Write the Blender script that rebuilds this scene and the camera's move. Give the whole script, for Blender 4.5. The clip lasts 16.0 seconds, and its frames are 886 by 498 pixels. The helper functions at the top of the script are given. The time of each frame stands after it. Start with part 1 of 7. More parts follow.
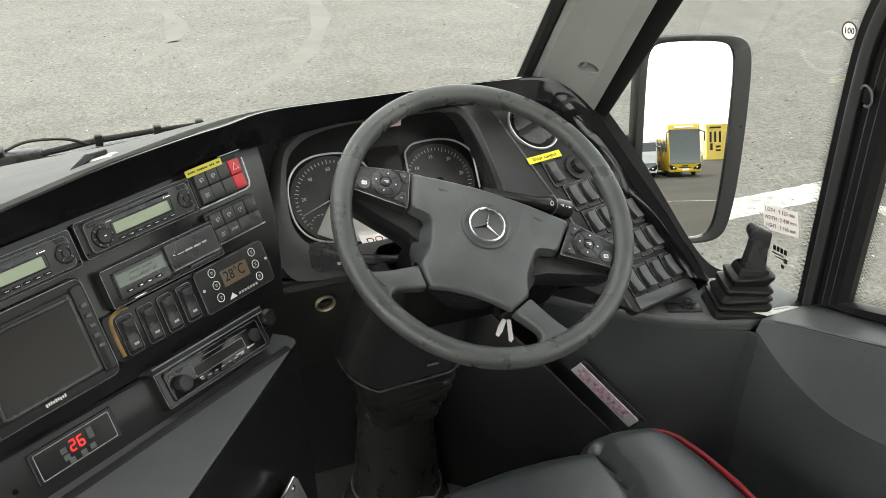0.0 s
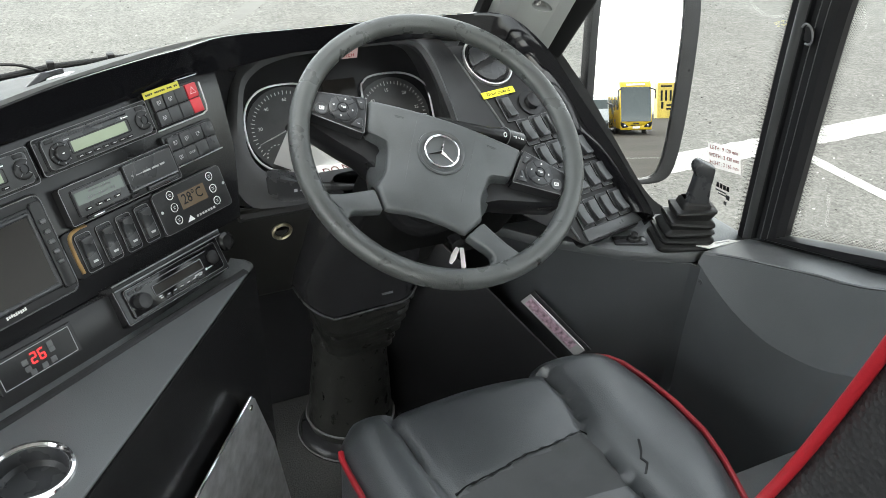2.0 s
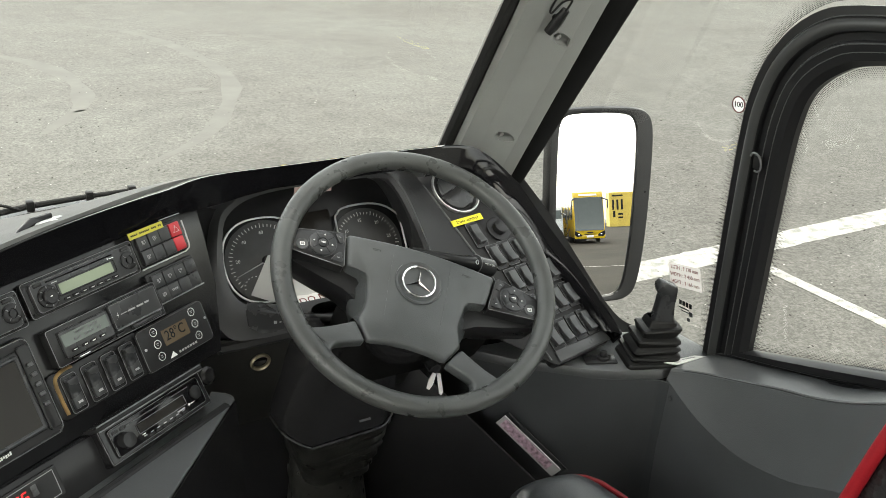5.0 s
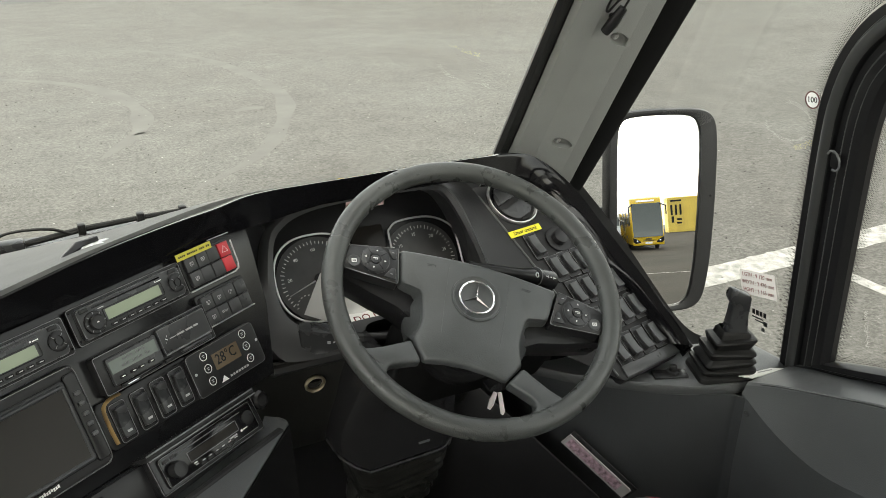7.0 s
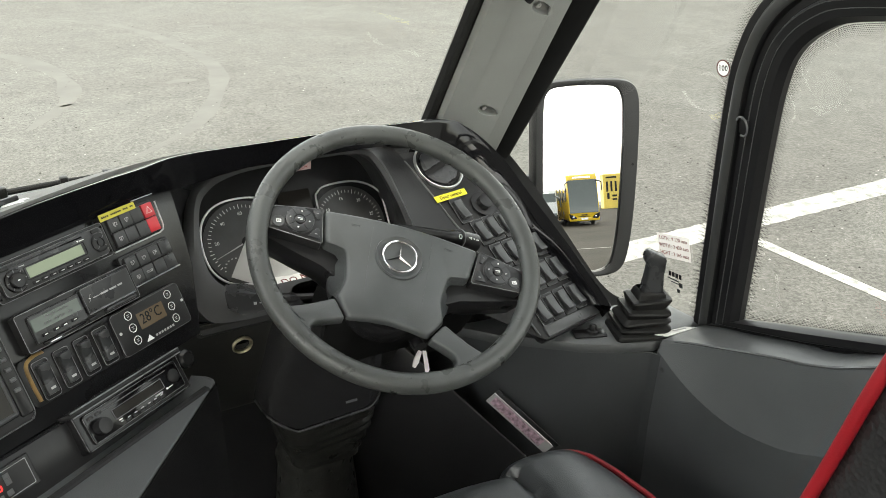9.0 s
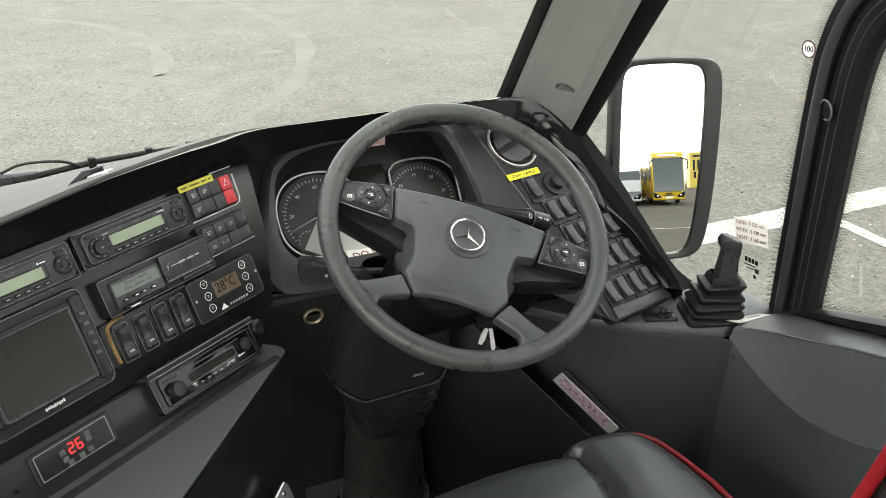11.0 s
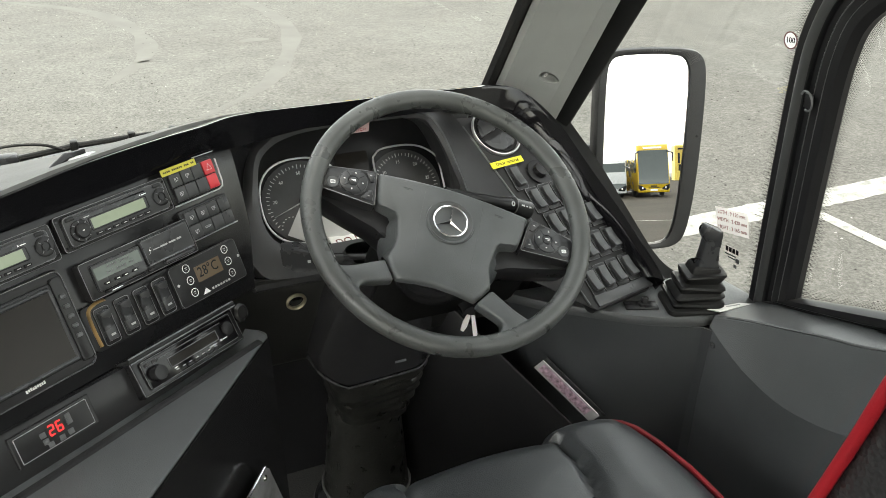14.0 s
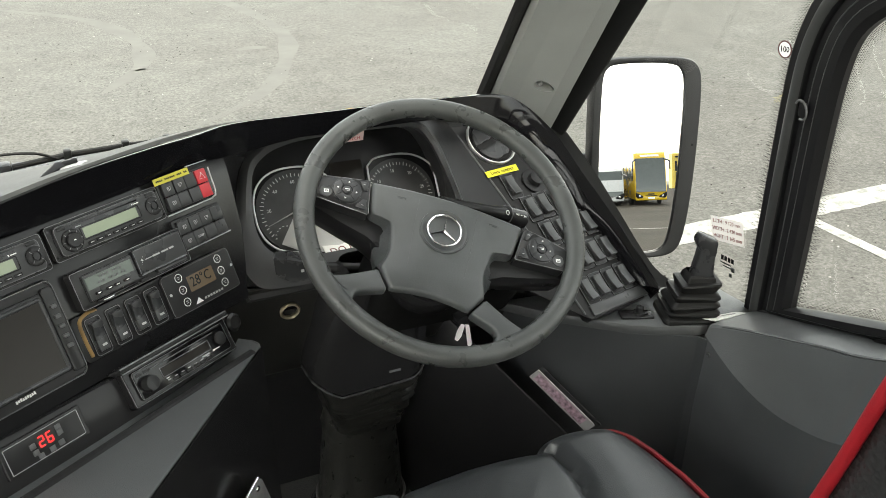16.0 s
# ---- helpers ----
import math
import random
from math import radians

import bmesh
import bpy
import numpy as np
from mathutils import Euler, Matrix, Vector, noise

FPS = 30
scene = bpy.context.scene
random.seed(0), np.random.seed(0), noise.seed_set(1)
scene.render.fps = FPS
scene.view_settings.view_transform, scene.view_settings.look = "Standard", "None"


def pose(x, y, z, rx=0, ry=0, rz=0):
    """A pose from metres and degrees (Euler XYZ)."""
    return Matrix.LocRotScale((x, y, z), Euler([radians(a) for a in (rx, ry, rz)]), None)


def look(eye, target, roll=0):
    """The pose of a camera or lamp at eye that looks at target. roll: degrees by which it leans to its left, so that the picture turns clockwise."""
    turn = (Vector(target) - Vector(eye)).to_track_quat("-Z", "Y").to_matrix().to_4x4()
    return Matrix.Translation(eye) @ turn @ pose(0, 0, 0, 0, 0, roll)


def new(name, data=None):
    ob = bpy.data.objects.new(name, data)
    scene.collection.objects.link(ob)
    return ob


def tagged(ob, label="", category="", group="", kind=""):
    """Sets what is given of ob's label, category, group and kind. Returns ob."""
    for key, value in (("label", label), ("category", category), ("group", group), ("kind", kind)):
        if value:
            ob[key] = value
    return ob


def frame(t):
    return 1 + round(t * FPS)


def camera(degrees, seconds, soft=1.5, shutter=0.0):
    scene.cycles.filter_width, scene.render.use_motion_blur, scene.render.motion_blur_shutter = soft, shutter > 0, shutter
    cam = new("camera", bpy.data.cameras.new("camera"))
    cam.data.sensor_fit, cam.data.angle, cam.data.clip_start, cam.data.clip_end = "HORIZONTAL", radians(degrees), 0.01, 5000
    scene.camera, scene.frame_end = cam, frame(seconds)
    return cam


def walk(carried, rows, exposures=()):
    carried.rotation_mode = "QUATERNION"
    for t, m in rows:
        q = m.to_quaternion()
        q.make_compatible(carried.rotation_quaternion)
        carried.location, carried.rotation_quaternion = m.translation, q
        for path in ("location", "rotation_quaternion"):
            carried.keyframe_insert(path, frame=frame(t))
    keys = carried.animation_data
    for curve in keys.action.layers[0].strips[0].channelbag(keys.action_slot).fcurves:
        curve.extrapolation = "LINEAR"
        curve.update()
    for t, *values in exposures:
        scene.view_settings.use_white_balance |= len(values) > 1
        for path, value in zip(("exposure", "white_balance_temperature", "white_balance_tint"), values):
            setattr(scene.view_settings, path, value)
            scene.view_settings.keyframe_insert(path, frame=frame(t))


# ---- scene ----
cam = camera(53.0, 16.0, soft=0.85)
PATH = [
    (0, (-0.5214, -0.9979, 1.4202), (-0.1722, -0.2290, 0.9850), 0.63),
    (0.5, (-0.5271, -1.0137, 1.3922), (-0.1480, -0.2638, 0.9490), 0.98),
    (1, (-0.5125, -0.9999, 1.3766), (-0.1106, -0.2709, 0.9189), 1.90),
    (1.5, (-0.5318, -1.0184, 1.3846), (-0.1174, -0.3024, 0.9176), 3.28),
    (2, (-0.5472, -1.0428, 1.3980), (-0.1601, -0.3170, 0.9227), 2.90),
    (2.5, (-0.5649, -1.0351, 1.4019), (-0.2223, -0.2939, 0.9162), 1.97),
    (3, (-0.5621, -1.0295, 1.3939), (-0.2191, -0.2802, 0.9214), 2.00),
    (3.5, (-0.5537, -1.0227, 1.3998), (-0.1785, -0.2875, 0.9295), 2.65),
    (4, (-0.5573, -1.0319, 1.4116), (-0.1581, -0.3101, 0.9402), 2.38),
    (4.5, (-0.5723, -1.0406, 1.4280), (-0.1537, -0.3029, 1.0001), 2.20),
    (5, (-0.5862, -1.0528, 1.4384), (-0.1393, -0.2989, 1.0718), 2.47),
    (5.2, (-0.5819, -1.0456, 1.4538), (-0.1423, -0.2821, 1.0986), 2.37),
    (7.3, (-0.5547, -0.9896, 1.4157), (-0.1607, -0.2003, 1.0630), -0.71),
    (7.5, (-0.5535, -0.9798, 1.4231), (-0.1493, -0.1869, 1.0906), -0.44),
    (8, (-0.5562, -0.9559, 1.4274), (-0.1281, -0.1767, 1.0926), 0.81),
    (8.5, (-0.5555, -0.9761, 1.4106), (-0.1134, -0.2208, 1.0410), 1.13),
    (9, (-0.5560, -1.0459, 1.4086), (-0.1075, -0.2993, 1.0291), 0.97),
    (9.5, (-0.5575, -1.0666, 1.4136), (-0.1189, -0.3203, 1.0224), 0.76),
    (10, (-0.5462, -1.0590, 1.4163), (-0.1459, -0.2965, 1.0153), 0.22),
    (10.2, (-0.5447, -1.0588, 1.4179), (-0.1599, -0.2885, 1.0166), 0.15),
    (12.5, (-0.5404, -1.0605, 1.4162), (-0.1795, -0.2870, 0.9993), 0.52),
    (13, (-0.5422, -1.0643, 1.4156), (-0.1769, -0.2957, 0.9932), 0.82),
    (13.5, (-0.5409, -1.0697, 1.4164), (-0.1648, -0.3045, 0.9975), 1.08),
    (14, (-0.5420, -1.0667, 1.4141), (-0.1616, -0.3012, 0.9998), 1.23),
    (14.5, (-0.5416, -1.0662, 1.4146), (-0.1598, -0.2989, 1.0047), 1.26),
    (15, (-0.5401, -1.0685, 1.4149), (-0.1598, -0.3004, 1.0052), 1.28),
    (15.5, (-0.5378, -1.0662, 1.4155), (-0.1541, -0.2989, 1.0074), 1.37),
    (16, (-0.5347, -1.0644, 1.4141), (-0.1505, -0.2967, 1.0074), 1.29),
]
# exposure in stops, white balance in kelvin, tint
LIGHT = [(0.0, 2.70, 7200, 5), (0.5, 2.86, 7150, 5), (1.0, 2.98, 7050, 5), (1.5, 3.10, 6850, 5), (2.2, 2.96, 6650, 5), (3.6, 2.88, 6750, 5), (4.4, 2.74, 7000, 5), (5.0, 2.62, 7200, 5), (7.5, 2.33, 7300, 5), (8.0, 2.51, 7250, 5), (8.5, 2.63, 7230, 5), (9.0, 2.70, 7200, 5), (12.5, 2.74, 7150, 5), (16.0, 2.70, 7200, 5)]
walk(cam, [(t, look(eye, target, roll)) for t, eye, target, roll in PATH], LIGHT)

# ---- daylight: overcast sky, wide soft sun ----
world = bpy.data.worlds.new("sky")
scene.world = world
world.use_nodes = True
wn, wl = world.node_tree.nodes, world.node_tree.links
sky = wn.new("ShaderNodeTexSky")
sky.sky_type, sky.sun_disc = 'NISHITA', False
sky.sun_elevation, sky.sun_rotation = radians(55), radians(200)
sky.air_density, sky.dust_density, sky.ozone_density = 1.0, 2.5, 1.0
hsv = wn.new("ShaderNodeHueSaturation")
hsv.inputs["Saturation"].default_value = 0.25
wl.new(sky.outputs[0], hsv.inputs["Color"])
wl.new(hsv.outputs[0], wn["Background"].inputs["Color"])
wn["Background"].inputs["Strength"].default_value = 0.15
sun_data = bpy.data.lights.new("sun", 'SUN')
sun_data.energy, sun_data.angle, sun_data.color = 0.5, radians(60), (1.0, 0.97, 0.92)
sun = new("sun", sun_data)
sun.rotation_euler = Euler((radians(35), 0, radians(-20)))

# ---- materials ----
def material(name, color, rough=0.5, metal=0.0, grain=0.0, grain_scale=400.0, vary=0.15, vary_scale=6.0, coat=0.0, spec=0.5, emit=None, smudge=0.0, rand=0.0):
    """A plain surface with colour variation, roughness smudges and fine relief."""
    m = bpy.data.materials.new(name)
    m.use_nodes = True
    nt = m.node_tree
    b = nt.nodes["Principled BSDF"]
    b.inputs["Roughness"].default_value, b.inputs["Metallic"].default_value = rough, metal
    b.inputs["Coat Weight"].default_value, b.inputs["Specular IOR Level"].default_value = coat, spec
    tc = nt.nodes.new("ShaderNodeTexCoord")
    if vary > 0 or rand > 0:
        nz = nt.nodes.new("ShaderNodeTexNoise")
        nz.inputs["Scale"].default_value, nz.inputs["Detail"].default_value = vary_scale, 6
        nt.links.new(tc.outputs["Object"], nz.inputs["Vector"])
        mr = nt.nodes.new("ShaderNodeMapRange")
        mr.inputs["From Min"].default_value, mr.inputs["From Max"].default_value = 0.3, 0.7
        mr.inputs["To Min"].default_value, mr.inputs["To Max"].default_value = 1 - vary, 1 + vary
        nt.links.new(nz.outputs["Fac"], mr.inputs["Value"])
        mix = nt.nodes.new("ShaderNodeMix")
        mix.data_type, mix.blend_type = 'RGBA', 'MULTIPLY'
        mix.inputs["Factor"].default_value = 1
        mix.inputs["A"].default_value = (*color, 1)
        out = mr.outputs[0]
        if rand > 0:
            oi = nt.nodes.new("ShaderNodeObjectInfo")
            r2 = nt.nodes.new("ShaderNodeMapRange")
            r2.inputs["To Min"].default_value, r2.inputs["To Max"].default_value = 1 - rand, 1 + rand
            nt.links.new(oi.outputs["Random"], r2.inputs["Value"])
            mu = nt.nodes.new("ShaderNodeMath")
            mu.operation = 'MULTIPLY'
            nt.links.new(out, mu.inputs[0]), nt.links.new(r2.outputs[0], mu.inputs[1])
            out = mu.outputs[0]
        nt.links.new(out, mix.inputs["B"])
        nt.links.new(mix.outputs["Result"], b.inputs["Base Color"])
        if smudge > 0:
            n2 = nt.nodes.new("ShaderNodeTexNoise")
            n2.inputs["Scale"].default_value, n2.inputs["Detail"].default_value = vary_scale * 3.1, 8
            nt.links.new(tc.outputs["Object"], n2.inputs["Vector"])
            m2 = nt.nodes.new("ShaderNodeMapRange")
            m2.inputs["From Min"].default_value, m2.inputs["From Max"].default_value = 0.3, 0.75
            m2.inputs["To Min"].default_value, m2.inputs["To Max"].default_value = max(0.02, rough - smudge), min(1, rough + smudge)
            nt.links.new(n2.outputs["Fac"], m2.inputs["Value"])
            nt.links.new(m2.outputs[0], b.inputs["Roughness"])
    else:
        b.inputs["Base Color"].default_value = (*color, 1)
    if grain > 0:
        vo = nt.nodes.new("ShaderNodeTexVoronoi")
        vo.inputs["Scale"].default_value = grain_scale
        nt.links.new(tc.outputs["Object"], vo.inputs["Vector"])
        bp = nt.nodes.new("ShaderNodeBump")
        bp.inputs["Strength"].default_value, bp.inputs["Distance"].default_value = grain, 0.001
        nt.links.new(vo.outputs["Distance"], bp.inputs["Height"])
        nt.links.new(bp.outputs[0], b.inputs["Normal"])
    if emit:
        b.inputs["Emission Color"].default_value, b.inputs["Emission Strength"].default_value = (*emit[0], 1), emit[1]
    return m


def asphalt_material():
    m = bpy.data.materials.new("worn_asphalt")
    m.use_nodes = True
    nt = m.node_tree
    b = nt.nodes["Principled BSDF"]
    b.inputs["Roughness"].default_value = 0.9
    tc = nt.nodes.new("ShaderNodeTexCoord")
    big, fine, stone, patchy = (nt.nodes.new("ShaderNodeTexNoise") for _ in range(4))
    for n, s, d in ((big, 0.22, 5), (fine, 2.6, 8), (stone, 55.0, 3), (patchy, 19.0, 4)):
        n.inputs["Scale"].default_value, n.inputs["Detail"].default_value = s, d
        nt.links.new(tc.outputs["Object"], n.inputs["Vector"])
    big.inputs["Distortion"].default_value = 1.2
    def ramp(src, a, ca, bb, cb):
        r = nt.nodes.new("ShaderNodeValToRGB")
        r.color_ramp.elements[0].position, r.color_ramp.elements[1].position = a, bb
        r.color_ramp.elements[0].color, r.color_ramp.elements[1].color = (*ca, 1), (*cb, 1)
        nt.links.new(src, r.inputs[0])
        return r.outputs[0]
    base = ramp(big.outputs["Fac"], 0.32, (0.0785, 0.0755, 0.0690), 0.68, (0.1000, 0.0995, 0.0920))
    f = ramp(fine.outputs["Fac"], 0.3, (0.86, 0.86, 0.86), 0.7, (1.1, 1.1, 1.1))
    st = ramp(stone.outputs["Fac"], 0.36, (0.66, 0.66, 0.65), 0.62, (1.20, 1.20, 1.20))
    pa = ramp(patchy.outputs["Fac"], 0.36, (0.84, 0.84, 0.83), 0.64, (1.13, 1.13, 1.13))
    vo = nt.nodes.new("ShaderNodeTexVoronoi")
    vo.inputs["Scale"].default_value = 1.7
    nt.links.new(tc.outputs["Object"], vo.inputs["Vector"])
    spot = ramp(vo.outputs["Distance"], 0.015, (0.45, 0.44, 0.42), 0.04, (1, 1, 1))
    v2 = nt.nodes.new("ShaderNodeTexVoronoi")
    v2.inputs["Scale"].default_value = 5.3
    nt.links.new(tc.outputs["Object"], v2.inputs["Vector"])
    pit = ramp(v2.outputs["Distance"], 0.035, (0.36, 0.35, 0.33), 0.07, (1, 1, 1))
    v3 = nt.nodes.new("ShaderNodeTexVoronoi")
    v3.inputs["Scale"].default_value = 2.3
    nt.links.new(big.outputs["Color"], v3.inputs["Vector"])
    mp = nt.nodes.new("ShaderNodeVectorMath")
    mp.operation = 'ADD'
    mp.inputs[1].default_value = (3.7, 1.9, 0)
    nt.links.new(tc.outputs["Object"], mp.inputs[0]), nt.links.new(mp.outputs[0], v3.inputs["Vector"])
    pale = ramp(v3.outputs["Distance"], 0.025, (1.55, 1.53, 1.48), 0.05, (1, 1, 1))
    col = base
    for other in (f, st, pa, spot, pit, pale):
        mx = nt.nodes.new("ShaderNodeMix")
        mx.data_type, mx.blend_type = 'RGBA', 'MULTIPLY'
        mx.inputs["Factor"].default_value = 1
        nt.links.new(col, mx.inputs["A"]), nt.links.new(other, mx.inputs["B"])
        col = mx.outputs["Result"]
    nt.links.new(col, b.inputs["Base Color"])
    bp = nt.nodes.new("ShaderNodeBump")
    bp.inputs["Strength"].default_value, bp.inputs["Distance"].default_value = 0.5, 0.01
    nt.links.new(stone.outputs["Fac"], bp.inputs["Height"])
    nt.links.new(bp.outputs[0], b.inputs["Normal"])
    return m


def glass_material(name, tint=(0.95, 0.97, 0.96)):
    m = bpy.data.materials.new(name)
    m.use_nodes = True
    nt = m.node_tree
    nt.nodes.remove(nt.nodes["Principled BSDF"])
    out = nt.nodes["Material Output"]
    tr, gl = nt.nodes.new("ShaderNodeBsdfTransparent"), nt.nodes.new("ShaderNodeBsdfGlossy")
    tr.inputs[0].default_value = (*tint, 1)
    gl.inputs["Roughness"].default_value = 0.02
    lw = nt.nodes.new("ShaderNodeLayerWeight")
    lw.inputs["Blend"].default_value = 0.5
    pw, fr = nt.nodes.new("ShaderNodeMath"), nt.nodes.new("ShaderNodeMath")
    pw.operation, fr.operation = 'POWER', 'MULTIPLY_ADD'
    pw.inputs[1].default_value, fr.inputs[1].default_value, fr.inputs[2].default_value = 4.0, 0.8, 0.045
    nt.links.new(lw.outputs["Facing"], pw.inputs[0]), nt.links.new(pw.outputs[0], fr.inputs[0])
    mx = nt.nodes.new("ShaderNodeMixShader")
    nt.links.new(fr.outputs[0], mx.inputs[0]), nt.links.new(tr.outputs[0], mx.inputs[1]), nt.links.new(gl.outputs[0], mx.inputs[2])
    nt.links.new(mx.outputs[0], out.inputs["Surface"])
    return m


def sheet_material(name, color, clear):
    """Thin sheet that lets some light through and partly shows what is behind."""
    m = bpy.data.materials.new(name)
    m.use_nodes = True
    nt = m.node_tree
    out = nt.nodes["Material Output"]
    nt.nodes.remove(nt.nodes["Principled BSDF"])
    df, tl, tr = nt.nodes.new("ShaderNodeBsdfDiffuse"), nt.nodes.new("ShaderNodeBsdfTranslucent"), nt.nodes.new("ShaderNodeBsdfTransparent")
    df.inputs[0].default_value = tl.inputs[0].default_value = (*color, 1)
    a, b = nt.nodes.new("ShaderNodeMixShader"), nt.nodes.new("ShaderNodeMixShader")
    a.inputs[0].default_value, b.inputs[0].default_value = 0.5, clear
    nt.links.new(df.outputs[0], a.inputs[1]), nt.links.new(tl.outputs[0], a.inputs[2])
    nt.links.new(a.outputs[0], b.inputs[1]), nt.links.new(tr.outputs[0], b.inputs[2])
    nt.links.new(b.outputs[0], out.inputs["Surface"])
    return m


BLACK = material("black_plastic", (0.018, 0.018, 0.019), 0.25, grain=0.08, grain_scale=900, smudge=0.02, spec=0.22)
DARK = material("charcoal_plastic", (0.032, 0.033, 0.035), 0.30, spec=0.32, grain=0.08, grain_scale=700, smudge=0.12, vary_scale=9)
CHARCOAL = material("grey_console_plastic", (0.068, 0.071, 0.073), 0.38, grain=0.3, grain_scale=800, smudge=0.1)
GLOSS = material("gloss_black_trim", (0.006, 0.006, 0.007), 0.10, spec=0.32, smudge=0.07, vary_scale=14)
PAD = material("grey_dash_pad", (0.115, 0.115, 0.112), 0.7, grain=0.4, grain_scale=600, vary_scale=12)
WHEELRUB = material("worn_wheel_leatherette", (0.051, 0.054, 0.052), 0.36, grain=0.3, grain_scale=600, smudge=0.14, vary=0.25, vary_scale=14)
HUBPL = material("wheel_hub_plastic", (0.058, 0.062, 0.063), 0.36, grain=0.25, grain_scale=900, smudge=0.08, vary_scale=16)
TRIM = material("moulded_trim_plastic", (0.078, 0.082, 0.085), 0.40, grain=0.25, grain_scale=700, smudge=0.1, vary_scale=5)
STACKBLK = material("gloss_fascia_black", (0.010, 0.010, 0.011), 0.22, spec=0.3, smudge=0.02)
FRONTPL = material("charcoal_side_plastic", (0.048, 0.051, 0.054), 0.38, grain=0.25, grain_scale=700, vary_scale=5)
RUBBER = material("black_rubber", (0.012, 0.012, 0.012), 0.45, spec=0.2, grain=0.2, grain_scale=300, smudge=0.15)
PILLAR = material("light_grey_trim", (0.275, 0.282, 0.272), 0.6, grain=0.2, grain_scale=500, vary=0.08)
LEATHER = material("black_leatherette", (0.044, 0.047, 0.050), 0.33, grain=0.30, grain_scale=520, smudge=0.0, vary=0.08, vary_scale=10, spec=0.8)
LEATHERBACK = material("grained_leatherette", (0.020, 0.020, 0.021), 0.36, spec=0.35, grain=0.9, grain_scale=230, smudge=0.08, vary_scale=10)
CLOTH = material("worn_backing_cloth", (0.055, 0.057, 0.058), 0.85, grain=0.5, grain_scale=1500, vary=0.12, vary_scale=20)
RED = material("red_piping", (0.25, 0.006, 0.012), 0.4, grain=0.2, grain_scale=600)
CHROME = material("chrome", (0.85, 0.85, 0.86), 0.1, 1.0, vary=0.05)
STEEL = material("brushed_steel_plate", (0.50, 0.50, 0.50), 0.42, 0.75, vary=0.25, vary_scale=30, smudge=0.1)
WHITE = material("white_print", (0.75, 0.75, 0.74), 0.5, vary=0.05)
GREYPRINT = material("grey_print", (0.35, 0.35, 0.35), 0.5, vary=0.05)
YELLOW = material("yellow_sticker", (0.75, 0.68, 0.03), 0.5, vary=0.06)
YELLOWDULL = material("faded_yellow_label", (0.46, 0.41, 0.03), 0.5, vary=0.1)
REDBTN = material("red_switch", (0.45, 0.02, 0.03), 0.4, vary=0.06)
LCD = material("green_lcd", (0.17, 0.205, 0.145), 0.25, vary=0.05, emit=((0.5, 0.60, 0.40), 0.025))
LCDDIM = material("grey_lcd", (0.085, 0.105, 0.090), 0.2, vary=0.12)
AMBER = material("amber_lcd", (0.105, 0.078, 0.05), 0.25, vary=0.05)
LED = material("red_led_digits", (0.5, 0.02, 0.02), 0.4, vary=0, emit=((1.0, 0.008, 0.012), 0.30))
SCREEN = material("dark_screen", (0.020, 0.018, 0.016), 0.2, vary=0.08, spec=0.12)
# Dial black lifted to grey; the cover glass's glare is in the colour.
DIALFACE = material("hazy_dial_face", (0.046, 0.047, 0.048), 0.5, vary=0.25, vary_scale=25, smudge=0.15)
BRIGHTRING = material("satin_bright_ring", (0.72, 0.72, 0.72), 0.3, 0.4, vary=0.05)
COWLPL = material("cowl_plastic", (0.045, 0.046, 0.048), 0.40, spec=0.3, grain=0.15, grain_scale=700, smudge=0.1, vary_scale=9)
ASPHALT = asphalt_material()
MATTPL = material("matt_panel_plastic", (0.019, 0.019, 0.020), 0.42, spec=0.2, grain=0.15, grain_scale=900)
KNEEPL = material("dusty_knee_plastic", (0.018, 0.018, 0.017), 0.5, spec=0.25, grain=0.2, grain_scale=700, smudge=0.03)
SLEEVERUB = material("dusty_olive_rubber", (0.014, 0.014, 0.0125), 0.42, spec=0.35, grain=0.4, grain_scale=260, vary=0.35, vary_scale=14, smudge=0.2)
FLANKBLK = material("smooth_black_laminate", (0.012, 0.012, 0.0125), 0.22, spec=0.35, vary=0.05, vary_scale=2)
# Glossy grey for the added highlight lines on hood edge and sill.
LIPGREY = material("glossy_highlight_plastic", (0.07, 0.072, 0.074), 0.16, smudge=0.05, spec=0.8)
# Lighter grey for drawn-in edge highlights; also the window catch and knob notches.
EDGEPL = material("highlight_grey_plastic", (0.13, 0.132, 0.136), 0.24, spec=0.7, vary=0.3, vary_scale=60)
MATT = material("matt_black_edge", (0.009, 0.009, 0.009), 0.8, spec=0.02)
FRAMEBLK = material("black_anodised_frame", (0.012, 0.012, 0.013), 0.36, spec=0.3, smudge=0.02, vary=0.06, vary_scale=3)
PAINTLINE = material("white_road_paint", (0.255, 0.252, 0.238), 0.8, vary=0.42, vary_scale=16.0, grain=0.3, grain_scale=60)
PODBLK = material("satin_spoke_plastic", (0.016, 0.016, 0.017), 0.33, spec=0.35, grain=0.06, grain_scale=900, smudge=0.08)
PODKEY = material("pad_key_plastic", (0.030, 0.031, 0.033), 0.28, spec=0.45, grain=0.05, grain_scale=900, smudge=0.08)
GLASS = glass_material("window_glass")
SIDEGLASS = glass_material("side_glass", (0.84, 0.86, 0.85))
SWITCHPL = material("switch_plastic", (0.048, 0.050, 0.052), 0.36, grain=0.1, grain_scale=900, smudge=0.1)
MIRROR = material("mirror_glass", (0.92, 0.93, 0.93), 0.0, 1.0, vary=0)
YBUS = material("yellow_bus_paint", (0.50, 0.33, 0.012), 0.25, coat=0.5, vary=0.05)
WBUS = material("white_bus_paint", (0.45, 0.45, 0.44), 0.25, coat=0.5, vary=0.05)
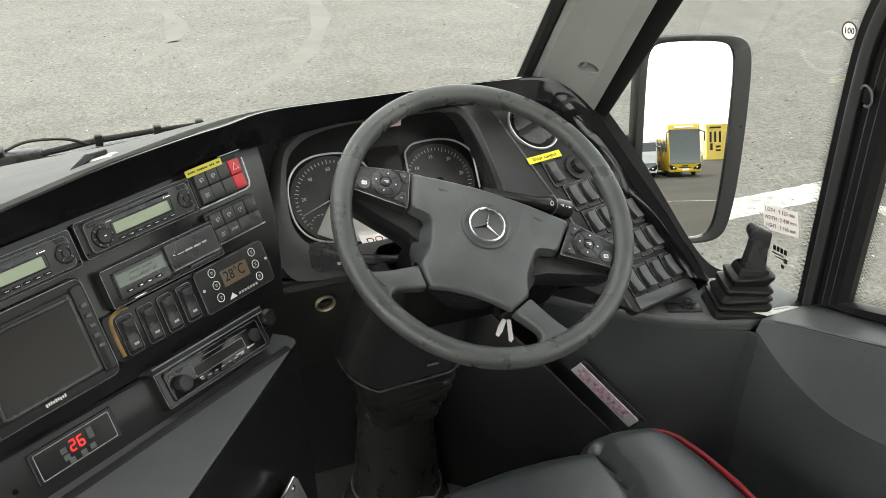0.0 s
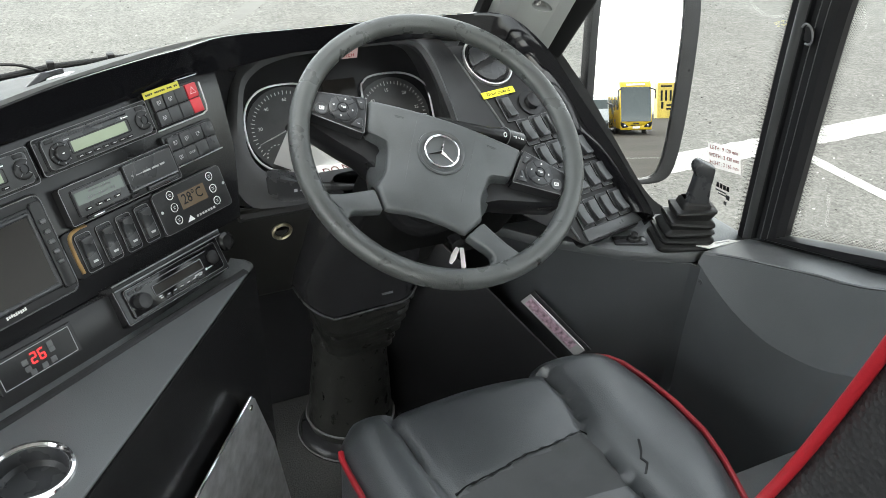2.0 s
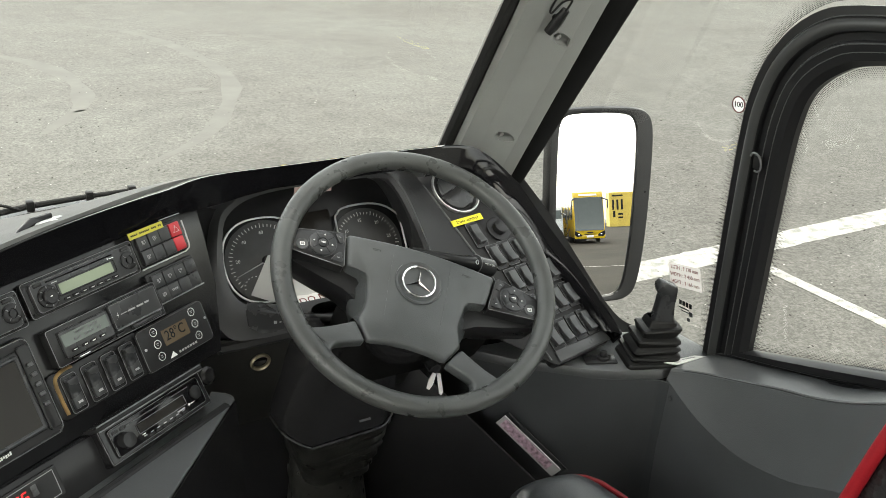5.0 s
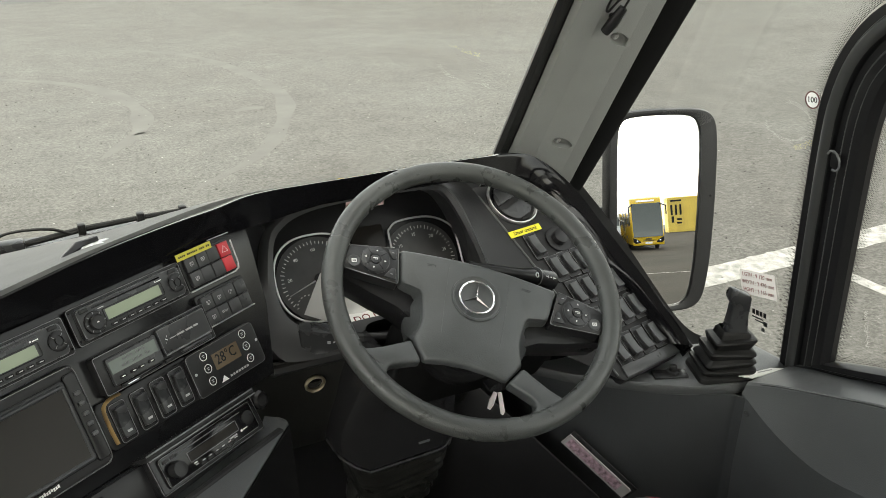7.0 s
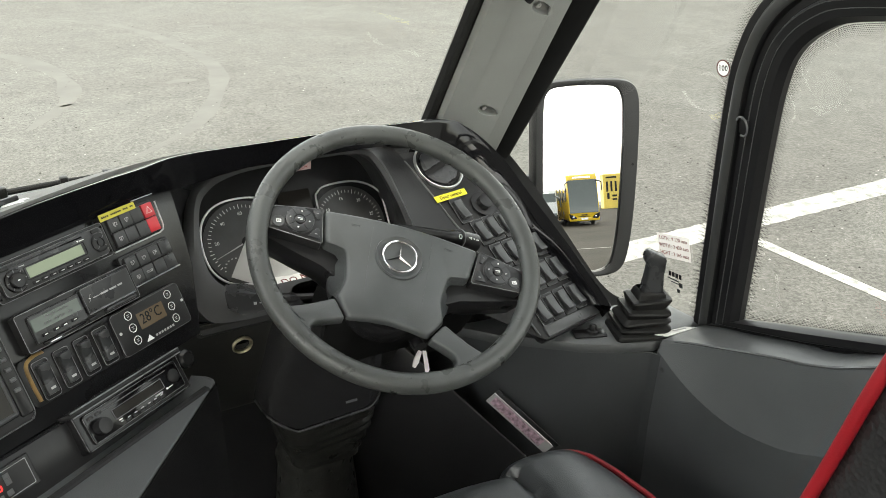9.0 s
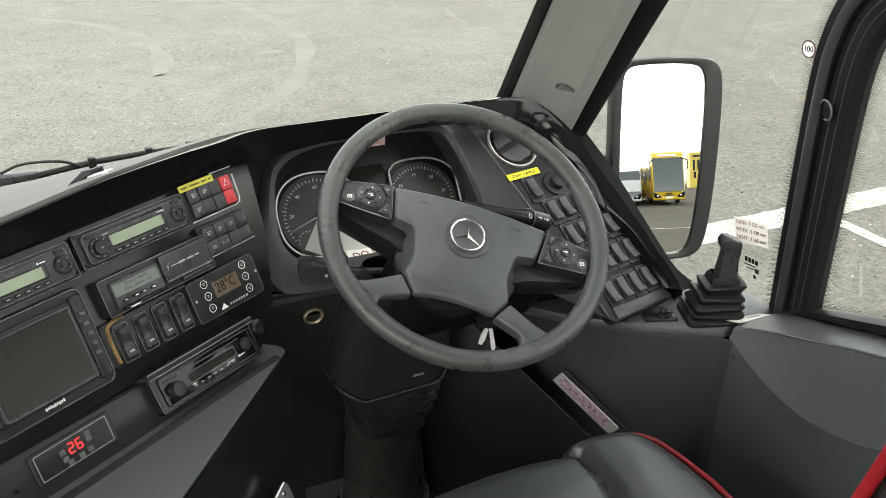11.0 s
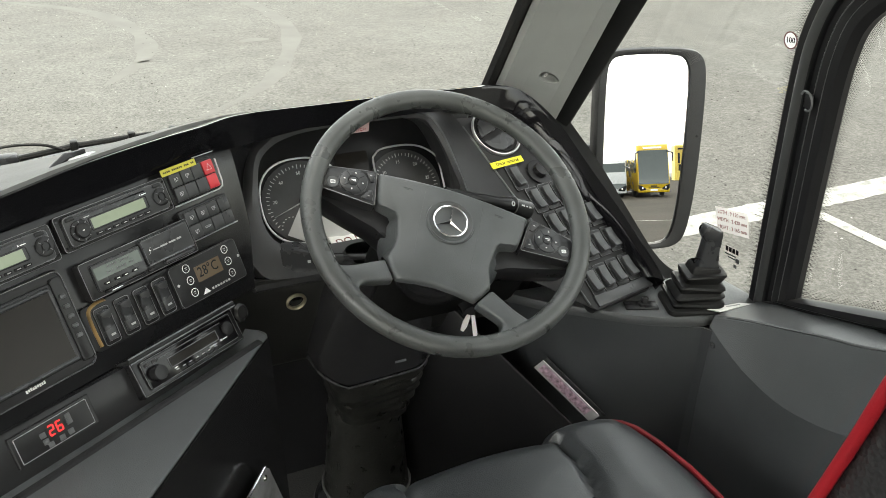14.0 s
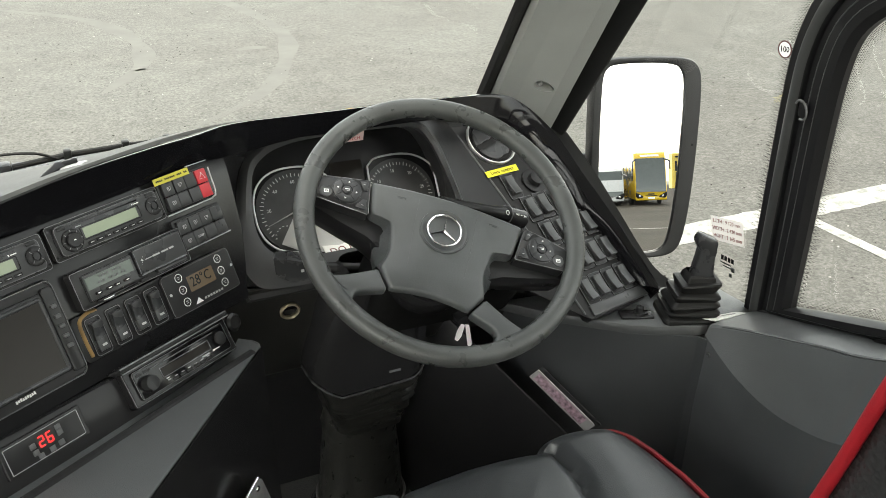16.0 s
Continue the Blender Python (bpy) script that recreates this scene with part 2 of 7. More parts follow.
# Greenish grey base holds part of the sky reflected in the coach glass.
BUSGLASS = material("dark_bus_glass", (0.045, 0.056, 0.052), 0.06, vary=0.1, coat=0.3)
CARPET = material("speckled_black_floor", (0.055, 0.055, 0.052), 0.9, grain=0.8, grain_scale=300, vary=0.5, vary_scale=300)
# Lining of the unseen shell, set very pale to bounce light inside.
LINING = material("pale_bounce_lining", (0.80, 0.80, 0.78), 0.8, vary=0.08)


# ---- building helpers ----
def part(name, bm, mat, parent=None, label="", smooth=40, m=None):
    """One mesh object out of a bmesh, under its thing."""
    bmesh.ops.remove_doubles(bm, verts=bm.verts, dist=1e-6)
    bmesh.ops.recalc_face_normals(bm, faces=bm.faces)
    me = bpy.data.meshes.new(name)
    bm.to_mesh(me)
    bm.free()
    me.materials.append(mat)
    if smooth:
        me.shade_smooth()
        me.set_sharp_from_angle(angle=radians(smooth))
    ob = new(name, me)
    if parent:
        ob.parent = parent
    if m is not None:
        ob.matrix_basis = m
    if label:
        tagged(ob, label)
    return ob


def thing(name, label, category, m=None, group="", kind=""):
    """An empty that carries the parts of one thing."""
    ob = new(name)
    ob.empty_display_size = 0.05
    if m is not None:
        ob.matrix_basis = m
    return tagged(ob, label, category, group, kind)


def structure(ob, label, category):
    return tagged(ob, label, category, kind="structure")


def frame_of(origin, x, y, z):
    x, y, z = Vector(x), Vector(y), Vector(z)
    return Matrix(((x.x, y.x, z.x, origin[0]), (x.y, y.y, z.y, origin[1]), (x.z, y.z, z.z, origin[2]), (0, 0, 0, 1)))


def box(x0, x1, y0, y1, z0, z1, bevel=0.0, bm=None, seg=2):
    """A box between limits, with rounded edges."""
    b = bmesh.new()
    vs = bmesh.ops.create_cube(b, size=1)["verts"]
    for v in vs:
        v.co = Vector(((x0 + x1) / 2 + v.co.x * (x1 - x0), (y0 + y1) / 2 + v.co.y * (y1 - y0), (z0 + z1) / 2 + v.co.z * (z1 - z0)))
    if bevel > 0:
        bmesh.ops.bevel(b, geom=list(b.edges), offset=min(bevel, 0.45 * min(x1 - x0, y1 - y0, z1 - z0)), segments=seg, affect='EDGES', profile=0.5)
    return join(bm, b)


def join(bm, b):
    """Adds b to bm."""
    if bm is None:
        return b
    me = bpy.data.meshes.new("joined")
    b.to_mesh(me)
    b.free()
    bm.from_mesh(me)
    bpy.data.meshes.remove(me)
    return bm


def moved(bm, m):
    bmesh.ops.transform(bm, matrix=m, verts=bm.verts)
    return bm


def prism(points, vec, bevel=0.0, bm=None, seg=2):
    """A solid from an outline, pushed along vec."""
    b = bmesh.new()
    f = b.faces.new([b.verts.new(p) for p in points])
    new_f = bmesh.ops.extrude_face_region(b, geom=[f])
    bmesh.ops.translate(b, vec=Vector(vec), verts=[v for v in new_f["geom"] if isinstance(v, bmesh.types.BMVert)])
    bmesh.ops.recalc_face_normals(b, faces=b.faces)
    if bevel > 0:
        bmesh.ops.bevel(b, geom=list(b.edges), offset=bevel, segments=seg, affect='EDGES', profile=0.5)
    return join(bm, b)


def flat(outline, z0, z1, bevel=0.0, bm=None):
    """A prism from a 2D outline between two heights."""
    return prism([(x, y, z0) for x, y in outline], (0, 0, z1 - z0), bevel, bm)


def rounded(x0, x1, y0, y1, r, n=5):
    """Outline of a rectangle with round corners."""
    pts = []
    for cx, cy, a0 in ((x1 - r, y1 - r, 0), (x0 + r, y1 - r, 90), (x0 + r, y0 + r, 180), (x1 - r, y0 + r, 270)):
        for i in range(n + 1):
            a = radians(a0 + 90 * i / n)
            pts.append((cx + r * math.cos(a), cy + r * math.sin(a)))
    return pts


def tube(path, radius, n=10, closed=False, bm=None, cap=True, squash=1.0):
    """A round bar along a path; radius may be a list."""
    b = bmesh.new()
    pts = [Vector(p) for p in path]
    count = len(pts)
    rings, ref = [], None
    for i, p in enumerate(pts):
        a = pts[(i - 1) % count] if (closed or i) else p
        c = pts[(i + 1) % count] if (closed or i < count - 1) else p
        t = (c - a).normalized()
        if ref is None:
            ref = t.orthogonal().normalized()
        ref = (ref - t * ref.dot(t)).normalized()
        side = t.cross(ref)
        r = radius[i] if isinstance(radius, (list, tuple)) else radius
        rings.append([b.verts.new(p + r * (math.cos(2 * math.pi * k / n) * ref + squash * math.sin(2 * math.pi * k / n) * side)) for k in range(n)])
    for i in range(count if closed else count - 1):
        p, q = rings[i], rings[(i + 1) % count]
        off = 0
        if closed and i == count - 1:
            off = min(range(n), key=lambda o: (p[0].co - q[o].co).length)
        for k in range(n):
            b.faces.new((p[k], p[(k + 1) % n], q[(k + 1 + off) % n], q[(k + off) % n]))
    if cap and not closed:
        b.faces.new(rings[0]), b.faces.new(list(reversed(rings[-1])))
    return join(bm, b)


def lathe(profile, n=32, bm=None, cap=False):
    """A turned shape about z from (radius, height) pairs."""
    b = bmesh.new()
    rings = [[b.verts.new((r * math.cos(2 * math.pi * k / n), r * math.sin(2 * math.pi * k / n), z)) for k in range(n)] for r, z in profile]
    for p, q in zip(rings, rings[1:]):
        for k in range(n):
            b.faces.new((p[k], p[(k + 1) % n], q[(k + 1) % n], q[k]))
    if cap:
        b.faces.new(rings[-1]), b.faces.new(list(reversed(rings[0])))
    return join(bm, b)


def skin(rows, bm=None, thick=0.0, closed=False):
    """A sheet through rows of points, thickened if asked."""
    b = bmesh.new()
    g = [[b.verts.new(p) for p in row] for row in rows]
    for p, q in zip(g, g[1:]):
        n = len(p)
        for k in range(n if closed else n - 1):
            b.faces.new((p[k], p[(k + 1) % n], q[(k + 1) % n], q[k]))
    bmesh.ops.recalc_face_normals(b, faces=b.faces)
    if thick:
        bmesh.ops.solidify(b, geom=list(b.faces), thickness=thick)
    return join(bm, b)


def curve(points, n=8):
    """A smooth line through points (Catmull-Rom)."""
    p = [Vector(q) for q in points]
    p = [2 * p[0] - p[1]] + p + [2 * p[-1] - p[-2]]
    out = []
    for i in range(1, len(p) - 2):
        for k in range(n):
            t = k / n
            out.append(0.5 * (2 * p[i] + (p[i + 1] - p[i - 1]) * t + (2 * p[i - 1] - 5 * p[i] + 4 * p[i + 1] - p[i + 2]) * t * t + (3 * p[i] - p[i - 1] - 3 * p[i + 1] + p[i + 2]) * t ** 3))
    return out + [p[-2]]


def words(text, size, depth=0.0003, align='CENTER', squeeze=1.0):
    """Lettering as a mesh lying in the xy plane."""
    cu = bpy.data.curves.new("words", 'FONT')
    cu.body, cu.size, cu.extrude, cu.align_x, cu.align_y = text, size, depth, align, 'CENTER'
    cu.resolution_u = 2
    ob = new("words", cu)
    dg = bpy.context.evaluated_depsgraph_get()
    dg.update()
    me = bpy.data.meshes.new_from_object(ob.evaluated_get(dg))
    bpy.data.objects.remove(ob)
    b = bmesh.new()
    b.from_mesh(me)
    bpy.data.meshes.remove(me)
    if squeeze != 1.0:
        bmesh.ops.scale(b, vec=(squeeze, 1, 1), verts=b.verts)
    return b


def at(x, y, z=0.0, rot=0.0):
    return pose(x, y, z, 0, 0, rot)

# ---- large structure: ground, bus shell ----
GROUND_Z, FLOOR_Z = -1.1, 0.10
RIGHT, UP, BACK = Vector((1, 0, 0)), Vector((0, 0, 1)), Vector((0, -1, 0))


def glass_x(z):
    """The right-hand side of the bus leans inwards as it rises."""
    return 0.75 - 0.10 * z


def side(y, z, out=0.0):
    return Vector((glass_x(z) + out, y, z))


def build_ground():
    b = bmesh.new()
    n, half = 40, 260.0
    grid = [[b.verts.new((-half + 2 * half * i / n, -half + 2 * half * j / n, GROUND_Z)) for i in range(n + 1)] for j in range(n + 1)]
    for j in range(n):
        for i in range(n):
            b.faces.new((grid[j][i], grid[j][i + 1], grid[j + 1][i + 1], grid[j + 1][i]))
    structure(part("ground", b, ASPHALT), "worn light grey asphalt yard with fine stones", "ground")


def road_line(name, a, c, width, label):
    a, c = Vector((*a, GROUND_Z)), Vector((*c, GROUND_Z))
    d = (c - a).normalized()
    s = Vector((-d.y, d.x, 0)) * width / 2
    n = max(2, int((c - a).length / 0.06))
    left, right_ = [], []
    for i in range(n + 1):
        p = a + (c - a) * i / n
        left.append(p + s * (1 + 0.04 * noise.noise(p * 3.1) + 0.10 * noise.noise(p * 14.0)) + Vector((0, 0, 0.004)))
        right_.append(p - s * (1 + 0.04 * noise.noise(p * 2.7 + Vector((9, 0, 0))) + 0.10 * noise.noise(p * 15.0 + Vector((5, 0, 0)))) + Vector((0, 0, 0.004)))
    structure(part(name, skin([left, right_]), PAINTLINE, smooth=0), label, "road marking")


def build_shell():
    # floor of the cab and the aisle
    structure(part("floor", box(-1.75, 0.72, -5.0, 0.70, FLOOR_Z - 0.05, FLOOR_Z), CARPET), "speckled black non-slip cab floor", "floor")
    # unseen ceiling and saloon walls, assumed; they shape and bounce the cab's light
    structure(part("ceiling", box(-1.75, 0.66, -5.0, -0.25, 2.05, 2.10), LINING), "unseen assumed bus ceiling, pale to bounce light into the cab", "ceiling")
    structure(part("wall_rear", box(-1.75, 0.72, -5.06, -5.0, -0.2, 0.9), LINING), "unseen assumed rear wall of the saloon, pale to bounce light", "wall")
    b = box(-1.80, -1.74, -5.0, -0.72, -0.2, 0.85)
    box(-1.80, -1.74, -5.0, 0.30, 1.90, 2.10, 0, b)
    for y in (-5.0, -3.6, -2.2, -0.8):
        box(-1.80, -1.74, y, y + 0.09, 0.85, 1.92, 0, b)
    structure(part("wall_left", b, LINING), "unseen assumed saloon wall with window openings, pale to bounce light", "wall")
    # right wall below the windows, behind the trim, and behind the driver
    belt = [(0.735, 0.715), (0.70, 0.692), (0.568, 0.624), (0.475, 0.563), (0.385, 0.502), (0.335, 0.478), (0.290, 0.470), (0.245, 0.480), (0.045, 0.545), (-0.07, 0.610), (-0.30, 0.71), (-0.62, 0.80), (-1.0, 0.86), (-5.0, 0.86)]
    outline = [side(0.72, -0.9, 0.03), *[side(y, z, 0.03) for y, z in belt], side(-5.0, -0.9, 0.03)]
    structure(part("wall_right", prism(outline, (-0.04, 0, 0), 0), RUBBER, smooth=0), "dark side wall below the driver's windows", "wall")
    # unseen roof rail and window posts, assumed
    b = box(0.55, 0.70, -5.0, -0.30, 1.90, 2.10)
    for y in (-5.0, -3.6, -2.2, -1.25):
        box(0.60, 0.69, y, y + 0.10, 0.80, 1.92, 0, b)
    structure(part("wall_right_upper", b, LINING), "unseen assumed roof rail above the side windows, pale to bounce light", "wall")
    b = prism([(-1.75, 0.74, -0.9), (0.72, 0.74, -0.9), (0.62, 0.74, 0.80), (-1.75, 0.74, 0.80)], (0, 0.05, 0))
    structure(part("wall_front", b, DARK, smooth=0), "dark front bulkhead below the windscreen", "wall")
    # unseen header, assumed, with the same light-bouncing lining
    b = prism([(-1.75, -0.30, 2.10), (0.66, -0.30, 2.10), (0.66, -0.14, 1.92), (-1.75, -0.14, 1.92)], (0, -0.06, 0.02))
    structure(part("header_rail", b, LINING), "unseen assumed header panel above the windscreen, pale to bounce light", "header")


build_ground()
road_line("road_line_cross", (1.5, 3.22), (16, 3.22), 0.26, "broad worn white parking line across the yard")
road_line("road_line_bay", (4.5, 3.05), (4.5, -6.0), 0.11, "thin white bay line beside the bus")
road_line("road_line_far", (-9.0, 28.43), (24.0, 19.09), 0.14, "white line along the far bays")
for k in range(8):
    a = Vector((0.7 + 3.6 * (k - 1), 25.68 - 1.02 * (k - 1), 0))
    road_line("road_line_divider", a.xy, (a + Vector((-0.42, 11.0, 0))).xy, 0.11, "white divider between far parking bays")
build_shell()


def build_windows():
    # windscreen
    base = [(-1.72, 0.30), (-1.2, 0.52), (-0.6, 0.63), (0.0, 0.66), (0.28, 0.63), (0.40, 0.585)]
    rows = []
    for k in range(5):
        z = 0.80 + 0.29 * k
        rows.append([Vector((x, y - 0.66 * (z - 0.86), z)) for x, y in base])
    ws = thing("windscreen", "large clear raked coach windscreen in a black rubber seal", "windscreen", kind="structure")
    g = part("pane", skin(rows), GLASS, ws, "clear glass")
    g.visible_shadow = False
    # side glazing
    sw = thing("side_window", "fixed side glass with black dotted edge beside the driver", "window", kind="structure")
    out = [(0.735, 0.70), (0.52, 0.60), (0.36, 0.48), (0.26, 0.490), (0.045, 0.556), (-0.07, 0.59), (-0.30, 0.71), (-0.62, 0.80), (-1.2, 0.86), (-1.2, 1.90), (-0.15, 1.90)]
    b = bmesh.new()
    b.faces.new([b.verts.new(side(y, z)) for y, z in out])
    g = part("pane", b, SIDEGLASS, sw, "clear glass")
    g.visible_shadow = False


build_windows()


# Lighter copies of the frame black: highlights and soft light put into the colour.
RIDGE = material("highlight_frame_ridge", (0.075, 0.077, 0.078), 0.30, spec=0.5, vary=0.1)
FRAMEGREY = material("lit_grey_frame", (0.040, 0.041, 0.041), 0.38, spec=0.4, vary=0.12, vary_scale=8)
# Pillar grey darkened to paint the shade inside the screw recesses.
RECESS = material("recess_shade_grey", (0.20, 0.205, 0.198), 0.6, vary=0.05)


def holed(outline, hole, z0, z1):
    """A plate with one opening."""
    b = bmesh.new()
    loops = []
    for pts in (outline, hole):
        vs = [b.verts.new((x, y, z1)) for x, y in pts]
        for k in range(len(vs)):
            b.edges.new((vs[k], vs[(k + 1) % len(vs)]))
        loops.append(vs)
    bmesh.ops.triangle_fill(b, use_beauty=True, use_dissolve=False, edges=list(b.edges))
    for vs in loops:
        low = [b.verts.new((v.co.x, v.co.y, z0)) for v in vs]
        for k in range(len(vs)):
            n = (k + 1) % len(vs)
            b.faces.new((vs[k], vs[n], low[n], low[k]))
    return b


def build_pillar():
    """Right windscreen pillar: grey trim between black seals."""
    def at_z(x, z, dy=0.0):
        return Vector((x, (0.9332 - 0.545 * z) / 0.84 + dy, z))
    p = thing("windscreen_pillar", "light grey plastic pillar trim with screw recesses between black seals", "pillar", kind="structure")
    zs = [0.78 + 0.155 * k for k in range(9)]
    part("trim", skin([[at_z(0.395, z, 0.05), at_z(0.366, z, 0.004), at_z(0.372, z, -0.006), at_z(0.4203, z, -0.0121)] for z in zs], thick=0.003), PILLAR, p, "light grey grained plastic", 25)
    part("trim", skin([[at_z(0.5177, z, -0.0121), at_z(0.522, z, -0.003), at_z(0.560, z, -0.010), at_z(0.566, z, 0.004), at_z(0.574, z, 0.04)] for z in zs], thick=0.003), PILLAR, p, "light grey grained plastic", 25)
    PF = frame_of(at_z(0.0, 0.0, -0.012), (1, 0, 0), (0, -0.545, 0.84), (0, -0.84, -0.545))
    per = 1.0 / PF.col[1].z

    def drop(x, z, k, turn=62):
        """Teardrop outline round a screw recess."""
        c, s_ = math.cos(radians(turn)), math.sin(radians(turn))
        loop = []
        for i_ in range(28):
            a = i_ * math.pi / 14
            u, v = 0.0120 * k * math.cos(a) * (1 + 0.25 * math.sin(a)), 0.034 * k * math.sin(a) - 0.008
            loop.append((x + u * c - v * s_, z * per + u * s_ + v * c))
        return loop
    for z0, z1, x, z in ((0.78, 1.04, 0.473, 0.925), (1.04, 2.02, 0.490, 1.157)):
        part("trim_face", moved(holed([(0.42, z0 * per), (0.518, z0 * per), (0.518, z1 * per), (0.42, z1 * per)], drop(x, z, 1.0), -0.003, 0.0), PF), PILLAR, p, "light grey grained plastic", 25)
        bowl = [[PF @ Vector((u, v, w)) for u, v in drop(x, z, k)] for k, w in ((1.0, -0.001), (0.94, -0.006), (0.84, -0.011), (0.6, -0.013), (0.02, -0.0135))]
        rec = part("screw_recess", skin(bowl, closed=True), RECESS, p, "deep teardrop screw recess, shade painted in as darker grey", 60)
        part("screw", moved(lathe([(0.0062, -0.006), (0.0060, 0.0025), (0.0030, 0.003), (0.0020, 0.001), (0, 0.001)], 14), PF @ at(x - 0.002, z * per + 0.000, -0.008)), STEEL, rec, "grey screw head")
    rows = []
    for k in range(9):
        z = 0.78 + 0.155 * k
        rows.append([at_z(0.375, z, 0.07), at_z(0.336, z, 0.012), at_z(0.340, z, 0.004), at_z(0.352, z, 0.006), at_z(0.364, z, 0.012), at_z(0.395, z, 0.06)])
    part("seal", skin(rows, thick=0.003), RUBBER, p, "black windscreen seal")
    rows = []
    for k in range(9):
        z = 0.70 + 0.165 * k
        e = 0.634 + 0.06 * (z - 0.80)
        rows.append([at_z(0.56, z, 0.05), at_z(0.562, z, 0.008), at_z(0.570, z, 0.003), at_z(e - 0.012, z, 0.012), at_z(e, z, 0.022), at_z(e + 0.03, z, 0.05)])
    part("seal", skin(rows, thick=0.003), MATT, p, "black painted window edge")
    mic = thing("pillar_microphone", "small black clip-on microphone with cable on the pillar", "microphone")
    part("body", tube([at_z(0.434, 1.178, -0.030), at_z(0.440, 1.195, -0.032), at_z(0.450, 1.222, -0.030)], [0.009, 0.011, 0.008], 12), BLACK, mic)
    part("clip", tube([at_z(0.446, 1.205, -0.014), at_z(0.446, 1.205, -0.034)], 0.007, 10), BLACK, mic)
    part("cable", tube(curve([at_z(0.452, 1.222, -0.030), at_z(0.456, 1.240, -0.026), at_z(0.440, 1.236, -0.022), at_z(0.428, 1.215, -0.020), at_z(0.424, 1.235, -0.018), at_z(0.445, 1.32, -0.016), at_z(0.46, 1.45, -0.014), at_z(0.46, 1.8, -0.014)], 5), 0.0022, 8), RUBBER, mic, "thin black cable")
    return p


build_pillar()


def build_driver_window():
    """The opening driver's window: rounded black frame set into the side glass."""
    w = thing("driver_window", "black framed sliding driver's window with dotted glass edge", "window", kind="structure")
    # outline of the opening in (y, z), front lower corner first
    inner = [(-0.071, 0.632), (-0.086, 0.80), (-0.104, 1.00), (-0.117, 1.09), (-0.137, 1.145), (-0.180, 1.185), (-0.24, 1.208), (-0.40, 1.222), (-1.0, 1.235)]
    inner_low = [(-0.22, 0.686), (-0.30, 0.714), (-0.62, 0.83), (-1.0, 0.89)]
    outer = [(0.042, 0.568), (0.024, 0.80), (0.005, 1.02), (-0.012, 1.12), (-0.052, 1.205), (-0.116, 1.265), (-0.20, 1.290), (-0.40, 1.300), (-1.0, 1.31)]
    outer_low = [(-0.22, 0.630), (-0.30, 0.66), (-0.62, 0.77), (-1.0, 0.83)]
    i_path = curve([(*q, 0) for q in inner], 4)
    o_path = curve([(*q, 0) for q in outer], 4)
    steps = ((0.0, 0.0), (0.0, 0.010), (0.17, 0.012), (0.20, 0.020), (0.27, 0.025), (0.36, 0.026), (0.42, 0.020), (0.44, 0.013), (0.56, 0.013), (0.60, 0.022), (0.64, 0.024), (0.90, 0.022), (1.0, 0.010), (1.0, -0.004))
    rows = []
    for o, i in zip(o_path, i_path):
        rows.append([side(o.x + (i.x - o.x) * s, o.y + (i.y - o.y) * s, -h) for s, h in steps])
    part("window_frame", skin(rows), FRAMEBLK, w, "matt black aluminium frame", 30)
    # highlight lines along the frame ridges, as lighter tubes
    for s_, h, rad in ((0.16, 0.0125, 0.0012), (0.62, 0.0236, 0.0010), (0.76, 0.0235, 0.0008)):
        part("frame_ridge", tube([side(o.x + (i.x - o.x) * s_, o.y + (i.y - o.y) * s_, -h) for o, i in zip(o_path, i_path)], rad, 6), RIDGE, w, "thin frame ridge, lighter to carry its highlight")
    # softly lit rounded section, painted lighter than the frame
    band = [[side(o.x + (i.x - o.x) * s_, o.y + (i.y - o.y) * s_, -h) for s_, h in ((0.205, 0.0210), (0.24, 0.0243), (0.28, 0.0262), (0.33, 0.0270), (0.375, 0.0262), (0.41, 0.0228))] for o, i in zip(o_path, i_path)]
    part("frame_band", skin(band, thick=0.0004), FRAMEGREY, w, "rounded frame section with its soft light put into a lighter grey", 60)
    catch = part("catch", tube(curve([side(-0.060 + 0.012 * math.cos(a), 1.010 + 0.017 * math.sin(a), -0.034 - 0.003 * math.sin(a)) for a in [0.6 + k * 0.55 for k in range(9)]], 3), 0.0020, 8), EDGEPL, w, "bent wire window catch")
    part("catch_block", moved(box(-0.008, 0.008, -0.012, 0.012, 0, 0.006, 0.002), frame_of(side(-0.060, 1.010, -0.026), (0, -1, 0), (-0.0995, 0, 0.995), (-0.995, 0, -0.0995))), FRAMEBLK, catch)
    rows = []
    for o, i in zip([outer[0]] + outer_low, [inner[0]] + inner_low):
        rows.append([side(o[0] + (i[0] - o[0]) * s, o[1] + (i[1] - o[1]) * s, -h * 0.95) for s, h in steps])
    part("window_frame", skin(rows), FRAMEBLK, w, "matt black lower rail", 30)
    # dotted edge printed on the glass: rows of small dots, finer inwards
    b = bmesh.new()
    def dot(y, z, r):
        vs = [b.verts.new(side(y + r * math.cos(a), z + r * math.sin(a), 0.002)) for a in (0.4, 1.97, 3.54, 5.11)]
        b.faces.new(vs)
    def dots_along(path, nrm, n_rows, pitch, r0, start=0.003):
        for k in range(n_rows):
            dist, last = 0.0, None
            for p, q in zip(path, path[1:]):
                seg = (q - p)
                ln = seg.length
                t = (pitch - dist) if last else 0.0
                last = True
                while t < ln:
                    c = p + seg * (t / ln) + nrm(p, seg) * (start + pitch * 0.9 * k)
                    dot(c.x + (seg.x / ln) * pitch * 0.5 * (k % 2), c.y + (seg.y / ln) * pitch * 0.5 * (k % 2), r0 * (1 - 0.75 * k / n_rows))
                    t += pitch
                dist = (ln - (t - pitch)) % pitch
